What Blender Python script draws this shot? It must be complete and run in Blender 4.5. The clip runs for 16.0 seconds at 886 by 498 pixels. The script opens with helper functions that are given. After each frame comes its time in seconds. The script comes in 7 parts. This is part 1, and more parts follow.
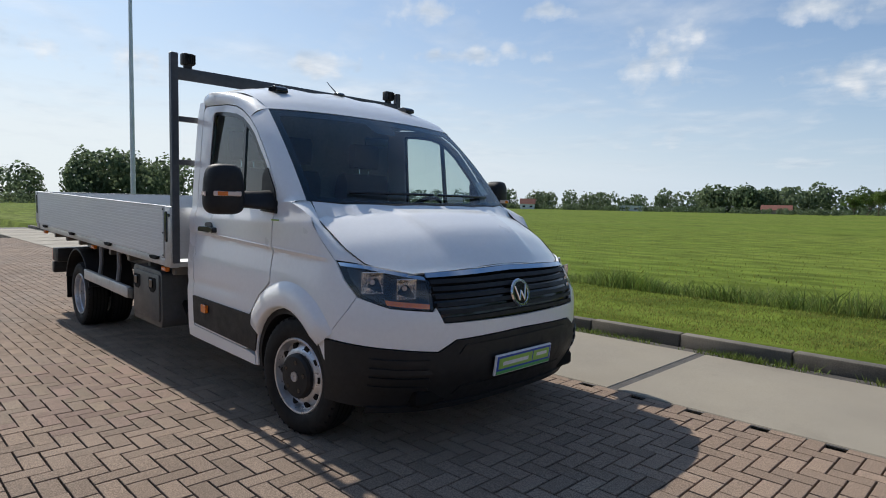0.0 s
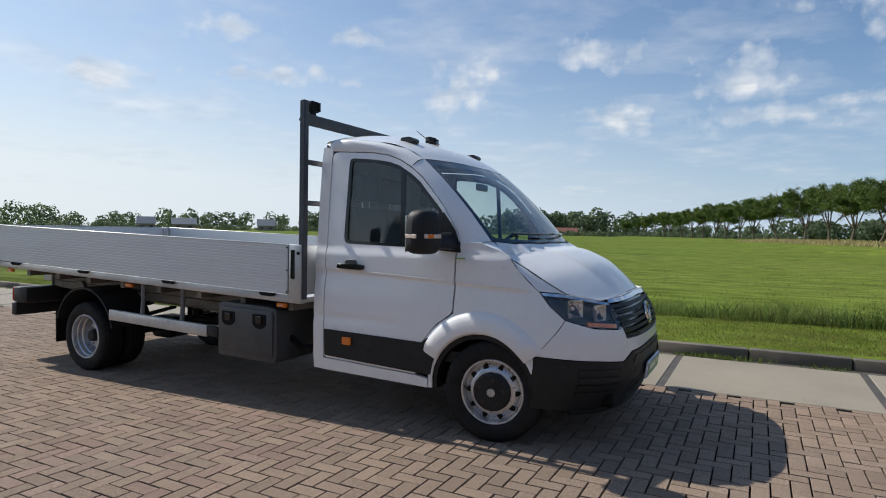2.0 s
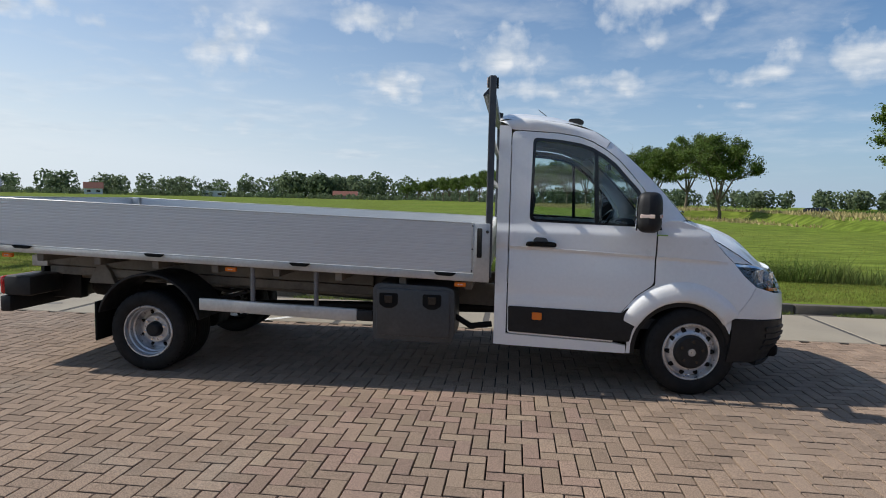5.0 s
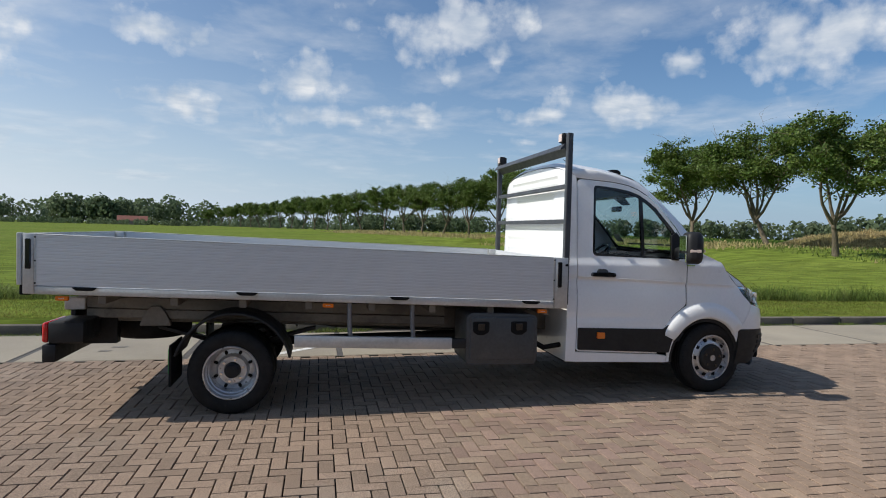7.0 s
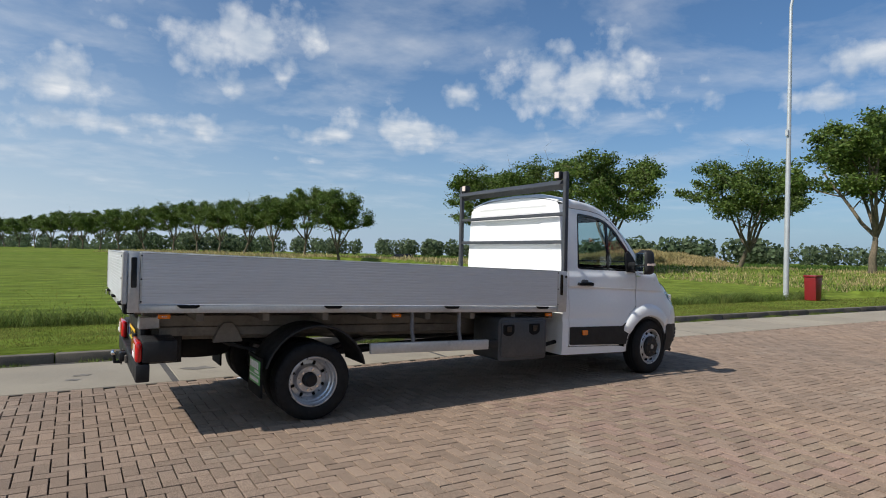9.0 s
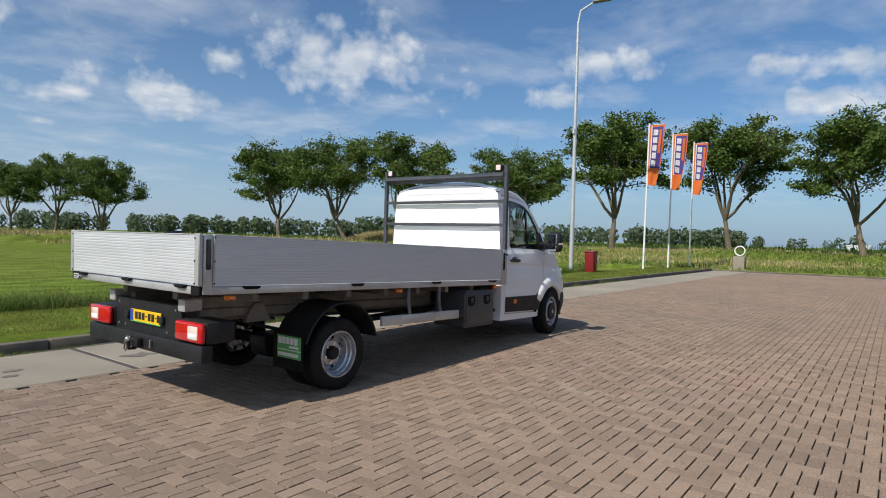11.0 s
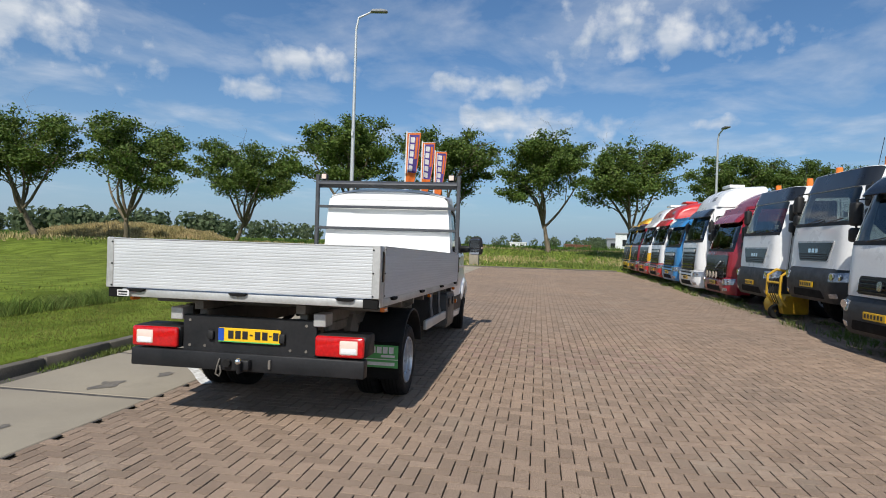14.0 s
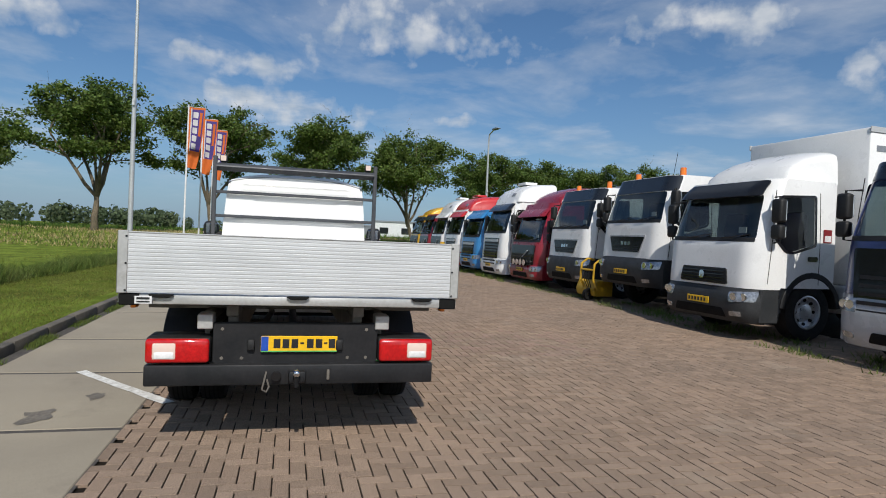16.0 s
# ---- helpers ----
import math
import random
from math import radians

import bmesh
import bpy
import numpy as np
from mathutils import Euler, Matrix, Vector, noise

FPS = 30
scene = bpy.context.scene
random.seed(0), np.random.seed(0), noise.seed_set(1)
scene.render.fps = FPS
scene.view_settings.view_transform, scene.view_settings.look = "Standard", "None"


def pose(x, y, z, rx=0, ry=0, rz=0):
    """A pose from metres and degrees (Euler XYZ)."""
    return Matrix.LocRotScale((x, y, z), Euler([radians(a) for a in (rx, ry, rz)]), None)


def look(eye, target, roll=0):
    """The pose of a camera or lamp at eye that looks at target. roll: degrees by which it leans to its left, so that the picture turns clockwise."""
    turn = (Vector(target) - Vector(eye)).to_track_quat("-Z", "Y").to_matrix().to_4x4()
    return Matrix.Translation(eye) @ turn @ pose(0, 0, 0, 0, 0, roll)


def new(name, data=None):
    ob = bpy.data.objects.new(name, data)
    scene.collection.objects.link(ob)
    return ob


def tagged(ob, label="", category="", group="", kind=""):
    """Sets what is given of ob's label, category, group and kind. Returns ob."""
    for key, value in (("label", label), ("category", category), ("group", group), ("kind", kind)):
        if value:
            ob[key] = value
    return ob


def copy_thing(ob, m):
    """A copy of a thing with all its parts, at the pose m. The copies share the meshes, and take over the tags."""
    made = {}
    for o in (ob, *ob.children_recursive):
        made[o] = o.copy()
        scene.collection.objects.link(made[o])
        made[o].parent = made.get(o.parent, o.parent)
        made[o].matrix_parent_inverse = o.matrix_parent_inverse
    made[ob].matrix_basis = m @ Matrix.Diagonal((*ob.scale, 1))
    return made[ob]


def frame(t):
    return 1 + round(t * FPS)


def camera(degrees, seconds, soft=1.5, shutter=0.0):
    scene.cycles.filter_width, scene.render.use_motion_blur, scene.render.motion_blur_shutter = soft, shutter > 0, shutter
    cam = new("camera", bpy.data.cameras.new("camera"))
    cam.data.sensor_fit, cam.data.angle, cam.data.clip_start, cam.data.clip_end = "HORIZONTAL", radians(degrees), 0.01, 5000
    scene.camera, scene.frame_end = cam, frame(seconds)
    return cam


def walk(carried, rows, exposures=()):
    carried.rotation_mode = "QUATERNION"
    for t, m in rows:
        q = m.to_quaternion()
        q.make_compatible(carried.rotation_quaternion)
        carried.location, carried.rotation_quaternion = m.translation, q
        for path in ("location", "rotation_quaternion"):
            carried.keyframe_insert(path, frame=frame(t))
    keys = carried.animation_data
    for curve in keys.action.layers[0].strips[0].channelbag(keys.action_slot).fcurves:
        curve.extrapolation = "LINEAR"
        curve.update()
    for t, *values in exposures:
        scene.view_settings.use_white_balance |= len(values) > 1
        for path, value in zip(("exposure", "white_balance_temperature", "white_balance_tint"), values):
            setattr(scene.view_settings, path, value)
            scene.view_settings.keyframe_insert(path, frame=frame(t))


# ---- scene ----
cam = camera(72.5, 16.0, soft=1.0)

PATH = [
    (0, (3.035, -2.822, 1.377), (1.617, -1.419, 1.232), 1.2),
    (0.5, (2.729, -3.361, 1.396), (1.441, -1.834, 1.29), 1.2),
    (1, (2.428, -3.861, 1.376), (1.225, -2.264, 1.318), 1.5),
    (1.5, (2.006, -4.294, 1.409), (0.947, -2.599, 1.36), 1.2),
    (2, (1.576, -4.748, 1.45), (0.648, -2.977, 1.392), 1.0),
    (2.5, (1.103, -5.093, 1.464), (0.351, -3.242, 1.37), 1.0),
    (3, (0.687, -5.426, 1.464), (0.002, -3.55, 1.357), 1.2),
    (3.5, (0.283, -5.599, 1.44), (-0.394, -3.721, 1.326), 1.1),
    (4, (-0.292, -5.692, 1.461), (-0.886, -3.789, 1.307), 1.0),
    (4.5, (-0.857, -5.735, 1.434), (-1.216, -3.773, 1.287), 1.2),
    (5, (-1.396, -5.784, 1.504), (-1.626, -3.804, 1.34), 1.3),
    (5.2, (-1.61, -5.851, 1.49), (-1.805, -3.866, 1.343), 1.2),
    (7.5, (-4.41, -6.23, 1.553), (-3.848, -4.31, 1.517), 1.9),
    (8, (-5.02, -6.23, 1.52), (-4.33, -4.353, 1.52), 2.2),
    (10.3, (-7.915, -5.755, 1.443), (-6.466, -4.377, 1.414), 1.1),
    (10.5, (-8.109, -5.593, 1.436), (-6.623, -4.256, 1.402), 1.4),
    (11, (-8.514, -5.259, 1.458), (-6.916, -4.056, 1.422), 1.5),
    (11.5, (-8.873, -4.784, 1.471), (-7.149, -3.771, 1.434), 1.4),
    (12, (-9.205, -4.349, 1.491), (-7.389, -3.512, 1.45), 1.5),
    (12.5, (-9.532, -3.842, 1.492), (-7.645, -3.18, 1.454), 1.4),
    (13, (-9.887, -3.37, 1.511), (-7.967, -2.811, 1.473), 1.6),
    (13.5, (-10.1, -2.809, 1.494), (-8.143, -2.4, 1.46), 1.7),
    (14, (-10.306, -2.249, 1.481), (-8.33, -1.936, 1.46), 1.8),
    (14.5, (-10.409, -1.724, 1.507), (-8.421, -1.513, 1.463), 1.9),
    (15, (-10.432, -1.102, 1.493), (-8.433, -1.098, 1.446), 2.1),
    (15.5, (-10.368, -0.541, 1.476), (-8.381, -0.764, 1.442), 2.0),
    (16, (-10.176, 0.068, 1.482), (-8.237, -0.424, 1.446), 2.5),
]
walk(cam, [(t, look(eye, target, roll)) for t, eye, target, roll in PATH], [(0.0, 0.27), (5.0, 0.27), (7.5, 0.22), (15.2, 0.2), (16.0, -0.03)])

# ---- world, sun and exposure ----
SUN_DIR = Vector((1.05, -0.05, -1.0)).normalized()      # the way the sunlight travels
SUN_EL = math.asin(-SUN_DIR.z)
SUN_AZ = math.atan2(-SUN_DIR.y, -SUN_DIR.x)             # from +x, anticlockwise

sun = new("sun", bpy.data.lights.new("sun", "SUN"))
sun.data.energy, sun.data.angle, sun.data.color = 4.1, radians(0.6), (1.0, 0.95, 0.87)
sun.matrix_world = look((-40, 2, 40), Vector((-40, 2, 40)) + SUN_DIR)

world = bpy.data.worlds.new("sky")
scene.world = world
world.use_nodes = True
wn, wl = world.node_tree.nodes, world.node_tree.links
wn.clear()


def wnode(kind, **values):
    n = wn.new(kind)
    for k, v in values.items():
        if k.startswith("i_"):
            n.inputs[k[2:]].default_value = v
    return n


def wmath(op, a, b=None, c=None, clamp=False):
    n = wn.new("ShaderNodeMath")
    n.operation, n.use_clamp = op, clamp
    for i, v in enumerate((a, b, c)):
        if v is None:
            continue
        if isinstance(v, (int, float)):
            n.inputs[i].default_value = v
        else:
            wl.new(v, n.inputs[i])
    return n.outputs[0]


sky = wn.new("ShaderNodeTexSky")
sky.sky_type, sky.sun_disc = "NISHITA", False
sky.sun_elevation, sky.sun_rotation = SUN_EL, radians(90) - SUN_AZ
sky.air_density, sky.dust_density, sky.ozone_density = 1.0, 1.2, 3.0
coord = wn.new("ShaderNodeTexCoord")
sep = wn.new("ShaderNodeSeparateXYZ")
wl.new(coord.outputs["Generated"], sep.inputs[0])
zup = wmath("MAXIMUM", sep.outputs["Z"], 0.015)
# clouds lie in a flat layer: the direction is laid on a plane above
plane = wn.new("ShaderNodeCombineXYZ")
wl.new(wmath("DIVIDE", sep.outputs["X"], wmath("ADD", zup, 0.10)), plane.inputs[0])
wl.new(wmath("DIVIDE", sep.outputs["Y"], wmath("ADD", zup, 0.10)), plane.inputs[1])
puff = wn.new("ShaderNodeTexNoise")
puff.inputs["Scale"].default_value, puff.inputs["Detail"].default_value, puff.inputs["Roughness"].default_value = 1.55, 9.0, 0.58
puff.inputs["Distortion"].default_value = 0.25
wl.new(plane.outputs[0], puff.inputs["Vector"])
# single heaped clouds: bearing from +x, height over the horizon, width and height, in degrees
CLOUDS_LOW = [(168, 11.3, 13, 4), (147, 12.5, 6, 2.4), (134, 13.6, 14, 1.8), (116, 5.8, 5, 1.8), (105, 4.0, 6, 1.0), (103, 10.6, 9, 2.6), (98, 3.1, 4, 0.9), (90, 10.2, 11, 2.4), (83, 10.9, 8, 2.3),
              (71, 8.3, 4, 1.1), (69, 10.7, 6, 1.6), (63, 11.4, 11, 3.6), (0, 11.3, 16, 2.6), (-15, 10.9, 5, 1.4)]
CLOUDS_HIGH = [(136, 17.1, 8, 3.4), (126, 17.2, 5, 1.5), (116, 13.4, 7, 4.4), (104, 15.8, 7, 3.2), (91, 12.9, 8, 4.4), (78, 18.3, 15, 6), (57, 14.9, 6, 3.3), (46, 15.8, 21, 6.6), (27, 13.2, 5, 2.4),
               (22, 16.0, 9, 3), (8, 14.9, 4, 2.0), (3, 14.5, 7, 2.6), (-10, 18.6, 24, 6), (-38, 19.1, 13, 4), (-49, 14.8, 6, 3.4)]
warp = wn.new("ShaderNodeTexNoise")
warp.inputs["Scale"].default_value, warp.inputs["Detail"].default_value, warp.inputs["Roughness"].default_value = 11.0, 9.0, 0.62
wl.new(coord.outputs["Generated"], warp.inputs["Vector"])
azim = wmath("ARCTAN2", sep.outputs["Y"], sep.outputs["X"])
elev = wmath("ARCSINE", sep.outputs["Z"])
heap = None
for az, el, w, h in CLOUDS_LOW + CLOUDS_HIGH:
    turn = wmath("SUBTRACT", azim, radians(az))
    dx = wmath("DIVIDE", wmath("WRAP", turn, math.pi, -math.pi), radians(w) * 0.5)
    dy = wmath("DIVIDE", wmath("SUBTRACT", elev, radians(el)), radians(h) * 0.5)
    d = wmath("SQRT", wmath("ADD", wmath("MULTIPLY", dx, dx), wmath("MULTIPLY", dy, dy)))
    one = wmath("SUBTRACT", 1.25, d)
    heap = one if heap is None else wmath("MAXIMUM", heap, one)
# round heads along the edges
heads = wn.new("ShaderNodeTexVoronoi")
heads.feature = "SMOOTH_F1"
heads.inputs["Scale"].default_value, heads.inputs["Smoothness"].default_value, heads.inputs["Detail"].default_value = 22.0, 0.4, 2.0
wl.new(coord.outputs["Generated"], heads.inputs["Vector"])
heap = wmath("ADD", wmath("MAXIMUM", heap, -1.0), wmath("MULTIPLY", wmath("SUBTRACT", warp.outputs["Fac"], 0.5), 3.4))
heap = wmath("ADD", heap, wmath("MULTIPLY", wmath("SUBTRACT", 0.42, heads.outputs["Distance"]), 1.1))
heap_mask = wmath("MULTIPLY", wmath("SMOOTH_MIN", wmath("MULTIPLY", wmath("MAXIMUM", wmath("ADD", heap, 0.22), 0.0), 1.15), 1.0, 0.35), 0.72)
thin = wmath("MULTIPLY", wmath("SUBTRACT", puff.outputs["Fac"], 0.46), 3.0, clamp=True)
thin = wmath("MULTIPLY", thin, 0.60)
cover = wmath("MINIMUM", wmath("ADD", heap_mask, thin), 0.9)
# low haze near the horizon takes the clouds away
cover = wmath("MULTIPLY", cover, wmath("MULTIPLY", wmath("SUBTRACT", sep.outputs["Z"], 0.03), 9.0, clamp=True))
fine = wn.new("ShaderNodeTexNoise")
fine.inputs["Scale"].default_value, fine.inputs["Detail"].default_value = 5.0, 6.0
wl.new(plane.outputs[0], fine.inputs["Vector"])
cloud_tone = wn.new("ShaderNodeMix")
cloud_tone.data_type = "RGBA"
cloud_tone.inputs["A"].default_value = (4.4, 5.1, 6.0, 1)
cloud_tone.inputs["B"].default_value = (7.8, 7.9, 8.0, 1)
wl.new(wmath("MULTIPLY", wmath("SUBTRACT", fine.outputs["Fac"], 0.35), 3.0, clamp=True), cloud_tone.inputs["Factor"])
# pale summer haze over the horizon, thicker and higher towards the sun
haze = wn.new("ShaderNodeMix")
haze.data_type = "RGBA"
towards = wmath("ADD", wmath("MULTIPLY", sep.outputs["X"], -SUN_DIR.x), wmath("MULTIPLY", sep.outputs["Y"], -SUN_DIR.y))
sunward = wmath("POWER", wmath("MULTIPLY_ADD", towards, 0.62, 0.55, clamp=True), 1.5)
low_haze = wmath("POWER", wmath("SUBTRACT", 1.0, wmath("MULTIPLY", wmath("MAXIMUM", sep.outputs["Z"], 0.0), 3.4), clamp=True), 2.0)
high_haze = wmath("POWER", wmath("SUBTRACT", 1.0, wmath("MULTIPLY", wmath("MAXIMUM", sep.outputs["Z"], 0.0), 1.5), clamp=True), 1.3)
amount = wmath("ADD", wmath("MULTIPLY", low_haze, 0.60), wmath("MULTIPLY", wmath("MULTIPLY", high_haze, sunward), 0.82))
wl.new(wmath("MINIMUM", amount, 0.93), haze.inputs["Factor"])
clear = wn.new("ShaderNodeMix")
clear.data_type, clear.blend_type = "RGBA", "MULTIPLY"
clear.inputs["Factor"].default_value = 1.0
clear.inputs["B"].default_value = (0.58, 0.79, 0.95, 1)
wl.new(sky.outputs[0], clear.inputs["A"])
wl.new(clear.outputs["Result"], haze.inputs["A"])
haze_tone = wn.new("ShaderNodeMix")
haze_tone.data_type = "RGBA"
haze_tone.inputs["A"].default_value, haze_tone.inputs["B"].default_value = (3.3, 4.6, 6.4, 1), (7.1, 7.6, 7.9, 1)
wl.new(sunward, haze_tone.inputs["Factor"])
wl.new(haze_tone.outputs["Result"], haze.inputs["B"])
both = wn.new("ShaderNodeMix")
both.data_type = "RGBA"
wl.new(cover, both.inputs["Factor"])
wl.new(haze.outputs["Result"], both.inputs["A"])
wl.new(cloud_tone.outputs["Result"], both.inputs["B"])
back = wn.new("ShaderNodeBackground")
back.inputs["Strength"].default_value = 0.096
wout = wn.new("ShaderNodeOutputWorld")
wl.new(both.outputs["Result"], back.inputs["Color"])
wl.new(back.outputs[0], wout.inputs["Surface"])


# ---- materials ----
def surf(name, col, col2=None, scale=3.0, rough=0.5, rough_var=0.1, metal=0.0, bump=0.0, bump_scale=60.0, coat=0.0, grain=0.12,
         grain_scale=40.0, island=0.0, each=0.0, stretch=(1, 1, 1), emit=None, specular=0.5, hue=0.0, alpha_leaf=False, dirt=None, grain_edge=0.2, chalk=0.0, glow=0.35):
    """A worn surface: a slow drift between two tones, a fine grain, uneven gloss and relief."""
    m = bpy.data.materials.new(name)
    m.use_nodes = True
    n, l = m.node_tree.nodes, m.node_tree.links
    b = n["Principled BSDF"]
    geo = n.new("ShaderNodeNewGeometry")
    mp = n.new("ShaderNodeMapping")
    mp.inputs["Scale"].default_value = stretch
    l.new(geo.outputs["Position"], mp.inputs["Vector"])

    def tex(s, d=5.0, r=0.55):
        t = n.new("ShaderNodeTexNoise")
        t.inputs["Scale"].default_value, t.inputs["Detail"].default_value, t.inputs["Roughness"].default_value = s, d, r
        l.new(mp.outputs[0], t.inputs["Vector"])
        return t.outputs["Fac"]

    def ramp(f, lo, hi, a, z):
        t = n.new("ShaderNodeMapRange")
        for k, v in zip(("From Min", "From Max", "To Min", "To Max"), (lo, hi, a, z)):
            t.inputs[k].default_value = v
        l.new(f, t.inputs["Value"])
        return t.outputs[0]

    col2 = col2 or tuple(c * 0.82 for c in col)
    mix = n.new("ShaderNodeMix")
    mix.data_type = "RGBA"
    mix.inputs["A"].default_value, mix.inputs["B"].default_value = (*col, 1), (*col2, 1)
    l.new(ramp(tex(scale), 0.35, 0.65, 0, 1), mix.inputs["Factor"])
    out = mix.outputs["Result"]
    if dirt:
        dm = n.new("ShaderNodeMix")
        dm.data_type = "RGBA"
        dm.inputs["B"].default_value = (*dirt[0], 1)
        l.new(ramp(tex(dirt[1], 8.0, 0.65), dirt[2], dirt[2] + 0.12, 0, dirt[3]), dm.inputs["Factor"])
        l.new(out, dm.inputs["A"])
        out = dm.outputs["Result"]
    hsv = n.new("ShaderNodeHueSaturation")
    l.new(out, hsv.inputs["Color"])
    value = ramp(tex(grain_scale, 3.0), 0.5 - grain_edge, 0.5 + grain_edge, 1 - grain, 1 + grain)
    for amount, node, socket in ((island, "ShaderNodeNewGeometry", "Random Per Island"), (each, "ShaderNodeObjectInfo", "Random")):
        if amount:
            r = n.new(node).outputs[socket]
            mul = n.new("ShaderNodeMath")
            mul.operation = "MULTIPLY"
            l.new(value, mul.inputs[0])
            l.new(ramp(r, 0, 1, 1 - amount, 1 + amount), mul.inputs[1])
            value = mul.outputs[0]
            if hue:
                frac = n.new("ShaderNodeMath")
                frac.operation = "FRACT"
                times = n.new("ShaderNodeMath")
                times.operation = "MULTIPLY"
                times.inputs[1].default_value = 7.31
                l.new(r, times.inputs[0])
                l.new(times.outputs[0], frac.inputs[0])
                l.new(ramp(frac.outputs[0], 0, 1, 0.5 - hue, 0.5 + hue), hsv.inputs["Hue"])
    l.new(value, hsv.inputs["Value"])
    l.new(hsv.outputs[0], b.inputs["Base Color"])
    l.new(ramp(tex(scale * 3), 0.3, 0.7, max(rough - rough_var, 0.02), min(rough + rough_var, 1)), b.inputs["Roughness"])
    b.inputs["Metallic"].default_value = metal
    b.inputs["Diffuse Roughness"].default_value = chalk
    b.inputs["Specular IOR Level"].default_value = specular
    b.inputs["Coat Weight"].default_value = coat
    b.inputs["Coat Roughness"].default_value = 0.04
    if bump:
        bp = n.new("ShaderNodeBump")
        bp.inputs["Strength"].default_value, bp.inputs["Distance"].default_value = 1.0, bump
        l.new(tex(bump_scale, 6.0), bp.inputs["Height"])
        l.new(bp.outputs[0], b.inputs["Normal"])
    if emit:
        b.inputs["Emission Color"].default_value, b.inputs["Emission Strength"].default_value = (*emit[0], 1), emit[1]
    if alpha_leaf:
        tr = n.new("ShaderNodeBsdfTranslucent")
        l.new(hsv.outputs[0], tr.inputs["Color"])
        mixs = n.new("ShaderNodeMixShader")
        mixs.inputs[0].default_value = glow
        l.new(b.outputs[0], mixs.inputs[1])
        l.new(tr.outputs[0], mixs.inputs[2])
        l.new(mixs.outputs[0], n["Material Output"].inputs["Surface"])
    return m


def pane(name, tint, rough=0.0, clear=0.9):
    """Thin window glass: lets most light straight through, with a mirror gloss on top."""
    m = bpy.data.materials.new(name)
    m.use_nodes = True
    n, l = m.node_tree.nodes, m.node_tree.links
    n.remove(n["Principled BSDF"])
    see, gloss, mix, edge = n.new("ShaderNodeBsdfTransparent"), n.new("ShaderNodeBsdfGlossy"), n.new("ShaderNodeMixShader"), n.new("ShaderNodeLayerWeight")
    see.inputs["Color"].default_value = (*tint, 1)
    gloss.inputs["Roughness"].default_value = rough + 0.01
    edge.inputs["Blend"].default_value = 0.5
    steep, amount = n.new("ShaderNodeMath"), n.new("ShaderNodeMath")
    steep.operation, amount.operation = "POWER", "MULTIPLY_ADD"
    l.new(edge.outputs["Facing"], steep.inputs[0])
    steep.inputs[1].default_value = 4.0
    l.new(steep.outputs[0], amount.inputs[0])
    amount.inputs[1].default_value, amount.inputs[2].default_value = 0.8, 0.085
    l.new(amount.outputs[0], mix.inputs[0])
    l.new(see.outputs[0], mix.inputs[1])
    l.new(gloss.outputs[0], mix.inputs[2])
    l.new(mix.outputs[0], n["Material Output"].inputs["Surface"])
    return m


M = {}
M["white"] = surf("white_paint", (0.86, 0.86, 0.85), (0.84, 0.84, 0.835), 1.2, 0.32, 0.05, coat=0.6, grain=0.02, dirt=((0.55, 0.52, 0.46), 2.2, 0.62, 0.10))
M["black_plastic"] = surf("black_plastic", (0.012, 0.0125, 0.0135), (0.018, 0.018, 0.019), 4, 0.55, 0.1, specular=0.35, bump=0.0006, bump_scale=500, grain=0.15)
M["gloss_black"] = surf("gloss_black", (0.012, 0.012, 0.013), rough=0.12, rough_var=0.04, grain=0.05)
M["rubber"] = surf("tyre_rubber", (0.009, 0.009, 0.009), (0.014, 0.0135, 0.0135), 6, 0.75, 0.1, specular=0.3, bump=0.001, bump_scale=120, dirt=((0.07, 0.06, 0.05), 9, 0.62, 0.25))
M["rubber_dark"] = surf("dark_rubber", (0.008, 0.008, 0.008), rough=0.8, specular=0.2)
M["rim"] = surf("silver_rim", (0.64, 0.65, 0.67), (0.48, 0.49, 0.51), 9, 0.34, 0.1, metal=0.7, grain=0.08, dirt=((0.14, 0.11, 0.09), 12, 0.64, 0.3))
M["chrome"] = surf("chrome", (0.85, 0.86, 0.88), rough=0.1, rough_var=0.04, metal=1.0, grain=0.02)
M["alu"] = surf("anodised_aluminium", (0.66, 0.675, 0.69), (0.60, 0.615, 0.63), 1.3, 0.42, 0.08, metal=0.35, grain=0.05, stretch=(0.25, 1, 4), dirt=((0.33, 0.31, 0.29), 2.0, 0.63, 0.25))
M["alu_frame"] = surf("aluminium_rail", (0.58, 0.58, 0.57), (0.45, 0.45, 0.44), 2.0, 0.45, 0.1, metal=0.5, grain=0.07, dirt=((0.22, 0.2, 0.18), 3.0, 0.58, 0.5))
M["chassis"] = surf("primed_chassis", (0.20, 0.18, 0.155), (0.12, 0.108, 0.095), 2.5, 0.55, 0.1, metal=0.2, dirt=((0.09, 0.08, 0.07), 4.0, 0.55, 0.7))
M["steel_dark"] = surf("dark_steel", (0.014, 0.015, 0.017), (0.021, 0.021, 0.023), 5, 0.45, 0.1, metal=0.1, specular=0.3, bump=0.0004, bump_scale=300)
M["rack"] = surf("anthracite_rack", (0.055, 0.06, 0.07), (0.075, 0.078, 0.085), 4, 0.45, 0.1, metal=0.3, dirt=((0.16, 0.15, 0.14), 6, 0.64, 0.4))
M["box_grey"] = surf("grey_plastic_box", (0.046, 0.049, 0.052), (0.060, 0.063, 0.066), 3, 0.45, 0.08, bump=0.0005, bump_scale=300, dirt=((0.2, 0.19, 0.17), 3, 0.63, 0.25))
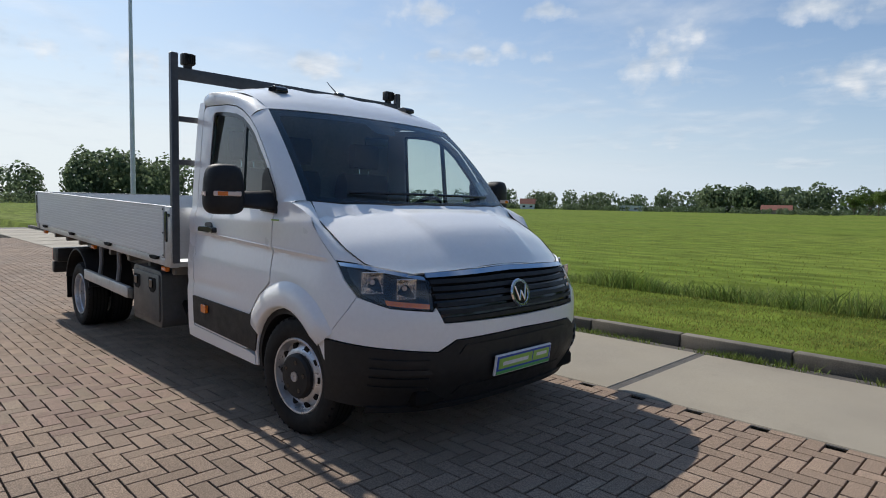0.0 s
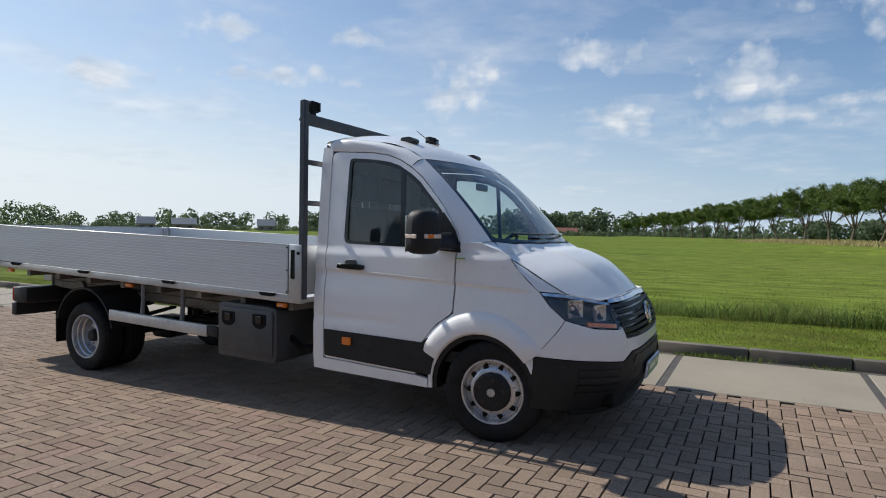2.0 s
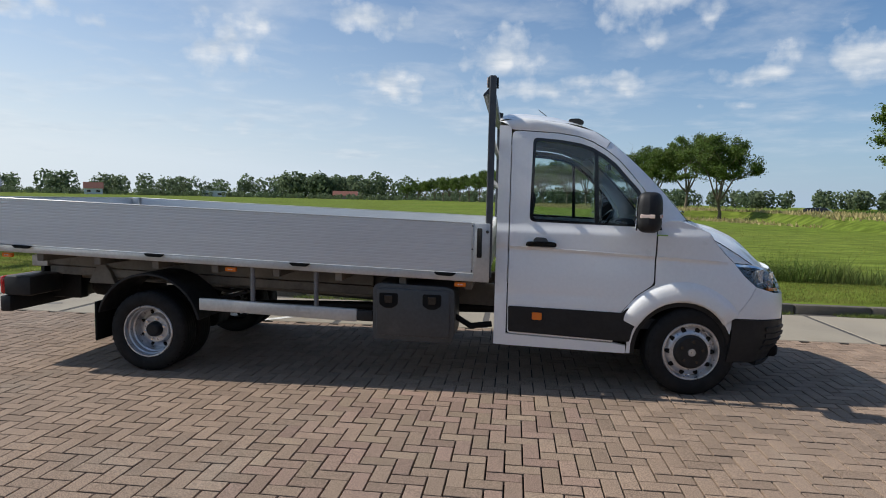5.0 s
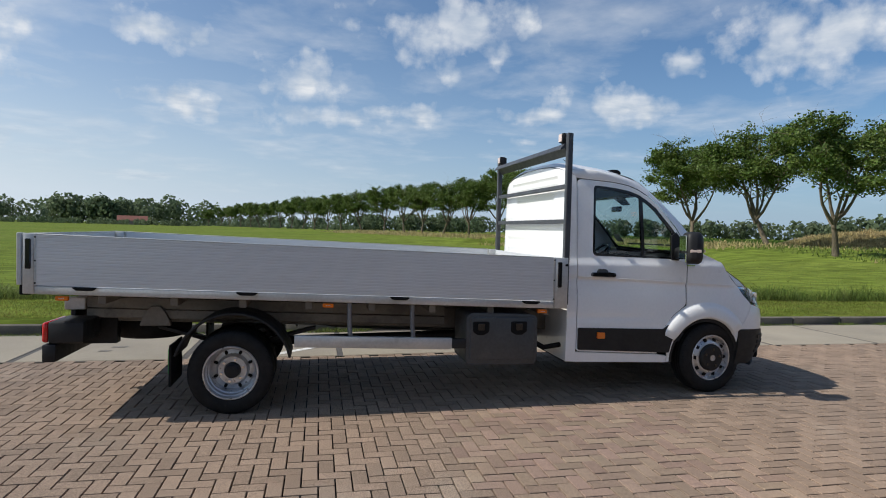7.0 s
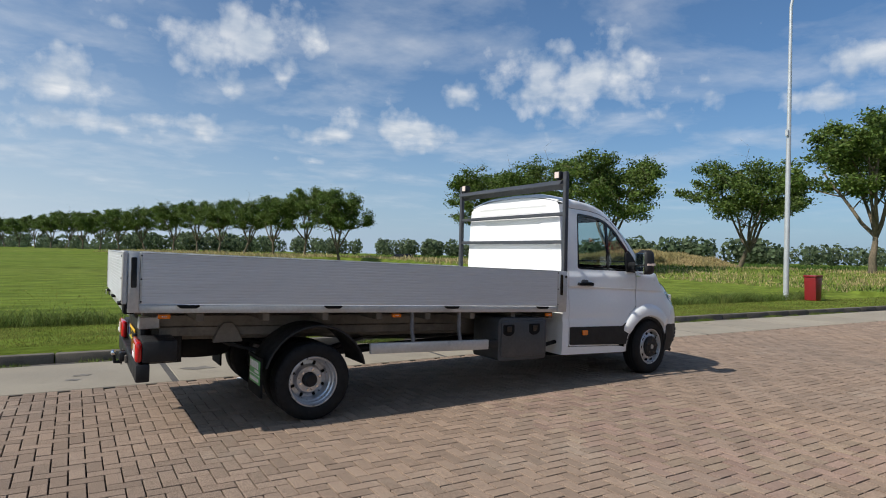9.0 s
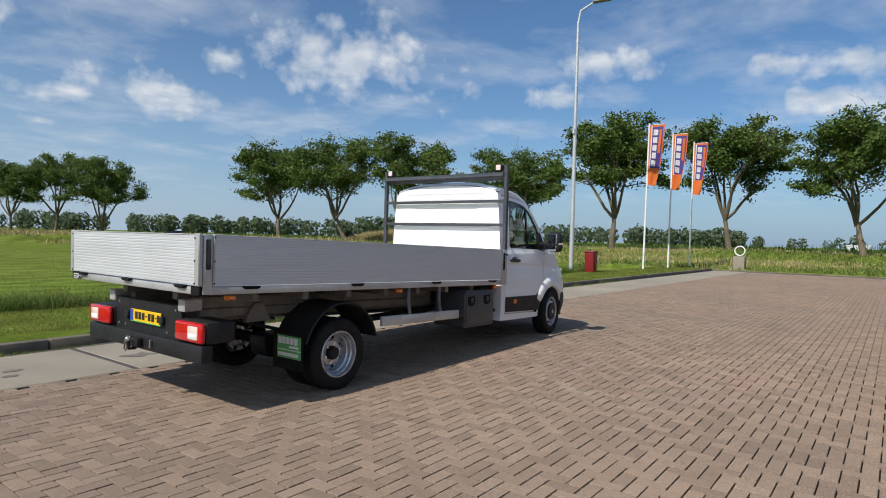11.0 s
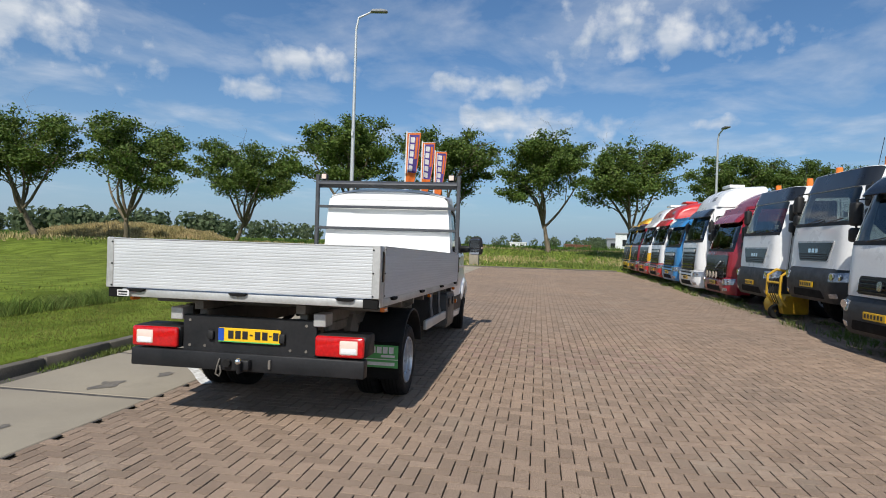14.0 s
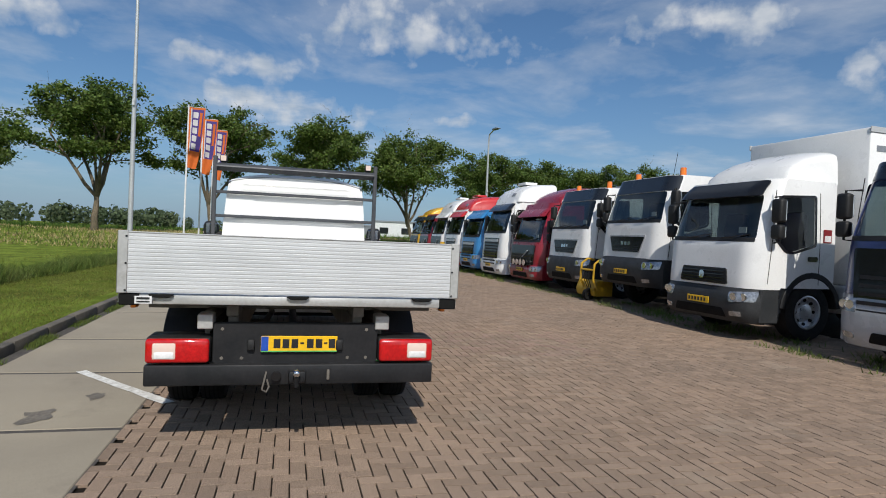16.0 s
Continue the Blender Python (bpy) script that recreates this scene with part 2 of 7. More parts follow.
M["red_lens"] = surf("red_lens", (0.55, 0.008, 0.01), (0.4, 0.006, 0.008), 30, 0.12, 0.04, grain=0.15, grain_scale=150, coat=0.6)
M["clear_lens"] = surf("clear_lens", (0.78, 0.64, 0.56), (0.66, 0.50, 0.44), 40, 0.12, 0.04, coat=0.6)
M["amber"] = surf("amber_lens", (0.85, 0.22, 0.02), (0.7, 0.15, 0.015), 40, 0.15, 0.04, coat=0.5)
M["orange_sticker"] = surf("orange_reflector", (0.9, 0.2, 0.015), rough=0.3)
M["lamp_glass"] = pane("lamp_glass", (0.96, 0.97, 0.98))
M["glass"] = pane("window_glass", (0.80, 0.88, 0.86))
M["screen"] = pane("windscreen_glass", (0.74, 0.82, 0.80))
M["bowl"] = surf("bright_reflector", (0.92, 0.91, 0.88), (0.85, 0.80, 0.74), 30, 0.22, 0.06, metal=0.75, coat=0.5)
M["seat"] = surf("grey_seat_cloth", (0.05, 0.051, 0.055), (0.04, 0.041, 0.044), 20, 0.85, bump=0.001, bump_scale=200)
M["dash"] = surf("dark_dashboard", (0.03, 0.031, 0.034), rough=0.6, bump=0.0005, bump_scale=300)
M["lining"] = surf("grey_headlining", (0.30, 0.30, 0.29), rough=0.85, bump=0.0006, bump_scale=250)
M["plate_yellow"] = surf("yellow_plate", (0.85, 0.50, 0.015), rough=0.35, grain=0.04)
M["plate_blue"] = surf("blue_plate", (0.02, 0.08, 0.42), rough=0.35)
M["plate_green"] = surf("green_sticker", (0.10, 0.42, 0.12), rough=0.4)
M["plate_lime"] = surf("lime_sticker", (0.33, 0.55, 0.10), rough=0.4)
M["print_dark"] = surf("dark_print", (0.02, 0.02, 0.022), rough=0.4)
M["print_white"] = surf("white_print", (0.8, 0.8, 0.8), rough=0.4)
M["paper"] = surf("white_paper", (0.75, 0.75, 0.73), rough=0.7)
M["brick"] = surf("paving_brick", (0.27, 0.190, 0.140), (0.225, 0.165, 0.127), 0.35, 0.9, 0.08, bump=0.0022, bump_scale=170, grain=0.34, grain_scale=150,
                  island=0.15, each=0.15, hue=0.012, dirt=((0.30, 0.25, 0.20), 0.9, 0.56, 0.35), specular=0.25, grain_edge=0.11, chalk=0.2)
M["joint"] = surf("sandy_joint", (0.020, 0.016, 0.012), (0.011, 0.0095, 0.008), 3, 0.95, bump=0.003, bump_scale=120, grain=0.3, specular=0.1)
M["concrete"] = surf("concrete_slab", (0.30, 0.262, 0.20), (0.25, 0.218, 0.17), 0.8, 0.85, 0.08, chalk=0.2, bump=0.0015, bump_scale=150, grain=0.14, grain_scale=160, each=0.06,
                     dirt=((0.17, 0.145, 0.115), 1.1, 0.58, 0.5))
M["kerb"] = surf("kerb_stone", (0.155, 0.135, 0.108), (0.095, 0.085, 0.07), 2.5, 0.9, bump=0.003, bump_scale=70, grain=0.25, grain_scale=90, each=0.12,
                 dirt=((0.10, 0.09, 0.07), 3.5, 0.55, 0.6))
M["tar"] = surf("tar_joint", (0.055, 0.05, 0.046), (0.085, 0.075, 0.066), 4, 0.85, grain=0.3)
M["road_white"] = surf("white_road_paint", (0.74, 0.74, 0.71), (0.55, 0.53, 0.49), 14, 0.8, grain=0.1, dirt=((0.36, 0.33, 0.28), 22, 0.56, 0.9))
M["stain"] = surf("oil_stain", (0.165, 0.142, 0.112), rough=0.6, grain=0.3)
M["field"] = surf("field_grass", (0.112, 0.160, 0.022), (0.142, 0.175, 0.034), 0.05, 0.95, 0.05, bump=0.06, bump_scale=7, grain=0.30, grain_scale=1.6, specular=0.05,
                  dirt=((0.068, 0.095, 0.014), 0.16, 0.55, 0.75), stretch=(0.45, 1.0, 1.0), grain_edge=0.13, chalk=0.2)
M["blade"] = surf("lawn_blades", (0.155, 0.188, 0.034), (0.235, 0.225, 0.066), 1.6, 0.7, grain=0.35, grain_scale=9, island=0.55, hue=0.02, specular=0.15, alpha_leaf=True, glow=0.5)
M["reed"] = surf("tall_grass", (0.115, 0.175, 0.032), (0.17, 0.205, 0.06), 0.7, 0.65, grain=0.2, grain_scale=4, island=0.45, hue=0.02, specular=0.2, alpha_leaf=True, glow=0.45)
M["dry"] = surf("dry_grass", (0.48, 0.38, 0.20), (0.36, 0.31, 0.14), 0.35, 0.9, island=0.3, grain=0.3, grain_scale=5, specular=0.1, alpha_leaf=True)
M["corn"] = surf("maize_leaves", (0.06, 0.125, 0.022), (0.10, 0.155, 0.03), 0.15, 0.75, island=0.35, hue=0.015, grain=0.2, specular=0.2, alpha_leaf=True)
M["leaf"] = surf("tree_leaves", (0.082, 0.135, 0.026), (0.115, 0.165, 0.036), 0.5, 0.55, island=0.45, hue=0.018, grain=0.2, grain_scale=6, specular=0.3, alpha_leaf=True)
# paler and greyer than the near leaves: distance haze put into the colour
M["hazed_leaf"] = surf("hazed_foliage", (0.115, 0.16, 0.085), (0.145, 0.18, 0.105), 0.03, 0.8, island=0.3, grain=0.25, grain_scale=0.5, specular=0.1, alpha_leaf=True, glow=0.5)
M["bark"] = surf("bark", (0.16, 0.125, 0.085), (0.10, 0.085, 0.055), 2.5, 0.95, bump=0.02, bump_scale=14, grain=0.3, grain_scale=12, stretch=(1, 1, 0.3))
M["strut"] = surf("grey_strut", (0.20, 0.20, 0.21), (0.15, 0.15, 0.155), 4, 0.45, 0.1, metal=0.4)
M["galv"] = surf("galvanised_steel", (0.55, 0.57, 0.58), (0.48, 0.5, 0.51), 3, 0.4, 0.1, metal=0.4)
M["flag_orange"] = surf("orange_flag", (0.85, 0.20, 0.04), (0.75, 0.17, 0.03), 2, 0.8, alpha_leaf=True, grain=0.05)
M["flag_purple"] = surf("purple_flag", (0.11, 0.07, 0.32), rough=0.8, alpha_leaf=True, grain=0.05)
M["flag_white"] = surf("white_flag_print", (0.82, 0.8, 0.8), rough=0.8, alpha_leaf=True, grain=0.03)
M["flag_pole"] = surf("white_flag_pole", (0.78, 0.78, 0.77), rough=0.4)
M["bin_red"] = surf("red_bin", (0.22, 0.012, 0.015), rough=0.4)
M["yellow_steel"] = surf("yellow_steel", (0.58, 0.35, 0.02), (0.42, 0.24, 0.02), 5, 0.45, dirt=((0.15, 0.1, 0.06), 7, 0.58, 0.7))
M["roof_red"] = surf("red_roof", (0.20, 0.075, 0.055), rough=0.85)
M["house_wall"] = surf("house_wall", (0.30, 0.24, 0.20), rough=0.9)
M["house_white"] = surf("white_cladding", (0.68, 0.70, 0.72), rough=0.6)
M["house_grey"] = surf("grey_cladding", (0.22, 0.24, 0.27), rough=0.6)
M["dark_glass"] = surf("dark_glazing", (0.018, 0.022, 0.025), rough=0.05, rough_var=0.02, specular=0.8, grain=0.0)


# ---- shape helpers ----
def part(name, bm, material, parent=None, label="", smooth=35, at=None):
    """Links a bmesh as one mesh object under a thing or a part."""
    me = bpy.data.meshes.new(name)
    bmesh.ops.recalc_face_normals(bm, faces=bm.faces[:])
    bm.to_mesh(me)
    bm.free()
    if smooth:
        me.shade_smooth()
        me.set_sharp_from_angle(angle=radians(smooth))
    for m in material if isinstance(material, (list, tuple)) else [material]:
        me.materials.append(m)
    ob = new(name, me)
    if parent:
        ob.parent = parent
    if at is not None:
        ob.matrix_basis = at
    if label:
        ob["label"] = label
    return ob


def thing(name, label, category, group="", kind="", at=None):
    ob = new(name)
    ob.empty_display_size = 0.2
    if at is not None:
        ob.matrix_basis = at
    return tagged(ob, label, category, group, kind)


def box(x0, x1, y0, y1, z0, z1, bevel=0.0, seg=2, bm=None):
    own = bmesh.new()
    bmesh.ops.create_cube(own, size=1.0, matrix=Matrix.LocRotScale(((x0 + x1) / 2, (y0 + y1) / 2, (z0 + z1) / 2), None, (abs(x1 - x0), abs(y1 - y0), abs(z1 - z0))))
    if bevel:
        bmesh.ops.bevel(own, geom=own.edges[:], offset=bevel, segments=seg, affect="EDGES", profile=0.5)
    return join(bm, own) if bm else own


def join(bm, other, m=None):
    """Adds other's geometry to bm."""
    if m is not None:
        bmesh.ops.transform(other, matrix=m, verts=other.verts[:])
    me = bpy.data.meshes.new("tmp")
    other.to_mesh(me)
    other.free()
    bm.from_mesh(me)
    bpy.data.meshes.remove(me)
    return bm


def cyl(p, q, r0, r1=None, n=16, caps=True, bm=None):
    p, q = Vector(p), Vector(q)
    own = bmesh.new()
    m = Matrix.Translation((p + q) / 2) @ (q - p).to_track_quat("Z", "Y").to_matrix().to_4x4()
    bmesh.ops.create_cone(own, cap_ends=caps, segments=n, radius1=r0, radius2=r0 if r1 is None else r1, depth=(q - p).length, matrix=m)
    return join(bm, own) if bm else own


def tube(points, r, n=8, bm=None, caps=True):
    """A bent round bar through points; r: one radius, or one for each point."""
    own = bm or bmesh.new()
    pts = [Vector(p) for p in points]
    rs = r if isinstance(r, (list, tuple)) else [r] * len(pts)
    side = None
    last = None
    for i, p in enumerate(pts):
        way = (pts[min(i + 1, len(pts) - 1)] - pts[max(i - 1, 0)]).normalized()
        side = way.orthogonal().normalized() if side is None else (side - way * side.dot(way)).normalized()
        up = way.cross(side)
        ring = [own.verts.new(p + (side * math.cos(a) + up * math.sin(a)) * rs[i]) for a in (2 * math.pi * k / n for k in range(n))]
        if last:
            for k in range(n):
                own.faces.new((last[k], last[(k + 1) % n], ring[(k + 1) % n], ring[k]))
        elif caps:
            own.faces.new(ring[::-1])
        last = ring
    if caps:
        own.faces.new(last)
    return own


def lathe(profile, n=40, axis="y", closed=False):
    """A turned body: profile of (radius, along) about the axis."""
    bm = bmesh.new()
    rings = []
    for r, a in profile:
        ring = []
        for k in range(n):
            c, s = math.cos(2 * math.pi * k / n), math.sin(2 * math.pi * k / n)
            ring.append(bm.verts.new({"y": (r * c, a, r * s), "z": (r * c, r * s, a), "x": (a, r * c, r * s)}[axis]))
        rings.append(ring)
    pairs = list(zip(rings, rings[1:])) + ([(rings[-1], rings[0])] if closed else [])
    for a, b in pairs:
        for k in range(n):
            bm.faces.new((a[k], a[(k + 1) % n], b[(k + 1) % n], b[k]))
    return bm


def prism(outline, a, b, axis="y", bevel=0.0, seg=2):
    """An outline drawn in the two other axes (in the order x, y, z), drawn out from a to b along the axis."""
    bm = bmesh.new()

    def at(u, v, w):
        return {"y": (u, w, v), "x": (w, u, v), "z": (u, v, w)}[axis]

    lo = [bm.verts.new(at(u, v, a)) for u, v in outline]
    hi = [bm.verts.new(at(u, v, b)) for u, v in outline]
    bm.faces.new(lo)
    bm.faces.new(hi[::-1])
    for k in range(len(lo)):
        j = (k + 1) % len(lo)
        bm.faces.new((lo[k], hi[k], hi[j], lo[j]))
    bmesh.ops.recalc_face_normals(bm, faces=bm.faces[:])
    if bevel:
        bmesh.ops.bevel(bm, geom=bm.edges[:], offset=bevel, segments=seg, affect="EDGES", profile=0.5, clamp_overlap=True)
    return bm


def rounded(outline, r, n=4):
    """The outline with its corners rounded; r: one radius, or one for each corner."""
    out = []
    for i, p in enumerate(outline):
        rr = r[i] if isinstance(r, (list, tuple)) else r
        p, a, b = Vector(p), Vector(outline[i - 1]), Vector(outline[(i + 1) % len(outline)])
        if rr <= 0:
            out.append((p.x, p.y))
            continue
        rr = min(rr, (a - p).length * 0.45, (b - p).length * 0.45)
        s, e = p + (a - p).normalized() * rr, p + (b - p).normalized() * rr
        for k in range(n + 1):
            t = k / n
            q = s * (1 - t) ** 2 + p * 2 * t * (1 - t) + e * t * t
            out.append((q.x, q.y))
    return out


def sheet(outline, place, step=0.1, thick=0.0, holes=()):
    """A curved panel: a flat outline (with holes), cut into a net of that step, laid on the surface place(u, v)."""
    bm = bmesh.new()
    edges = []
    for loop in (outline, *holes):
        vs = [bm.verts.new((u, v, 0)) for u, v in loop]
        edges += [bm.edges.new((vs[k], vs[(k + 1) % len(vs)])) for k in range(len(vs))]
    bmesh.ops.triangle_fill(bm, use_beauty=True, use_dissolve=True, edges=edges)
    us, vs = [p[0] for p in outline], [p[1] for p in outline]
    su, sv = step if isinstance(step, tuple) else (step, step)
    for lo, hi, normal, st in ((min(us), max(us), (1, 0, 0), su), (min(vs), max(vs), (0, 1, 0), sv)):
        k = math.floor(lo / st) + 1
        while k * st < hi - 1e-4:
            bmesh.ops.bisect_plane(bm, geom=bm.verts[:] + bm.edges[:] + bm.faces[:], dist=1e-5, plane_co=Vector(normal) * k * st, plane_no=normal)
            k += 1
    for v in bm.verts:
        v.co = place(v.co.x, v.co.y)
    bmesh.ops.recalc_face_normals(bm, faces=bm.faces[:])
    if thick:
        bmesh.ops.solidify(bm, geom=bm.faces[:], thickness=thick)
    return bm


def mirrored(bm):
    """A copy of bm on the other side of y = 0."""
    other = bm.copy()
    bmesh.ops.transform(other, matrix=Matrix.Diagonal((1, -1, 1, 1)), verts=other.verts[:])
    bmesh.ops.reverse_faces(other, faces=other.faces[:])
    return other


def curve_at(points, x):
    """Smooth interpolation through rising points (x, y)."""
    if x <= points[0][0]:
        return points[0][1]
    for k in range(len(points) - 1):
        (x0, y0), (x1, y1) = points[k], points[k + 1]
        if x <= x1:
            d = (y1 - y0) / (x1 - x0)
            m0 = d if k == 0 else ((y1 - points[k - 1][1]) / (x1 - points[k - 1][0]))
            m1 = d if k + 2 >= len(points) else ((points[k + 2][1] - y0) / (points[k + 2][0] - x0))
            h, t = x1 - x0, (x - x0) / (x1 - x0)
            return (2 * t**3 - 3 * t * t + 1) * y0 + (t**3 - 2 * t * t + t) * h * m0 + (3 * t * t - 2 * t**3) * y1 + (t**3 - t * t) * h * m1
    return points[-1][1]


def raw(name, verts, faces, material, label="", category="", kind="stuff", parent=None, smooth=False):
    me = bpy.data.meshes.new(name)
    me.from_pydata(verts, [], faces)
    me.materials.append(material)
    if smooth:
        me.shade_smooth()
    ob = new(name, me)
    if parent:
        ob.parent = parent
    return tagged(ob, label, category, "", kind)


# ---- ground ----
TREE_LINE = [(-41.6, 235.6), (-24.5, 193.3), (-13.9, 163.0), (-2.0, 126.7), (9.8, 92.3), (20.4, 62.0), (26, 48), (33, 36), (44, 22), (54, 10), (52, -8), (60, -24), (66, -40), (73, -60), (80, -110)]


def lot(x):
    """The paved yard sags a little along its length."""
    return 0.035 * math.tanh((x + 2.2) / 2.5)


def off_line(x, y):
    best = 1e9
    p = Vector((x, y))
    for a, b in zip(TREE_LINE, TREE_LINE[1:]):
        a, b = Vector(a), Vector(b)
        t = max(0.0, min(1.0, (p - a).dot(b - a) / (b - a).length_squared))
        best = min(best, (p - a - (b - a) * t).length)
    return best


def land(x, y):
    """Height of the open ground."""
    if y < 3.1 and x < 27.6 and y > -24:
        return -0.16
    z = 0.12 if y < 6.2 or x >= 27.6 else 0.0
    if 5.9 < y < 9.5 and x < 27.6:
        z = 0.12 - 0.30 * math.sin((y - 5.9) / 3.6 * math.pi)
    elif y >= 9.5:
        z = 0.0
    if not (-90 < x < 22 and y < 60):
        z += 0.95 * math.exp(-((off_line(x, y) / 11.0) ** 2))
    mound = ((x - 51) / 9) ** 2 + ((y - 43) / 12) ** 2
    z += 2.0 * max(0.0, 1 - mound) ** 0.7 if mound < 1 else 0.0
    z += 0.04 * noise.noise((x * 0.15, y * 0.15, 0))
    return z


def spread(lo, hi, near0, near1, step):
    out, v = [], near0
    while v <= near1 + 1e-6:
        out.append(v)
        v += step
    s = step
    v = near1
    while v < hi:
        s *= 1.22
        v += s
        out.append(min(v, hi))
    s, v = step, near0
    while v > lo:
        s *= 1.22
        v -= s
        out.insert(0, max(v, lo))
    return out


gx = spread(-2600, 2600, -30, 80, 1.6)
gy = spread(-2600, 2600, -26, 70, 1.3)
gy = sorted(set(gy + [3.06, 3.12, 5.9, 6.2, 9.5, 9.7]))
gx = sorted(set(gx + [27.55, 27.65]))
verts = [(x, y, land(x, y)) for y in gy for x in gx]
w = len(gx)
faces = [(j * w + i, j * w + i + 1, (j + 1) * w + i + 1, (j + 1) * w + i) for j in range(len(gy) - 1) for i in range(w - 1)]
ground = raw("ground", verts, faces, M["field"], "flat green meadow reaching to the horizon", "ground", "structure", smooth=True)

# bed of sand under the bricks
xs = [-30 + 0.5 * k for k in range(116)]
verts = [(x, y, lot(x) - 0.020) for x in xs for y in (-24.0, 1.24)]
faces = [(2 * k, 2 * k + 2, 2 * k + 3, 2 * k + 1) for k in range(len(xs) - 1)]
paving = raw("pavement", verts, faces, M["joint"], "yard of reddish-brown clay pavers in herringbone bond", "pavement", "structure")

# concrete strip along the kerb
strip = thing("concrete_strip", "strip of pale concrete slabs with dark tarred joints", "pavement", kind="structure")
cuts = [-28.7, -26.9, -25.1, -23.3, -21.5, -19.7, -17.9, -16.1, -14.3, -12.5, -10.7, -8.9, -7.1, -5.3, -3.5, -1.7, 0.78]
while cuts[-1] < 27:
    cuts.append(cuts[-1] + 1.8)
for a, b in zip(cuts, cuts[1:]):
    bm = box(a + 0.035, b - 0.035, 1.222, 2.86, -0.12, 0.004, 0.006, 1)
    for v in bm.verts:
        v.co.z += lot(v.co.x)
    part("slab", bm, M["concrete"], strip)
bm = bmesh.new()
for k in range(len(xs) - 1):
    if xs[k] > 27:
        break
    q = [bm.verts.new((x, y, lot(x) - 0.002)) for x, y in ((xs[k], 1.2), (xs[k + 1], 1.2), (xs[k + 1], 3.0), (xs[k], 3.0))]
    bm.faces.new(q)
bmesh.ops.remove_doubles(bm, verts=bm.verts[:], dist=1e-4)
part("joint_bed", bm, M["tar"], strip, "dark tar joints")

# kerb stones
kerb = thing("kerb", "weathered concrete kerb stones along the grass", "kerb", kind="structure")
x = -29.5
while x < 27.5:
    bm = box(x + 0.006, x + 0.994, 3.0, 3.13, -0.1, 0.125 + random.uniform(-0.006, 0.006), 0.018, 2)
    tilt = random.uniform(-0.006, 0.006)
    for v in bm.verts:
        v.co.z += lot(v.co.x)
        v.co.y += tilt * (v.co.x - x)
    part("kerb_stone", bm, M["kerb"], kerb)
    x += 1.0
y = 3.0
while y > -7:
    part("kerb_stone", box(27.5, 27.62, y - 0.99, y, -0.1, 0.11, 0.015, 1), M["kerb"], kerb)
    y -= 1.0

# white paint line on the concrete
bm = bmesh.new()
a, b, wide = Vector((-3.45, 2.05, 0)), Vector((-4.66, 1.02, 0)), 0.05
side = Vector((-(b - a).y, (b - a).x, 0)).normalized() * wide
ring = [bm.verts.new(p) for p in (a + side, b + side, b - side, a - side)]
bm.faces.new(ring)
bmesh.ops.subdivide_edges(bm, edges=bm.edges[:], cuts=5, use_grid_fill=True)
for v in bm.verts:
    v.co += Vector((random.uniform(-0.008, 0.008), random.uniform(-0.008, 0.008), 0.009 + lot(v.co.x)))
tagged(part("road_marking", bm, M["road_white"]), "worn white painted line on the concrete", "road marking", "", "structure")


def flat_blot(x, y, r, material, label):
    bm = bmesh.new()
    ring = []
    for k in range(18):
        a = 2 * math.pi * k / 18
        rr = r * (0.7 + 0.5 * noise.noise((math.cos(a) * 1.7 + x, math.sin(a) * 1.7 + y, 3)))
        px, py = x + rr * math.cos(a) * 1.5, y + rr * math.sin(a)
        ring.append(bm.verts.new((px, py, lot(px) + 0.0085)))
    bm.faces.new(ring)
    tagged(part("stain", bm, material), label, "stain", "", "structure")


for x, y, r in ((-4.95, 1.9, 0.16), (-6.2, 2.0, 0.09), (-6.3, 1.75, 0.07), (-4.4, 1.65, 0.1), (-7.6, 1.7, 0.1)):
    flat_blot(x, y, r, M["stain"], "dark oil stain on the concrete")


# ---- grass ----
def blades(name, count, area, height, width, material, label, clump=0.0, lean=0.35, keep=None, base=land, bend=True):
    """Loose blades over an area (x0, x1, y0, y1)."""
    rng = np.random.default_rng(len(name) * 17 + count)
    x0, x1, y0, y1 = area
    vs, fs = [], []
    made = 0
    while made < count:
        x, y = rng.uniform(x0, x1), rng.uniform(y0, y1)
        if keep and not keep(x, y, rng):
            made += 0.2
            continue
        made += 1
        h = height * rng.uniform(0.5, 1.25)
        if clump:
            h *= 0.45 + clump * (0.65 * max(0.0, 0.5 + noise.noise((x * 0.8, y * 0.8, 7.0))) + 0.75 * max(0.0, 0.25 + noise.noise((x * 0.23, y * 0.35, 2.0))))
        a = rng.uniform(0, 2 * math.pi)
        c, s = math.cos(a) * width * 0.5, math.sin(a) * width * 0.5
        b = rng.uniform(0, 2 * math.pi)
        lx, ly = math.cos(b) * h * lean * rng.uniform(0.2, 1.3), math.sin(b) * h * lean * rng.uniform(0.2, 1.3)
        z = base(x, y) - 0.02
        k = len(vs)
        if bend:
            vs += [(x - c, y - s, z), (x + c, y + s, z), (x + c * 0.8 + lx * 0.35, y + s * 0.8 + ly * 0.35, z + h * 0.62),
                   (x - c * 0.8 + lx * 0.35, y - s * 0.8 + ly * 0.35, z + h * 0.62), (x + lx, y + ly, z + h)]
            fs += [(k, k + 1, k + 2, k + 3), (k + 3, k + 2, k + 4)]
        else:
            vs += [(x - c, y - s, z), (x + c, y + s, z), (x + lx, y + ly, z + h)]
            fs.append((k, k + 1, k + 2))
    return raw(name, vs, fs, material, label, "grass", "stuff")


def flat_verge(x, y):
    return land(x, y) if y > 3.4 else 0.11


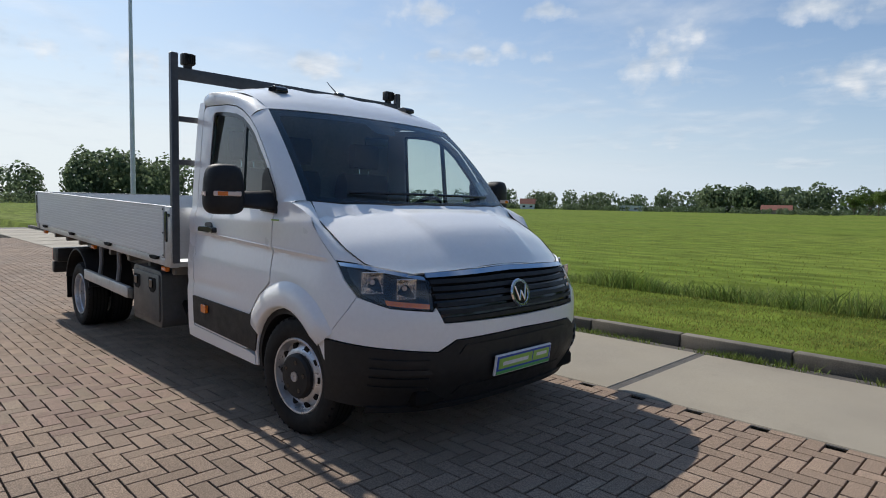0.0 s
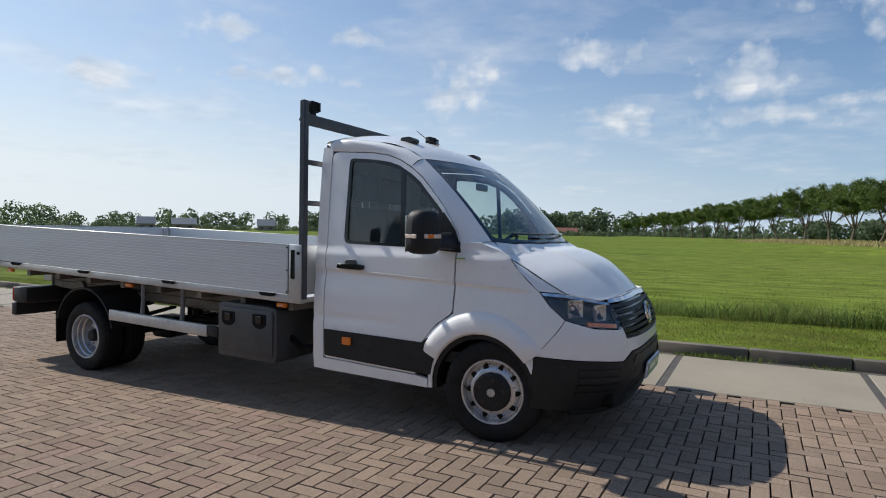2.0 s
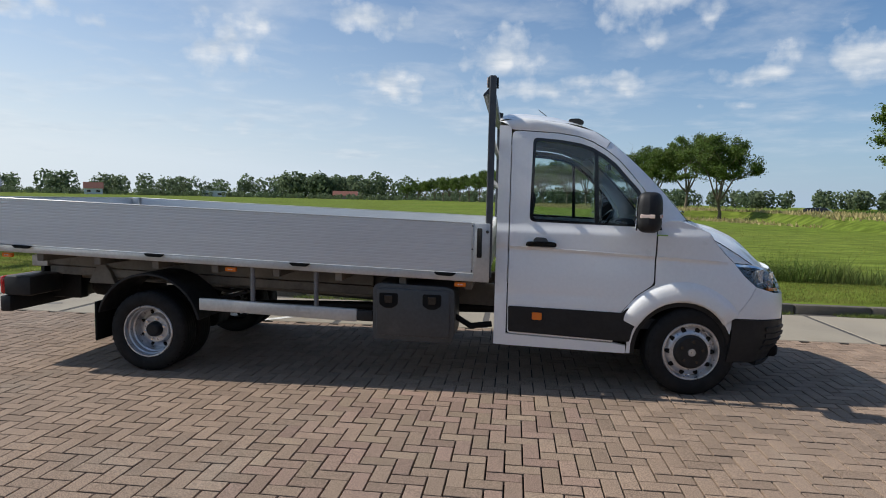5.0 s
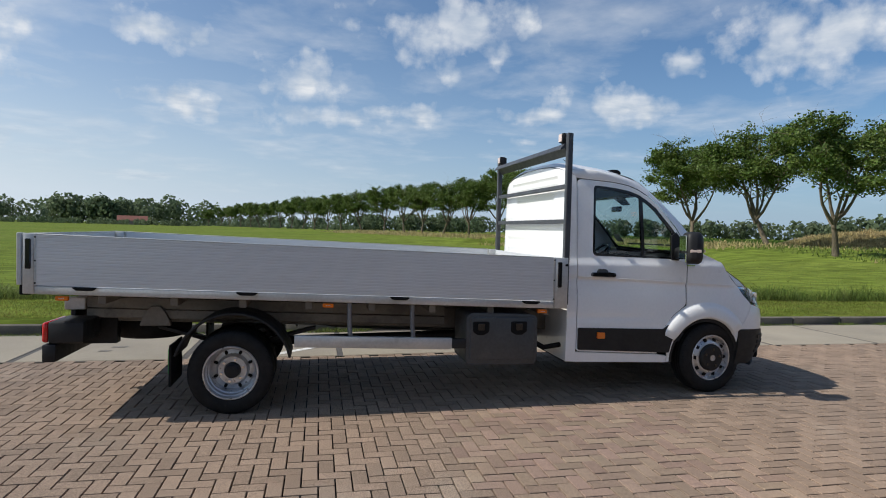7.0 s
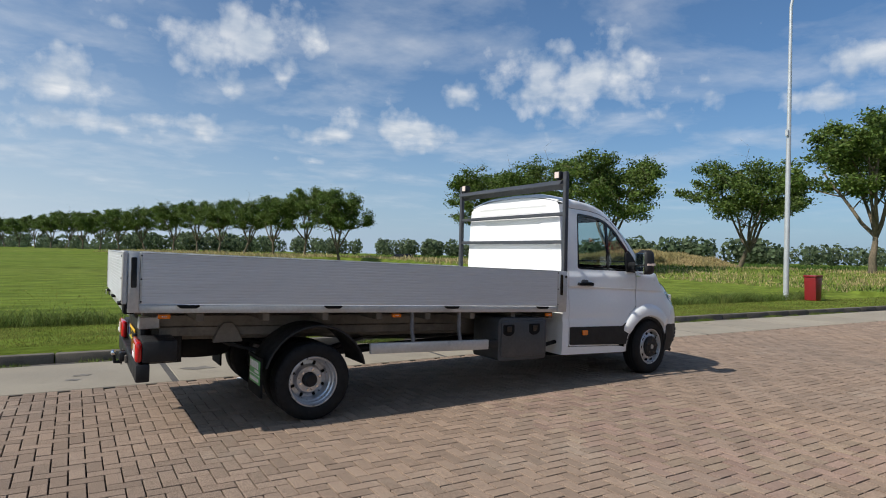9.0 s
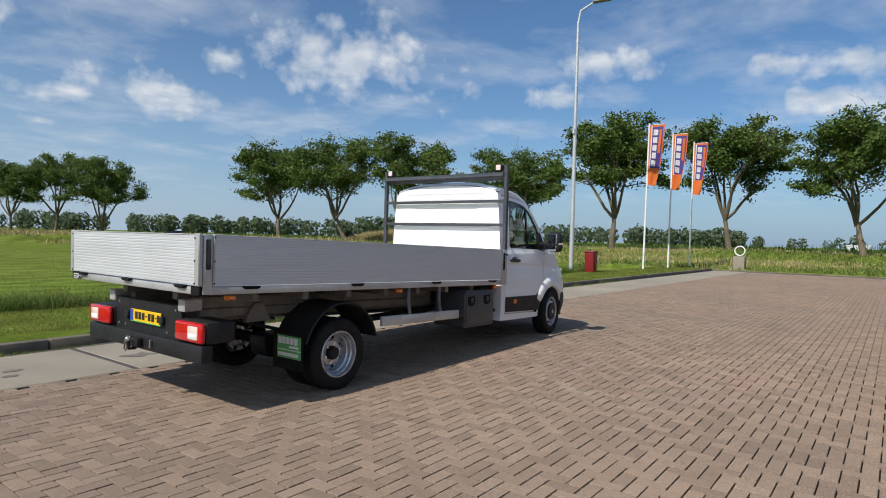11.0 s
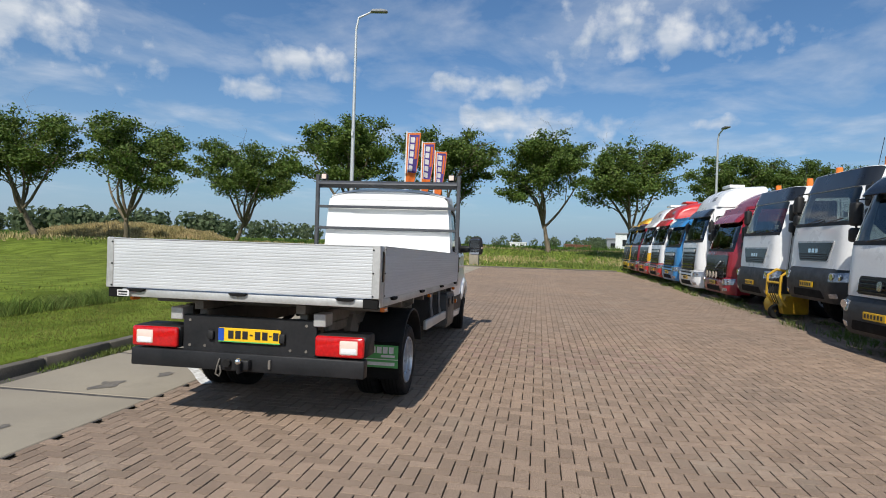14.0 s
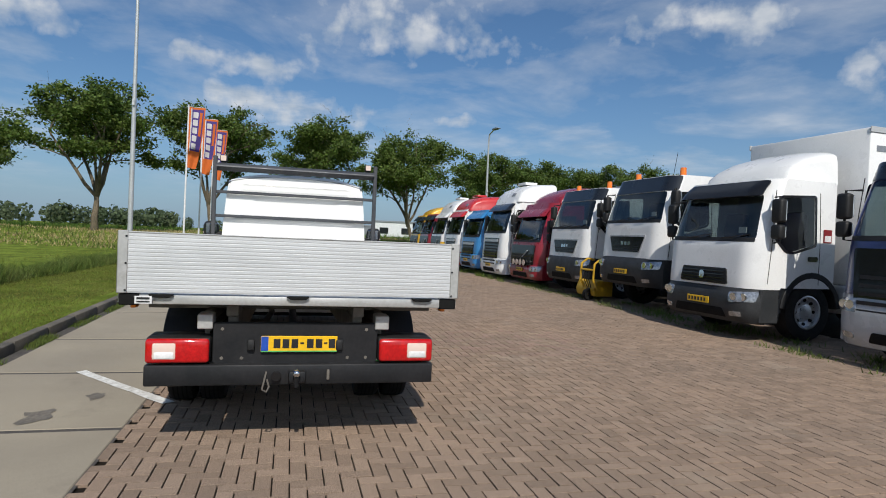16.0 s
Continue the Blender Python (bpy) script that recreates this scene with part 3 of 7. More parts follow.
blades("lawn", 170000, (-14, 12, 3.12, 6.2), 0.046, 0.013, M["blade"], "short mown grass verge behind the kerb", lean=0.7, base=flat_verge, bend=False)
blades("lawn", 26000, (12, 30, 3.12, 7.0), 0.05, 0.028, M["blade"], "short mown grass round the flag poles", lean=0.7, base=flat_verge, bend=False)
blades("reeds", 62000, (-26, 18, 5.8, 8.3), 0.25, 0.013, M["reed"], "tall uncut grass and weeds along the ditch", clump=1.5, lean=0.9,
       keep=lambda x, y, r: r.uniform() < min(1.0, 1.25 - abs(y - 6.7) / 1.3))
blades("meadow", 42000, (-45, 26, 7.6, 40), 0.06, 0.03, M["blade"], "ankle-high meadow grass of the field", lean=0.6, bend=False,
       keep=lambda x, y, r: r.uniform() < (10.0 / max(y, 10.0)) ** 0.8)
blades("kerb_weeds", 15000, (-20, 14, 2.86, 3.0), 0.04, 0.012, M["reed"], "small weeds growing in the gutter joint", clump=1.6, lean=0.8, bend=False,
       base=lambda x, y: lot(x) + 0.01, keep=lambda x, y, r: noise.noise((x * 1.3, 5.0, 2.0)) > r.uniform(-0.15, 0.5))
blades("yard_weeds", 9000, (-8, 27, -8.3, -7.15), 0.10, 0.02, M["reed"], "weeds and moss along the edge of the paving", clump=1.5, lean=0.8, bend=False,
       base=lambda x, y: lot(x), keep=lambda x, y, r: noise.noise((x * 0.9, y * 1.5, 9.0)) > r.uniform(-0.2, 0.5))
blades("rough_grass", 30000, (26.5, 60, -60, 34), 0.22, 0.09, M["dry"], "straw-coloured rough grass on the bank", clump=0.9, lean=0.5, bend=False,
       keep=lambda x, y, r: x > 27.8 and noise.noise((x * 0.12, y * 0.12, 4.0)) > r.uniform(-0.3, 0.35))
blades("rough_weeds", 26000, (26.5, 60, -60, 60), 0.22, 0.10, M["reed"], "green weeds on the rough bank", clump=1.0, lean=0.5, bend=False,
       keep=lambda x, y, r: x > 27.8 and ((x - 51) / 9) ** 2 + ((y - 43) / 12) ** 2 > 1 and noise.noise((x * 0.12, y * 0.12, 4.0)) < r.uniform(-0.3, 0.35))
blades("bank_grass", 15000, (-14, 34, 34, 110), 0.34, 0.15, M["dry"], "straw-coloured rough grass along the tree row", clump=1.0, lean=0.5, bend=False,
       keep=lambda x, y, r: off_line(x, y) < 7 and r.uniform() < 0.7)
blades("mound_grass", 52000, (41, 61, 30, 56), 0.55, 0.16, M["dry"], "tall dry grass on the earth mound", clump=0.8, lean=0.4, bend=False,
       keep=lambda x, y, r: ((x - 51) / 9) ** 2 + ((y - 43) / 12) ** 2 < 1)
blades("maize", 70000, (60, 120, -70, 140), 1.15, 0.20, M["corn"], "field of green maize beyond the tree row", lean=0.35, bend=False,
       keep=lambda x, y, r: off_line(x, y) > 8 and ((x - 51) / 10) ** 2 + ((y - 43) / 13) ** 2 > 1)


def leafy_weeds(count, area):
    """Stalks of dock and nettle in patches, each with its own leaves."""
    rng = np.random.default_rng(77)
    x0, x1, y0, y1 = area
    vs, fs = [], []
    made = 0
    while made < count:
        x, y = rng.uniform(x0, x1), rng.uniform(y0, y1)
        patch = noise.noise((x * 0.42, y * 0.5, 3.0)) + 0.5 * noise.noise((x * 1.3, y * 1.3, 8.0))
        if patch < rng.uniform(-0.05, 0.55):
            made += 0.05
            continue
        made += 1
        h = rng.uniform(0.22, 0.5) * (0.7 + 1.1 * max(0.0, patch))
        a = rng.uniform(0, 2 * math.pi)
        lx, ly = math.cos(a) * h * rng.uniform(0.05, 0.4), math.sin(a) * h * rng.uniform(0.05, 0.4)
        z = land(x, y) - 0.02
        k = len(vs)
        vs += [(x - 0.003, y, z), (x + 0.003, y, z), (x + lx, y + ly, z + h)]
        fs.append((k, k + 1, k + 2))
        for _ in range(int(rng.integers(5, 10))):
            f = rng.uniform(0.25, 1.0)
            b = rng.uniform(0, 2 * math.pi)
            size = rng.uniform(0.03, 0.075) * (1.25 - 0.6 * f)
            cx, cy, cz = x + lx * f, y + ly * f, z + h * f
            ox, oy, oz = math.cos(b) * size, math.sin(b) * size, rng.uniform(-0.35, 0.6) * size
            px, py = -math.sin(b) * size * 0.24, math.cos(b) * size * 0.24
            k = len(vs)
            vs += [(cx, cy, cz), (cx + ox * 0.5 + px, cy + oy * 0.5 + py, cz + oz * 0.7), (cx + ox, cy + oy, cz + oz * 0.6), (cx + ox * 0.5 - px, cy + oy * 0.5 - py, cz + oz * 0.7)]
            fs.append((k, k + 1, k + 2, k + 3))
    return raw("leafy_weeds", vs, fs, M["reed"], "patches of leafy weeds standing in the uncut grass", "weeds", "stuff")


leafy_weeds(5200, (-26, 18, 5.7, 8.0))


# ---- the white flatbed truck ----
truck = thing("flatbed_truck", "white single-cab flatbed truck with aluminium dropsides parked on the pavers", "truck")


def plan_curve():
    """Half of the nose seen from above, from the flank to the middle, with its running length."""
    pts = []
    for k in range(801):
        a = math.pi / 2 * (1 - k / 800)
        pts.append((-0.1 + 0.962 * max(math.cos(a), 0.0) ** 0.615, 1.02 * max(math.sin(a), 0.0) ** 0.615))
    p = np.array(pts)
    return p, np.r_[0, np.cumsum(np.hypot(*np.diff(p, axis=0).T))]


NOSE, NOSE_RUN = plan_curve()
UC = -0.1 + float(NOSE_RUN[-1])         # the middle of the nose


FLANK_Z = (0.3, 0.45, 0.7, 0.95, 1.1, 1.26, 1.32, 1.5, 1.8, 2.0, 2.17)
FLANK_Y = (0.985, 1.0, 1.006, 0.999, 0.99, 0.986, 0.966, 0.955, 0.932, 0.914, 0.885)


def flank(x, z):
    """Half width of the cab: bulged doors, a pressed groove under the handles, sides that lean in above the belt."""
    y = float(np.interp(z, FLANK_Z, FLANK_Y))
    d = 1.150 - 0.045 * (x + 1.4) - z
    if 0 < d < 0.22:
        y -= 0.019 * min(1.0, d / 0.022) * (1 - d / 0.22) ** 1.5 * min(1.0, max(0.0, (0.35 - x) / 0.3))
    y -= 0.007 * math.exp(-(((z - 0.77) / 0.03) ** 2)) * min(1.0, max(0.0, (-0.55 - x) / 0.3))
    if x > -0.1 and z > 0.75:
        y -= 0.028 * min(1, (x + 0.1) / 0.5) * min(1, (z - 0.75) / 0.3)
    return y


def wrap(u, z, out=0.0):
    """The skin of the cab's side and front, unrolled: u runs along the side (u = x) and then round the nose to its middle at UC."""
    if u <= -0.1:
        return Vector((u, -(flank(u, z) + out), z))
    s = u + 0.1
    x, y = float(np.interp(s, NOSE_RUN, NOSE[:, 0])), float(np.interp(s, NOSE_RUN, NOSE[:, 1]))
    ax, ay = float(np.interp(s - 0.02, NOSE_RUN, NOSE[:, 0])), float(np.interp(s - 0.02, NOSE_RUN, NOSE[:, 1]))
    bx, by = float(np.interp(s + 0.02, NOSE_RUN, NOSE[:, 0])), float(np.interp(s + 0.02, NOSE_RUN, NOSE[:, 1]))
    n = Vector((ay - by, bx - ax)).normalized() if s < NOSE_RUN[-1] - 0.03 else Vector((1, 0))
    lean = 1.6 * max(0.0, z - 0.74) ** 2 + 0.5 * max(0.0, 0.48 - z)
    front = min(1.0, max(0.0, (x - 0.1) / 0.6))
    return Vector((x - lean * front + n.x * out, -(y / 1.02 * flank(x, z) + n.y * out), z))


ROOF = [(-1.56, 2.22), (-1.5, 2.265), (-1.2, 2.268), (-0.95, 2.235), (-0.78, 2.175), (-0.62, 2.07), (-0.4, 1.865), (0.0, 1.487), (0.15, 1.365), (0.28, 1.32), (0.5, 1.22), (0.62, 1.13), (0.70, 1.06), (0.735, 1.025), (0.80, 0.95)]


def deck(x, y, out=0.0):
    """Roof, windscreen and bonnet seen from above."""
    bow = 0.20 * (abs(y) / 0.9) ** 2
    z = curve_at(ROOF, x + bow)
    if x + bow < -0.55:
        k = min(1.0, (-0.55 - x - bow) / 0.25)
        z -= k * (0.035 * (y / 0.8) ** 2 + 1.7 * max(0.0, abs(y) - 0.66) ** 2)
        z += k * 0.008 * math.cos(y * 14) * (1 if abs(y) < 0.65 else 0)
    elif x + bow > 0.2:
        z -= 0.040 * (y / 0.8) ** 2 + 0.020 * (abs(y) / 0.8) ** 4 * min(1.0, max(0.0, (x + bow - 0.25) / 0.35))
        rise = min(1.0, max(0.0, (0.46 - 0.10 * max(0.0, x) - abs(y)) / 0.055))
        z += 0.021 * rise * rise * (3 - 2 * rise) * min(1.0, (x + bow - 0.2) / 0.12) * max(0.0, 1 - max(0.0, (x + bow - 0.5) / 0.22))
    return Vector((x, y, z + out))


def both_sides(name, outline, material, parent, thick=0.012, out=0.0, step=0.08, holes=(), label=""):
    """A panel of the skin on the right side, and its twin on the left."""
    bm = sheet(outline, lambda u, v: wrap(u, v, out), step, 0, holes)
    obs = []
    for b in (mirrored(bm), bm):
        bmesh.ops.recalc_face_normals(b, faces=b.faces[:])
        if thick:
            bmesh.ops.solidify(b, geom=b.faces[:], thickness=thick)
        obs.append(part(name, b, material, parent, label))
    return obs[::-1]


def arc(cx, cz, r, a0, a1, n=12):
    return [(cx + r * math.cos(radians(a0 + (a1 - a0) * k / n)), cz + r * math.sin(radians(a0 + (a1 - a0) * k / n))) for k in range(n + 1)]


WX = -0.06                      # middle of the front wheel opening
# window outlines
WIN = [(-1.275, 1.345), (-0.335, 1.322), (-0.335, 1.46), (-0.445, 1.617), (-0.535, 1.715), (-0.62, 1.81), (-0.70, 1.872), (-0.80, 1.932), (-0.90, 1.965), (-1.05, 1.99), (-1.262, 2.008)]
win_hole = rounded(WIN, [0.05, 0.02, 0.05, 0, 0, 0, 0, 0, 0, 0.1, 0.04], 4)
SEAM = [(-0.275, 1.36), (-0.29, 1.45), (-0.405, 1.622), (-0.50, 1.735), (-0.60, 1.845), (-0.70, 1.922), (-0.80, 1.98), (-0.91, 2.02), (-1.06, 2.045), (-1.425, 2.068)]
door_out = [(-1.425, 0.455), (-0.60, 0.42), (-0.545, 0.66), (-0.44, 0.79), (-0.31, 0.885), (-0.30, 1.30)] + [(x - 0.004, z - 0.006) for x, z in SEAM]
doors = both_sides("door", rounded(door_out, [0.03, 0.0, 0.02, 0.0, 0.03, 0.0] + [0.0] * 9 + [0.05], 3), M["white"], truck, 0.03, 0.0, (0.06, 0.016), (win_hole,))
# body round the door: rear pillar
rear = [(-1.53, 0.36), (-1.435, 0.355), (-1.435, 2.07), (-1.435, 2.10), (-1.53, 2.10)]
both_sides("side_frame", rear, M["white"], truck, 0.02, 0.001, (0.1, 0.02))
sill = [(-1.435, 0.355), (-0.50, 0.332), (-0.50, 0.395), (-0.595, 0.41), (-1.435, 0.446)]
both_sides("sill", sill, M["white"], truck, 0.03, 0.002)
# dark lower door trim
trim = [(-1.415, 0.47), (-0.475, 0.428), (-0.455, 0.52), (-0.41, 0.62), (-0.49, 0.70), (-0.54, 0.655), (-1.42, 0.675)]
for d in both_sides("door_trim", rounded(trim, 0.012, 2), M["black_plastic"], truck, 0.012, 0.009):
    d["label"] = "black plastic rubbing panel"
# front wing with the wheel opening and flared arch
opening = arc(WX - 0.02, 0.37, 0.385, 185, 12, 16)
wing = [(-0.495, 0.335), (-0.49, 0.40), (-0.535, 0.66), (-0.43, 0.785), (-0.298, 0.88), (-0.288, 1.30), (-0.268, 1.36), (-0.20, 1.378), (-0.12, 1.376), (0.0, 1.335), (0.12, 1.285), (0.24, 1.20), (0.375, 1.062), (0.42, 0.97), (0.50, 0.886), (0.31, 0.662), (0.30, 0.655)] + opening[::-1][1:]
both_sides("front_wing", wing, M["white"], truck, 0.012, 0.0, (0.04, 0.016))
bm = bmesh.new()
rings = []
for k in range(41):
    a = radians(154 - 120 * k / 40)
    row = []
    for r, o in ((0.545, -0.004), (0.530, 0.004), (0.516, 0.016), (0.500, 0.027), (0.475, 0.034), (0.440, 0.037), (0.405, 0.038), (0.390, 0.034), (0.384, 0.0)):
        fade = min(1.0, 0.35 + k / 5, 0.35 + (40 - k) / 5)
        p = wrap(WX - 0.02 + r * math.cos(a) * (0.95 if math.cos(a) > 0 else 0.98), 0.375 + r * math.sin(a), o * fade)
        row.append(bm.verts.new(p))
    rings.append(row)
for a, b in zip(rings, rings[1:]):
    for k in range(8):
        bm.faces.new((a[k], a[k + 1], b[k + 1], b[k]))
for b in (mirrored(bm), bm):
    part("wheel_arch", b, M["white"], truck, smooth=70)
lip = arc(WX - 0.02, 0.37, 0.395, 186, 10, 24) + arc(WX - 0.02, 0.37, 0.35, 10, 186, 24)
both_sides("arch_liner", lip, M["black_plastic"], truck, 0.16, -0.01, 0.07)

# nose: white band under the lights, black bumper, grille
band = [(0.305, 0.655), (0.312, 0.66), (0.504, 0.882), (0.69, 0.832), (0.925, 0.815), (0.94, 0.835), (0.985, 0.752), (UC, 0.742), (UC, 0.672), (1.06, 0.662), (0.95, 0.605), (0.72, 0.625), (0.30, 0.645)]
both_sides("nose_panel", band, M["white"], truck, 0.02, 0.0, 0.05)
bump = [(0.29, 0.30), (0.285, 0.65), (0.30, 0.638), (0.72, 0.618), (0.95, 0.598), (1.06, 0.655), (UC, 0.665), (UC, 0.30), (1.2, 0.285), (0.93, 0.29), (0.6, 0.29)]
both_sides("bumper", bump, M["black_plastic"], truck, 0.04, 0.008, 0.05)
for z in (0.39, 0.44, 0.49, 0.54):
    both_sides("bumper_slat", [(0.58, z), (0.92, z), (0.90, z + 0.024), (0.58, z + 0.03)], M["black_plastic"], truck, 0.014, 0.018, 0.06)
for z in (0.345, 0.585):
    both_sides("bumper_slat", [(1.08, z), (UC, z), (UC, z + 0.045), (1.12, z + 0.045)], M["black_plastic"], truck, 0.012, 0.014, 0.08)
both_sides("bumper_lip", [(0.60, 0.262), (UC, 0.265), (UC, 0.30), (0.60, 0.295)], M["black_plastic"], truck, 0.05, 0.022)
grille = [(0.945, 0.985), (UC, 1.0), (UC, 0.745), (0.99, 0.755), (0.945, 0.84)]
both_sides("grille", grille, M["gloss_black"], truck, 0.02, -0.03, 0.06)
for k, z in enumerate((0.772, 0.812, 0.852, 0.892, 0.932, 0.968)):
    u0 = (0.985, 0.965, 0.95, 0.948, 0.947, 0.946)[k]
    both_sides("grille_slat", [(u0, z - 0.013), (UC, z - 0.011), (UC, z + 0.011), (u0, z + 0.009)], M["black_plastic"], truck, 0.03, -0.002, 0.08)
both_sides("chrome_strip", [(0.93, 0.988), (UC, 1.002), (UC, 1.028), (0.93, 1.012)], M["chrome"], truck, 0.012, 0.006, 0.08, label="chrome strip above the grille")

# pressed line along door and wing: a narrow facet that looks down
for x0, x1 in ((-1.418, -0.312), (-0.282, 0.30)):
    bm = bmesh.new()
    last = None
    for k in range(25):
        x = x0 + (x1 - x0) * k / 24
        z = 1.152 - 0.045 * (x + 1.4)
        fade = min(1.0, max(0.1, (0.34 - x) / 0.3))
        row = [bm.verts.new(wrap(x, z + 0.006, 0.0015)), bm.verts.new(wrap(x, z, 0.004)), bm.verts.new(wrap(x, z - 0.024, 0.0015 * fade))]
        if last:
            for j in range(2):
                bm.faces.new((last[j], last[j + 1], row[j + 1], row[j]))
        last = row
    for b in (mirrored(bm), bm):
        part("pressed_line", b, M["white"], truck, smooth=10)

# headlamps
lamp = rounded([(0.378, 1.058), (0.59, 1.05), (0.925, 0.99), (0.942, 0.965), (0.918, 0.822), (0.69, 0.838), (0.51, 0.884), (0.425, 0.97)], 0.012, 2)
house = both_sides("headlamp", lamp, M["gloss_black"], truck, 0.02, -0.055, 0.05, label="headlamp with clear lens and amber indicator")
cover = both_sides("lens", lamp, M["lamp_glass"], None, 0, 0.002, 0.05)
eyebrow = both_sides("chrome_trim", [(0.40, 1.037), (0.59, 1.028), (0.925, 0.972), (0.922, 0.99), (0.59, 1.049), (0.385, 1.056)], M["chrome"], None, 0.01, -0.01, 0.06)
amber = both_sides("indicator", [(0.67, 0.846), (0.91, 0.827), (0.914, 0.852), (0.66, 0.872)], M["amber"], None, 0.015, -0.02, 0.06)
for h, c, e, a in zip(house, cover, eyebrow, amber):
    for o in (c, e, a):
        o.parent = h
    c.visible_shadow = False
for s, h in ((1, house[0]), (-1, house[1])):
    for u, z, r in ((0.595, 0.958, 0.078), (0.79, 0.930, 0.074)):
        p = wrap(u, z, -0.045)
        q = wrap(u, z, 0.0)
        way = (Vector((q.x - p.x, q.y - p.y, 0)).normalized() + Vector((0.6, 0, 0))).normalized()
        bm = lathe([(0.010, -0.02), (r * 0.5, -0.012), (r * 0.85, 0.012), (r * 1.0, 0.036), (r * 1.04, 0.040), (r * 1.0, 0.043)], 4, "z")
        bmesh.ops.rotate(bm, cent=(0, 0, 0), matrix=Matrix.Rotation(radians(45), 3, "Z"), verts=bm.verts[:])
        bmesh.ops.transform(bm, matrix=Matrix.Translation(p) @ way.to_track_quat("Z", "Y").to_matrix().to_4x4(), verts=bm.verts[:])
        bm = bm if s > 0 else mirrored(bm)
        part("reflector", bm, M["bowl"], h, smooth=0)
        bm = bmesh.new()
        bmesh.ops.create_icosphere(bm, subdivisions=2, radius=r * 0.20, matrix=Matrix.Translation(p + way * 0.004))
        part("bulb_cover", bm if s > 0 else mirrored(bm), M["clear_lens"], h)

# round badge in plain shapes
badge = part("badge", lathe([(0.0, -0.012), (0.078, -0.012), (0.084, 0.0), (0.078, 0.010), (0.066, 0.010), (0.062, 0.003), (0.0, 0.003)], 32, "x"), M["chrome"], truck, "round chrome badge", at=pose(0.838, 0, 0.872, 0, -14, 0))
part("badge_field", cyl((0.0035, 0, 0), (0.006, 0, 0), 0.0635, n=28), M["gloss_black"], badge)
for pts in (((-0.05, 0.04), (-0.022, -0.045), (0, 0.012), (0.022, -0.045), (0.05, 0.04)),):
    bm = bmesh.new()
    for a, b in zip(pts, pts[1:]):
        tube([(0.008, a[0], a[1]), (0.008, b[0], b[1])], 0.006, 6, bm)
    part("badge_bar", bm, M["chrome"], badge)

# bonnet, windscreen, roof
def over(name, outline, material, step=0.07, thick=0.014, out=0.0, holes=(), label=""):
    b = sheet(outline, lambda u, v: deck(u, v, out), step, 0, holes)
    bmesh.ops.recalc_face_normals(b, faces=b.faces[:])
    if thick:
        bmesh.ops.solidify(b, geom=b.faces[:], thickness=thick)
    return part(name, b, material, truck, label)


def sym(right):
    return right + [(x, -y) for x, y in reversed(right)]


bonnet_r = [(0.145, 0.0), (0.12, -0.35), (0.03, -0.68), (-0.06, -0.86), (0.06, -0.892), (0.2, -0.90), (0.34, -0.893), (0.45, -0.853), (0.55, -0.765), (0.615, -0.668), (0.675, -0.50), (0.715, -0.27), (0.725, 0.0)]
over("bonnet", bonnet_r + [(x, -y) for x, y in reversed(bonnet_r[1:-1])], M["white"], (0.04, 0.022))
for s in (1, -1):
    seam = [deck(x, y * s, 0.003) for x, y in bonnet_r[2:10]]
    part("bonnet_gap", tube(seam, 0.0028, 5), M["rubber_dark"], truck)
SHOULDER = [((-0.075, -0.865), (-0.12, 1.372)), ((0.0, -0.88), (0.0, 1.335)), ((0.1, -0.897), (0.12, 1.285)), ((0.2, -0.90), (0.24, 1.20)), ((0.34, -0.893), (0.375, 1.066)),
            ((0.45, -0.853), (0.53, 1.058)), ((0.55, -0.765), (0.72, 1.034)), ((0.615, -0.668), (0.90, 1.002))]
bm = bmesh.new()
rows = []
for (bx, by), (wu, wz) in SHOULDER:
    p, q = deck(bx, by, -0.004), wrap(wu, wz, 0.0)
    mid = Vector((max(p.x, q.x) * 0.5 + min(p.x, q.x) * 0.5, (p.y + q.y) / 2 - abs(p.y - q.y) * 0.18, (p.z + q.z) / 2 + abs(p.z - q.z) * 0.18))
    rows.append([bm.verts.new(p * (1 - t) ** 2 + mid * 2 * t * (1 - t) + q * t * t) for t in (0, 0.2, 0.4, 0.6, 0.8, 1.0)])
for a, b in zip(rows, rows[1:]):
    for k in range(5):
        bm.faces.new((a[k], a[k + 1], b[k + 1], b[k]))
twin = mirrored(bm)
for b in (bm, twin):
    part("wing_shoulder", b, M["white"], truck, smooth=60)
cowl_r = [(0.11, 0.0), (0.085, -0.35), (-0.005, -0.68), (-0.085, -0.84), (-0.065, -0.865), (0.03, -0.685), (0.118, -0.352), (0.143, 0.0)]
over("scuttle", cowl_r + [(x, -y) for x, y in reversed(cowl_r[1:-1])], M["black_plastic"], 0.08, 0.02, -0.012)


def screen_at(q, v, out=0.0):
    """The windscreen: q from side to side (-1 to 1), v from its top (0) to its foot (1)."""
    top = Vector((-0.565 - 0.085 * q * q, 0.82 * q, 2.0 - 0.012 * q * q))
    foot = Vector((0.105 - 0.172 * q * q, 0.89 * q, 1.36 + 0.028 * q * q))
    n = Vector((0.69, 0.25 * q, 0.72)).normalized()
    return top.lerp(foot, v) + n * (out + 0.10 * v * (1 - v))


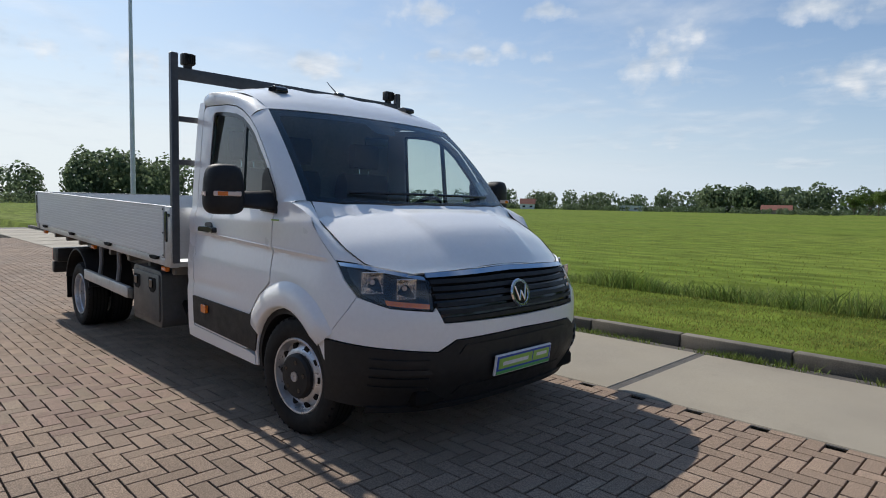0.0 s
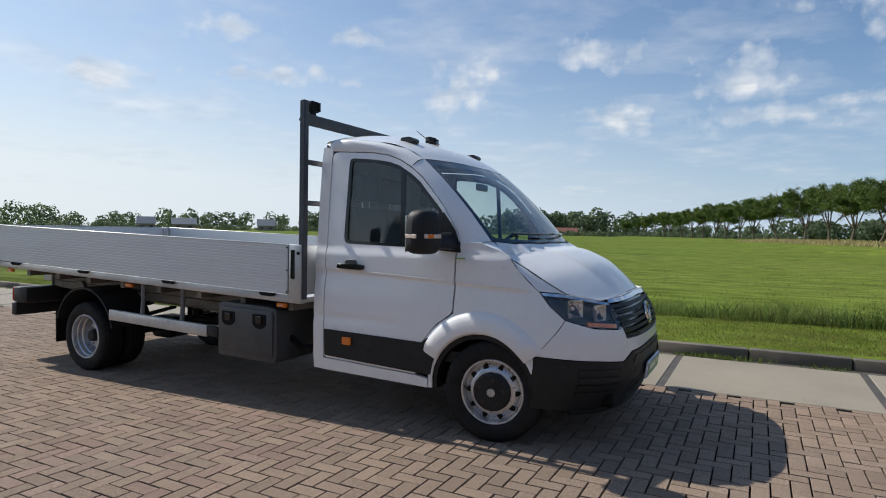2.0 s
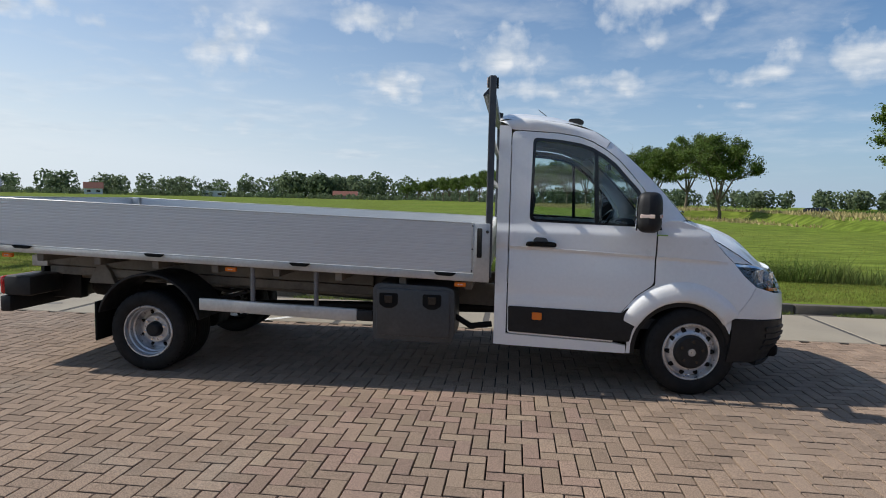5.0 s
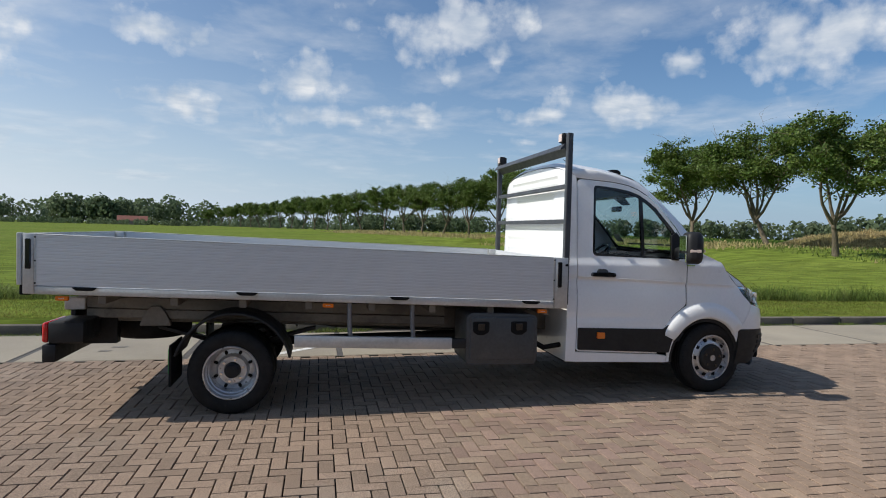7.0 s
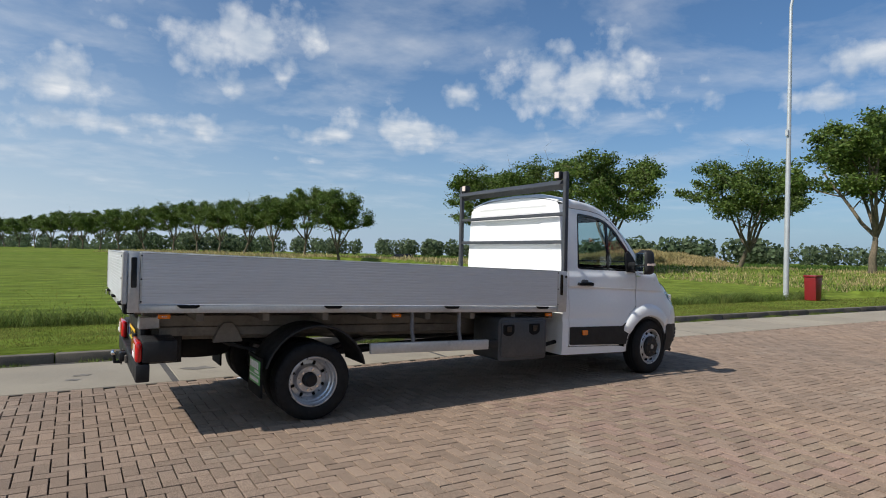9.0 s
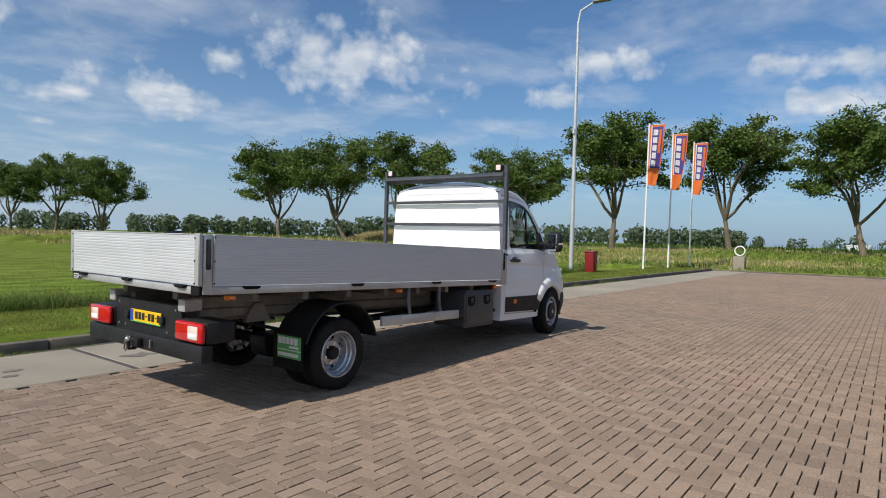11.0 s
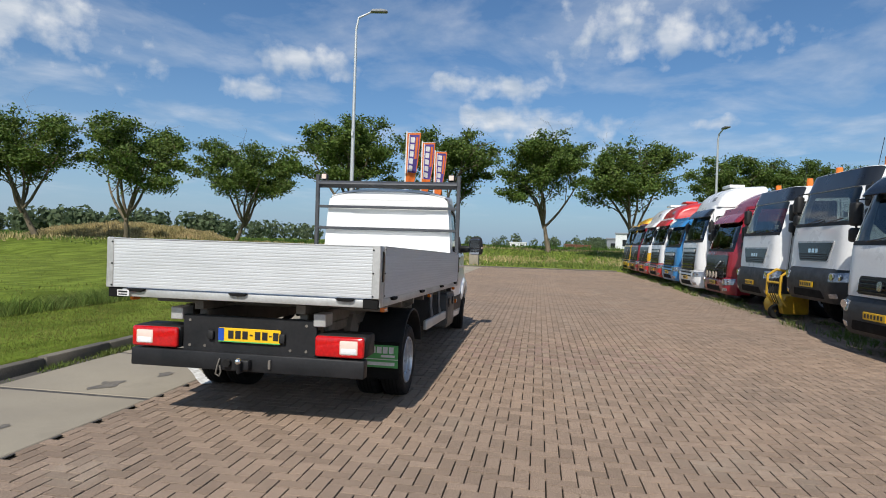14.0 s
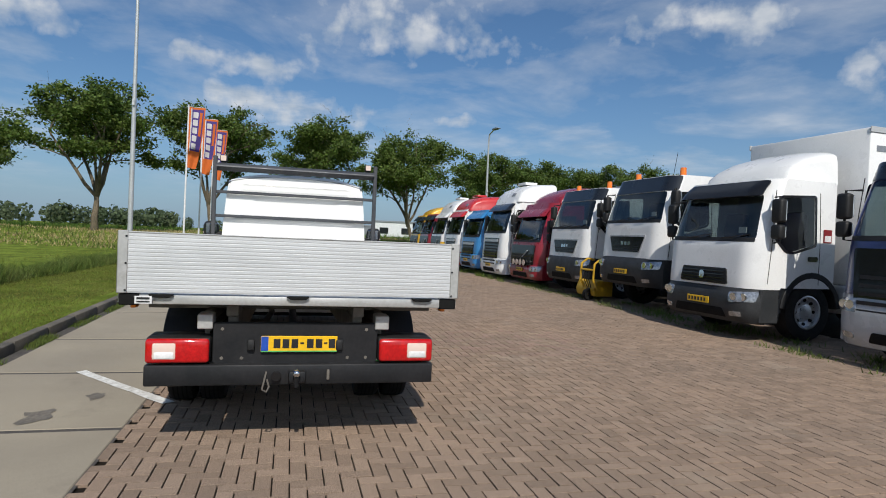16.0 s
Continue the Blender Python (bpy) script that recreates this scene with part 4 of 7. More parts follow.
ROOF_MID = [(0.0, (-0.565, 2.0)), (0.14, (-0.68, 2.08)), (0.3, (-0.83, 2.155)), (0.5, (-1.03, 2.218)), (0.7, (-1.24, 2.25)), (0.9, (-1.44, 2.258)), (0.97, (-1.505, 2.247)), (1.0, (-1.535, 2.215))]
ROOF_SIDE = [(0.0, (-0.65, 0.82, 1.988)), (0.14, (-0.755, 0.838, 2.052)), (0.3, (-0.89, 0.853, 2.104)), (0.5, (-1.07, 0.865, 2.135)), (0.7, (-1.26, 0.872, 2.150)), (0.9, (-1.45, 0.874, 2.154)), (0.97, (-1.51, 0.872, 2.150)), (1.0, (-1.535, 0.862, 2.135))]


def roof_at(q, v, out=0.0):
    """The roof: q from side to side, v from the windscreen's top edge (0) to the back (1)."""
    mx, mz = (curve_at([(k, p[i]) for k, p in ROOF_MID], v) for i in (0, 1))
    ex, ey, ez = (curve_at([(k, p[i]) for k, p in ROOF_SIDE], v) for i in (0, 1, 2))
    a = abs(q)
    z = ez + (mz - ez) * (1 - a ** 3.2)
    if v > 0.25 and a < 0.75:
        z += 0.007 * math.cos(q * 12) * min(1.0, (v - 0.25) * 4) * min(1.0, max(0.0, (0.97 - v) * 12))
    return Vector((mx + (ex - mx) * q * q, ey * q, z + out))


def skin(name, place, outline, material, step, thick=0.0, holes=(), label=""):
    b = sheet(outline, place, step, 0, holes)
    bmesh.ops.recalc_face_normals(b, faces=b.faces[:])
    if thick:
        bmesh.ops.solidify(b, geom=b.faces[:], thickness=thick)
    return part(name, b, material, truck, label, smooth=60)


FULL = [(-1, 0), (1, 0), (1, 1), (-1, 1)]
glass = skin("windscreen", screen_at, FULL, M["screen"], (0.1, 0.1), 0, (), "tinted windscreen")
glass.visible_shadow = False
inside_o = rounded([(-0.945, 0.075), (0.945, 0.075), (0.95, 0.955), (-0.95, 0.955)], 0.05, 4)
skin("screen_border", lambda q, v: screen_at(q, v, -0.006), [(-0.995, 0.004), (0.995, 0.004), (0.995, 0.996), (-0.995, 0.996)], M["gloss_black"], (0.1, 0.1), 0.005, (inside_o,))
skin("screen_visor_band", lambda q, v: screen_at(q, v, -0.009), rounded([(-0.16, 0.05), (0.16, 0.05), (0.11, 0.20), (-0.11, 0.20)], 0.03, 3), M["gloss_black"], (0.1, 0.1))
skin("roof", roof_at, FULL, M["white"], (0.04, 0.03))
def bridge(name, rows, bulge):
    """A smooth strip between pairs of points, and its twin on the other side."""
    bm = bmesh.new()
    rings = []
    for p, q in rows:
        mid = (p + q) / 2 + Vector(bulge) * (p - q).length
        rings.append([bm.verts.new(p * (1 - k) ** 2 + mid * 2 * k * (1 - k) + q * k * k) for k in (0, 0.25, 0.5, 0.75, 1.0)])
    for a, b in zip(rings, rings[1:]):
        for k in range(4):
            bm.faces.new((a[k], a[k + 1], b[k + 1], b[k]))
    for b in (mirrored(bm), bm):
        part(name, b, M["white"], truck, smooth=70)


EDGE_LINE = [screen_at(-1, v, -0.002) for v in (1.0, 0.965, 0.90, 0.65, 0.46, 0.27, 0.11)] + [roof_at(-1, v) for v in (0.0, 0.18, 0.45, 0.88, 1.0)]
SIDE_LINE = [(-0.12, 1.374), (-0.20, 1.377), (-0.268, 1.36)] + SEAM[1:] + [(-1.53, 2.07)]
bridge("windscreen_pillar", [(o, wrap(*i, 0.0)) for o, i in zip(EDGE_LINE[:8], SIDE_LINE[:8])], (0.05, -0.16, 0.10))
bridge("roof_edge", [(o, wrap(*i, 0.0)) for o, i in zip(EDGE_LINE[7:], SIDE_LINE[7:])], (0.0, -0.20, 0.20))
lip = []
for bx, by in ((0.613, -0.668), (0.645, -0.59), (0.673, -0.50), (0.695, -0.39), (0.713, -0.27), (0.722, -0.13), (0.724, 0.0)):
    u = -0.1 + float(np.interp(-abs(by) / 0.92 * 1.02, -NOSE[:, 1], NOSE_RUN))
    lip.append((deck(bx, by, -0.002), wrap(u, 1.008 + 0.02 * (1 - (by / 0.65) ** 2), 0.004)))
bridge("bonnet_lip", lip, (0.15, 0.0, 0.05))
# rear wall of the cab with pressed ribs
def rear_wall(y, z):
    t = max(0.0, (z - 1.0) / 1.2)
    x = -1.528 + 0.004 * t
    for c in (1.38, 1.50, 1.62):
        x -= 0.013 * math.exp(-(((z - c) / 0.020) ** 2)) * (1 if abs(y) < 0.8 else 0)
    if 1.72 < z < 1.94 and abs(y) < 0.6:
        x += 0.012 * min(1, (z - 1.72) / 0.05, (1.94 - z) / 0.07, (0.6 - abs(y)) / 0.06)
    for c in (2.03, 2.10):
        x -= 0.014 * math.exp(-(((z - c) / 0.016) ** 2)) * (1 if abs(y) < 0.7 else 0)
    if z > 2.12:
        x += 0.2 * (z - 2.12) ** 2
    return Vector((x, y, z))
half_wall = [(0.985, 0.36), (1.0, 0.7), (0.985, 1.2), (0.96, 1.36), (0.935, 1.75), (0.90, 2.05), (0.862, 2.132), (0.72, 2.165), (0.45, 2.198), (0.2, 2.212)]
wall_o = half_wall + [(-y, z) for y, z in reversed(half_wall)]
part("rear_wall", sheet(wall_o, rear_wall, 0.021, 0.0), M["white"], truck, smooth=50)

# side windows
front_glass = rounded([(-0.735, 1.325), (-0.452, 1.317), (-0.445, 1.607), (-0.535, 1.705), (-0.62, 1.80), (-0.70, 1.862), (-0.755, 1.895)], [0.01, 0.02, 0, 0, 0, 0, 0.0], 3)
rear_glass = rounded([(-1.285, 1.345), (-0.765, 1.326), (-0.785, 1.92), (-0.90, 1.962), (-1.05, 1.987), (-1.262, 2.004)], [0.05, 0.01, 0.02, 0, 0.1, 0.06], 3)
for ob, d in list(zip(both_sides("side_window", front_glass, M["glass"], None, 0, -0.016, 0.1), doors)) + list(zip(both_sides("side_window", rear_glass, M["glass"], None, 0, -0.016, 0.1), doors)):
    ob.parent = d
    ob.visible_shadow = False
inner_win = [(-1.25, 1.368), (-0.44, 1.340), (-0.452, 1.58), (-0.545, 1.683), (-0.63, 1.778), (-0.71, 1.845), (-0.80, 1.902), (-0.90, 1.938), (-1.05, 1.965), (-1.24, 1.982)]
for ob, d in zip(both_sides("window_seal", win_hole, M["gloss_black"], None, 0.016, -0.004, 0.09, (rounded(inner_win, [0.04, 0.02, 0.02, 0, 0, 0, 0, 0, 0.08, 0.03], 3),)), doors):
    ob.parent = d
for ob, d in zip(both_sides("window_bar", [(-0.768, 1.335), (-0.735, 1.333), (-0.757, 1.885), (-0.79, 1.905)], M["gloss_black"], None, 0.02, -0.008, 0.1), doors):
    ob.parent = d
for ob, d in zip(both_sides("mirror_panel", [(-0.46, 1.318), (-0.262, 1.305), (-0.275, 1.36), (-0.31, 1.455), (-0.41, 1.585), (-0.46, 1.55)], M["black_plastic"], None, 0.03, 0.010), doors):
    ob.parent = d
# handles, repeaters, marks
for s, d in ((1, doors[0]), (-1, doors[1])):
    hb = prism(rounded([(-1.30, 1.155), (-1.06, 1.150), (-1.06, 1.185), (-1.13, 1.195), (-1.29, 1.19)], 0.014, 3), -1.025, -0.985, "y", 0.006, 1)
    part("door_handle", hb if s > 0 else mirrored(hb), M["gloss_black"], d, "black door handle")
    hc = prism(rounded([(-1.245, 1.19), (-1.12, 1.187), (-1.14, 1.222), (-1.225, 1.224)], 0.02, 3), -0.998, -0.978, "y", 0.004, 1)
    part("handle_recess", hc if s > 0 else mirrored(hc), M["box_grey"], d)
    mk = prism(rounded([(-1.232, 0.575), (-1.155, 0.573), (-1.155, 0.632), (-1.232, 0.634)], 0.008, 2), -1.035, -1.012, "y", 0.003, 1)
    part("side_marker", mk if s > 0 else mirrored(mk), M["amber"], d, "amber side marker")
    tag = box(-0.30, -0.22, -0.992, -0.975, 1.262, 1.270)
    part("green_tab", tag if s > 0 else mirrored(tag), M["plate_lime"], truck)
    # mirror: two-part housing on a thick arm
    head = bmesh.new()
    bmesh.ops.create_uvsphere(head, u_segments=40, v_segments=24, radius=1.0)
    for v in head.verts:
        c = [math.copysign(abs(q) ** 0.52, q) for q in v.co]
        wide = 0.112 - 0.010 * c[2]
        v.co = Vector((0.088 * c[0] - (0.045 * c[1] * c[1] if c[1] < 0 and c[0] > 0 else 0), wide * c[1], 0.148 * c[2]))
        if -0.055 < v.co.z < -0.005:
            v.co.x *= 0.97
    arm_m = Matrix.Translation((-0.415, -1.235, 1.443)) @ Euler((0, 0, radians(-14))).to_matrix().to_4x4()
    bmesh.ops.transform(head, matrix=arm_m, verts=head.verts[:])
    mo = part("door_mirror", head if s > 0 else mirrored(head), M["black_plastic"], truck, "black door mirror with amber repeater")
    strip_b = box(0.072, 0.089, -0.07, 0.085, -0.040, -0.012, 0.004, 1)
    bmesh.ops.transform(strip_b, matrix=arm_m, verts=strip_b.verts[:])
    part("repeater", strip_b if s > 0 else mirrored(strip_b), M["clear_lens"], mo)
    strip_b = box(0.070, 0.091, -0.03, 0.03, -0.038, -0.014, 0.003, 1)
    bmesh.ops.transform(strip_b, matrix=arm_m @ Matrix.Translation((0.0, -0.02, 0)), verts=strip_b.verts[:])
    part("repeater", strip_b if s > 0 else mirrored(strip_b), M["amber"], mo)
    side_b = box(-0.06, 0.04, -0.114, -0.104, -0.042, -0.014, 0.004, 1)
    bmesh.ops.transform(side_b, matrix=arm_m, verts=side_b.verts[:])
    part("repeater", side_b if s > 0 else mirrored(side_b), M["clear_lens"], mo)
    for z0, z1 in ((-0.04, 0.14), (-0.17, -0.06)):
        g = box(-0.094, -0.080, -0.085, 0.085, z0 * 0.8, z1 * 0.8, 0.006, 1)
        bmesh.ops.transform(g, matrix=arm_m, verts=g.verts[:])
        part("mirror_glass", g if s > 0 else mirrored(g), M["chrome"], mo)
    armb = prism(rounded([(-0.43, 1.325), (-0.27, 1.315), (-0.285, 1.385), (-0.34, 1.45), (-0.43, 1.435)], 0.03, 3), -1.16, -0.962, "y", 0.02, 2)
    for v in armb.verts:
        k = min(1.0, (-0.962 - v.co.y) / 0.19)
        v.co.x -= 0.05 * k
        v.co.z += (1.405 - v.co.z) * 0.28 * k
    part("mirror_arm", armb if s > 0 else mirrored(armb), M["black_plastic"], mo)

# roof fittings
for s in (1, -1):
    bm = prism(rounded([(-0.93, 0), (-0.80, 0.0), (-0.80, 0.03), (-0.84, 0.05), (-0.92, 0.045)], 0.012, 2), -0.045, 0.045, "y", 0.008, 1)
    part("roof_beacon", bm, M["gloss_black"], truck, at=Matrix.Translation((-0.05, 0.60 * s, roof_at(0.70, 0.36).z - 0.012)))
a0 = roof_at(0.0, 0.50)
antenna = part("antenna", tube([a0 + Vector((0.0, 0, 0)), a0 + Vector((-0.10, 0, 0.075)), a0 + Vector((-0.17, 0, 0.13))], [0.006, 0.004, 0.003], 6), M["gloss_black"], truck)
part("antenna_base", prism(rounded([(-0.05, -0.005), (0.06, -0.005), (0.03, 0.02), (-0.03, 0.024)], 0.008, 2), -0.025, 0.025, "y", 0.006, 1), M["gloss_black"], antenna, at=Matrix.Translation(a0))
# wipers
for y0, y1 in ((-0.62, 0.0), (0.05, 0.66)):
    pts = [deck(0.075 - 0.20 * (y / 0.9) ** 2, y, 0.022) for y in np.linspace(y0, y1, 7)]
    part("wiper", tube(pts, 0.009, 6), M["gloss_black"], truck)

# cab inside
part("cab_floor", box(-1.5, 0.2, -0.93, 0.93, 0.52, 0.60), M["dash"], truck)
part("dashboard", prism(rounded([(-0.42, 0.75), (-0.40, 1.16), (-0.30, 1.26), (-0.10, 1.315), (0.0, 1.28), (0.0, 0.75)], 0.04, 3), -0.86, 0.86, "y", 0.02, 2), M["dash"], truck)
part("instrument_hood", prism(rounded([(-0.46, 1.2), (-0.42, 1.34), (-0.25, 1.36), (-0.2, 1.25)], 0.03, 3), 0.25, 0.68, "y", 0.02, 2), M["dash"], truck)
wheel_b = lathe([(0.19 + 0.016 * math.cos(a), 0.016 * math.sin(a)) for a in np.linspace(0, 2 * math.pi, 9)[:-1]], 32, "z", True)
for a in (90, 210, 330):
    tube([(0, 0, -0.01), (0.19 * math.cos(radians(a)), 0.19 * math.sin(radians(a)), 0)], 0.014, 6, wheel_b)
part("steering_wheel", wheel_b, M["gloss_black"], truck, at=pose(-0.53, 0.46, 1.28, 0, -52, 0))
skin("roof_lining", lambda q, v: roof_at(q * 0.97, 0.04 + v * 0.93, -0.05), FULL, M["lining"], (0.2, 0.15), 0.01)
part("rear_lining", box(-1.49, -1.475, -0.88, 0.88, 0.6, 2.1), M["lining"], truck)
for y, wide in ((0.46, 0.23), (-0.23, 0.2), (-0.64, 0.2)):
    b = prism(rounded([(-1.38, 0.98), (-1.30, 0.95), (-1.22, 1.55), (-1.28, 1.64), (-1.36, 1.62), (-1.42, 1.5)], 0.04, 3), y - wide, y + wide, "y", 0.05, 2)
    seat = part("seat", b, M["seat"], truck, "dark grey cloth seat")
    part("seat_cushion", prism(rounded([(-1.38, 0.88), (-0.85, 0.92), (-0.82, 1.0), (-0.88, 1.04), (-1.36, 1.02)], 0.04, 3), y - wide, y + wide, "y", 0.04, 2), M["seat"], seat)
    part("headrest", prism(rounded([(-1.34, 1.68), (-1.26, 1.68), (-1.25, 1.86), (-1.29, 1.90), (-1.34, 1.88)], 0.03, 3), y - 0.13, y + 0.13, "y", 0.03, 2), M["seat"], seat)
    for dy in (-0.05, 0.05):
        tube_b = cyl((-1.30, y + dy, 1.6), (-1.30, y + dy, 1.70), 0.006, n=6)
        part("headrest_rod", tube_b, M["chrome"], seat)
part("rear_view_mirror", box(-0.56, -0.53, -0.10, 0.10, 1.80, 1.86, 0.01, 2), M["gloss_black"], truck)
skin("screen_sticker", lambda q, v: screen_at(q, v, -0.012), rounded([(0.76, 0.72), (0.88, 0.72), (0.88, 0.86), (0.76, 0.86)], 0.01, 2), M["paper"], (0.2, 0.2))


# ---- wheels ----
def wheel(x, y, z, deep, steer, label, mirrored_side):
    """A road wheel, its outer face towards -y; deep: the dished outer face of a twin wheel."""
    s = -1 if mirrored_side else 1
    base = pose(x, y, z, 0, 0, steer + (180 if mirrored_side else 0))
    R, W = 0.346, 0.205
    tyre = lathe([(0.212, -0.075), (0.225, -0.092), (0.255, -0.104), (0.30, -0.106), (0.332, -0.092), (0.343, -0.078), (R, -0.05), (R, 0.05), (0.343, 0.078), (0.332, 0.092), (0.30, 0.106), (0.255, 0.104), (0.225, 0.092), (0.212, 0.075)], 56, "y")
    hub = part("wheel", tyre, M["rubber"], truck, label, at=base)
    groove = bmesh.new()
    for yy in (-0.052, -0.018, 0.018, 0.052):
        join(groove, lathe([(R + 0.0012, yy - 0.005), (R + 0.0012, yy + 0.005)], 56, "y"))
    for k in range(40):
        a = 2 * math.pi * k / 40
        m = Matrix.Rotation(a, 4, "Y")
        for yy, t in ((-0.078, 0.25), (0.078, -0.25)):
            join(groove, box(-0.004, 0.004, yy - 0.022, yy + 0.020, R - 0.020, R - 0.0095), m @ Matrix.Rotation(t, 4, "Z"))
    part("tread_groove", groove, M["rubber_dark"], hub)
    d = 0.085 if deep else -0.04
    if deep:
        prof = [(0.226, -0.090), (0.219, -0.099), (0.211, -0.098), (0.207, -0.085), (0.205, -0.055), (0.196, -0.045), (0.192, -0.01), (0.182, 0.0), (0.180, 0.05), (0.168, 0.072), (0.135, 0.066), (0.124, 0.03), (0.115, 0.018), (0.07, 0.018), (0.066, 0.03)]
    else:
        prof = [(0.226, -0.088), (0.219, -0.096), (0.210, -0.094), (0.203, -0.075), (0.196, -0.045), (0.186, -0.046), (0.155, -0.075), (0.125, -0.08), (0.10, -0.072), (0.06, -0.07), (0.02, -0.07)]
    part("rim", lathe(prof, 48, "y"), M["rim"], hub, "silver steel rim")
    nh = 10 if not deep else 8
    for k in range(nh):
        a = 2 * math.pi * (k + 0.5) / nh
        r, yy = (0.164, -0.068) if not deep else (0.150, 0.066)
        own = cyl((0, yy - 0.004, 0), (0, yy + 0.02, 0), 0.022 if not deep else 0.017, n=12)
        bmesh.ops.scale(own, vec=(0.8, 1, 1.25), verts=own.verts[:])
        bmesh.ops.transform(own, matrix=Matrix.Rotation(a, 4, "Y") @ Matrix.Translation((0, 0, r)), verts=own.verts[:])
        part("rim_hole", own, M["rubber_dark"], hub)
    if deep:
        part("hub_cap", lathe([(0.066, 0.05), (0.064, -0.01), (0.058, -0.03), (0.045, -0.04), (0.0, -0.042)], 24, "y"), M["steel_dark"], hub)
        for k in range(6):
            a = 2 * math.pi * k / 6 + 0.3
            own = cyl((0.092 * math.cos(a), 0.025, 0.092 * math.sin(a)), (0.092 * math.cos(a), -0.005, 0.092 * math.sin(a)), 0.0115, n=6)
            part("wheel_nut", own, M["chrome"], hub)
    else:
        part("hub_cap", lathe([(0.132, -0.078), (0.130, -0.100), (0.116, -0.112), (0.06, -0.116), (0.034, -0.116), (0.03, -0.111), (0.0, -0.111)], 36, "y"), M["black_plastic"], hub, "black plastic hub cap")
        part("hub_badge", lathe([(0.03, -0.110), (0.029, -0.118), (0.022, -0.119), (0.021, -0.114), (0.0, -0.114)], 20, "y"), M["rim"], hub)
        for k in range(5):
            a = 2 * math.pi * k / 5 + 0.2
            own = cyl((0.085 * math.cos(a), -0.102, 0.085 * math.sin(a)), (0.085 * math.cos(a), -0.116, 0.085 * math.sin(a)), 0.014, n=10)
            part("cap_nut", own, M["gloss_black"], hub)
    return hub


FH = lot(WX) + 0.344
RH = lot(-4.48) + 0.344
wheel(-0.012, -0.895, FH, False, 6, "front wheel with black hub cap", False)
wheel(-0.012, 0.895, FH, False, 6, "front wheel with black hub cap", True)
for s in (False, True):
    k = 1 if s else -1
    wheel(-4.48, 0.915 * k, RH, True, 0, "outer twin rear wheel with dished silver rim", s)
    wheel(-4.48, 0.665 * k, RH, True, 0, "inner twin rear wheel", s)
part("rear_axle", cyl((-4.48, -0.8, RH), (-4.48, 0.8, RH), 0.06, n=12), M["steel_dark"], truck)
part("axle_housing", prism(rounded([(-4.65, RH - 0.14), (-4.31, RH - 0.14), (-4.27, RH + 0.1), (-4.69, RH + 0.1)], 0.08, 4), -0.12, 0.14, "y", 0.03, 2), M["steel_dark"], truck)
part("front_axle", cyl((WX, -0.8, FH), (WX, 0.8, FH), 0.05, n=12), M["steel_dark"], truck)
for s in (1, -1):
    b2 = box(-0.60, 0.5, -0.74 * s - 0.02, -0.74 * s + 0.02, 0.34, 0.9)
    part("inner_arch", b2, M["rubber_dark"], truck)
part("engine_tray", box(-1.45, 0.75, -0.72, 0.72, 0.30, 0.40, 0.02, 1), M["rubber_dark"], truck)

# ---- chassis and load bed: both fall a little towards the cab ----
RAKE = 0.027


def raked(bm):
    for v in bm.verts:
        v.co.z += RAKE * (-1.6 - v.co.x)
    return bm


def bed_part(name, bm, material, parent=None, label="", smooth=35):
    return part(name, raked(bm), material, parent or truck, label, smooth)


for s in (-1, 1):
    c = 0.43 * s
    rail = bmesh.new()
    box(-5.75, -1.45, c - 0.035, c + 0.035, 0.57, 0.77, 0.008, 1, rail)
    bed_part("chassis_rail", rail, M["chassis"], label="grey primed chassis rail")
    bed_part("subframe", box(-5.82, -1.62, c - 0.04, c + 0.04, 0.772, 0.845, 0.004, 1), M["chassis"])
    # long side skirts of the sub-frame behind the wheels
    bed_part("side_member", box(-5.7, -2.6, 0.60 * s - 0.02, 0.60 * s + 0.02, 0.62, 0.70, 0.006, 1), M["chassis"])
    bed_part("side_member", box(-5.7, -2.6, 0.60 * s - 0.025, 0.60 * s + 0.025, 0.705, 0.80, 0.006, 1), M["chassis"])
for x in np.arange(-5.45, -1.7, 0.53):
    bed_part("cross_member", box(x - 0.03, x + 0.03, -1.03, 1.03, 0.79, 0.855, 0.004, 1), M["chassis"])
bed_part("load_floor", box(-5.97, -1.60, -1.06, 1.06, 0.865, 0.905, 0.004, 1), M["alu_frame"], label="grey load floor")
for s in (-1, 1):
    bed_part("edge_rail", box(-5.94, -1.62, 1.03 * s, 1.098 * s, 0.862, 0.925, 0.008, 2), M["alu_frame"], label="aluminium edge rail")
bed_part("edge_rail", box(-6.0, -5.93, -1.03, 1.03, 0.862, 0.925, 0.008, 2), M["alu_frame"], label="aluminium edge rail")


def ribbed(length0, length1, z0, z1, face, thick, axis):
    """A hollow aluminium plank with fine ribs on both faces; face: the outer face."""
    pts = []
    n = 15
    out = 1 if face > 0 else -1
    for k in range(n):
        za, zb = z0 + (z1 - z0) * k / n, z0 + (z1 - z0) * (k + 1) / n
        d = 0.0016
        pts += [(face - out * d, za), (face - out * d, za + 0.004), (face, za + 0.0075), (face, zb - 0.0015)]
    pts += [(face - out * thick, z1), (face - out * thick, z0)]
    return prism(pts, length0, length1, axis)


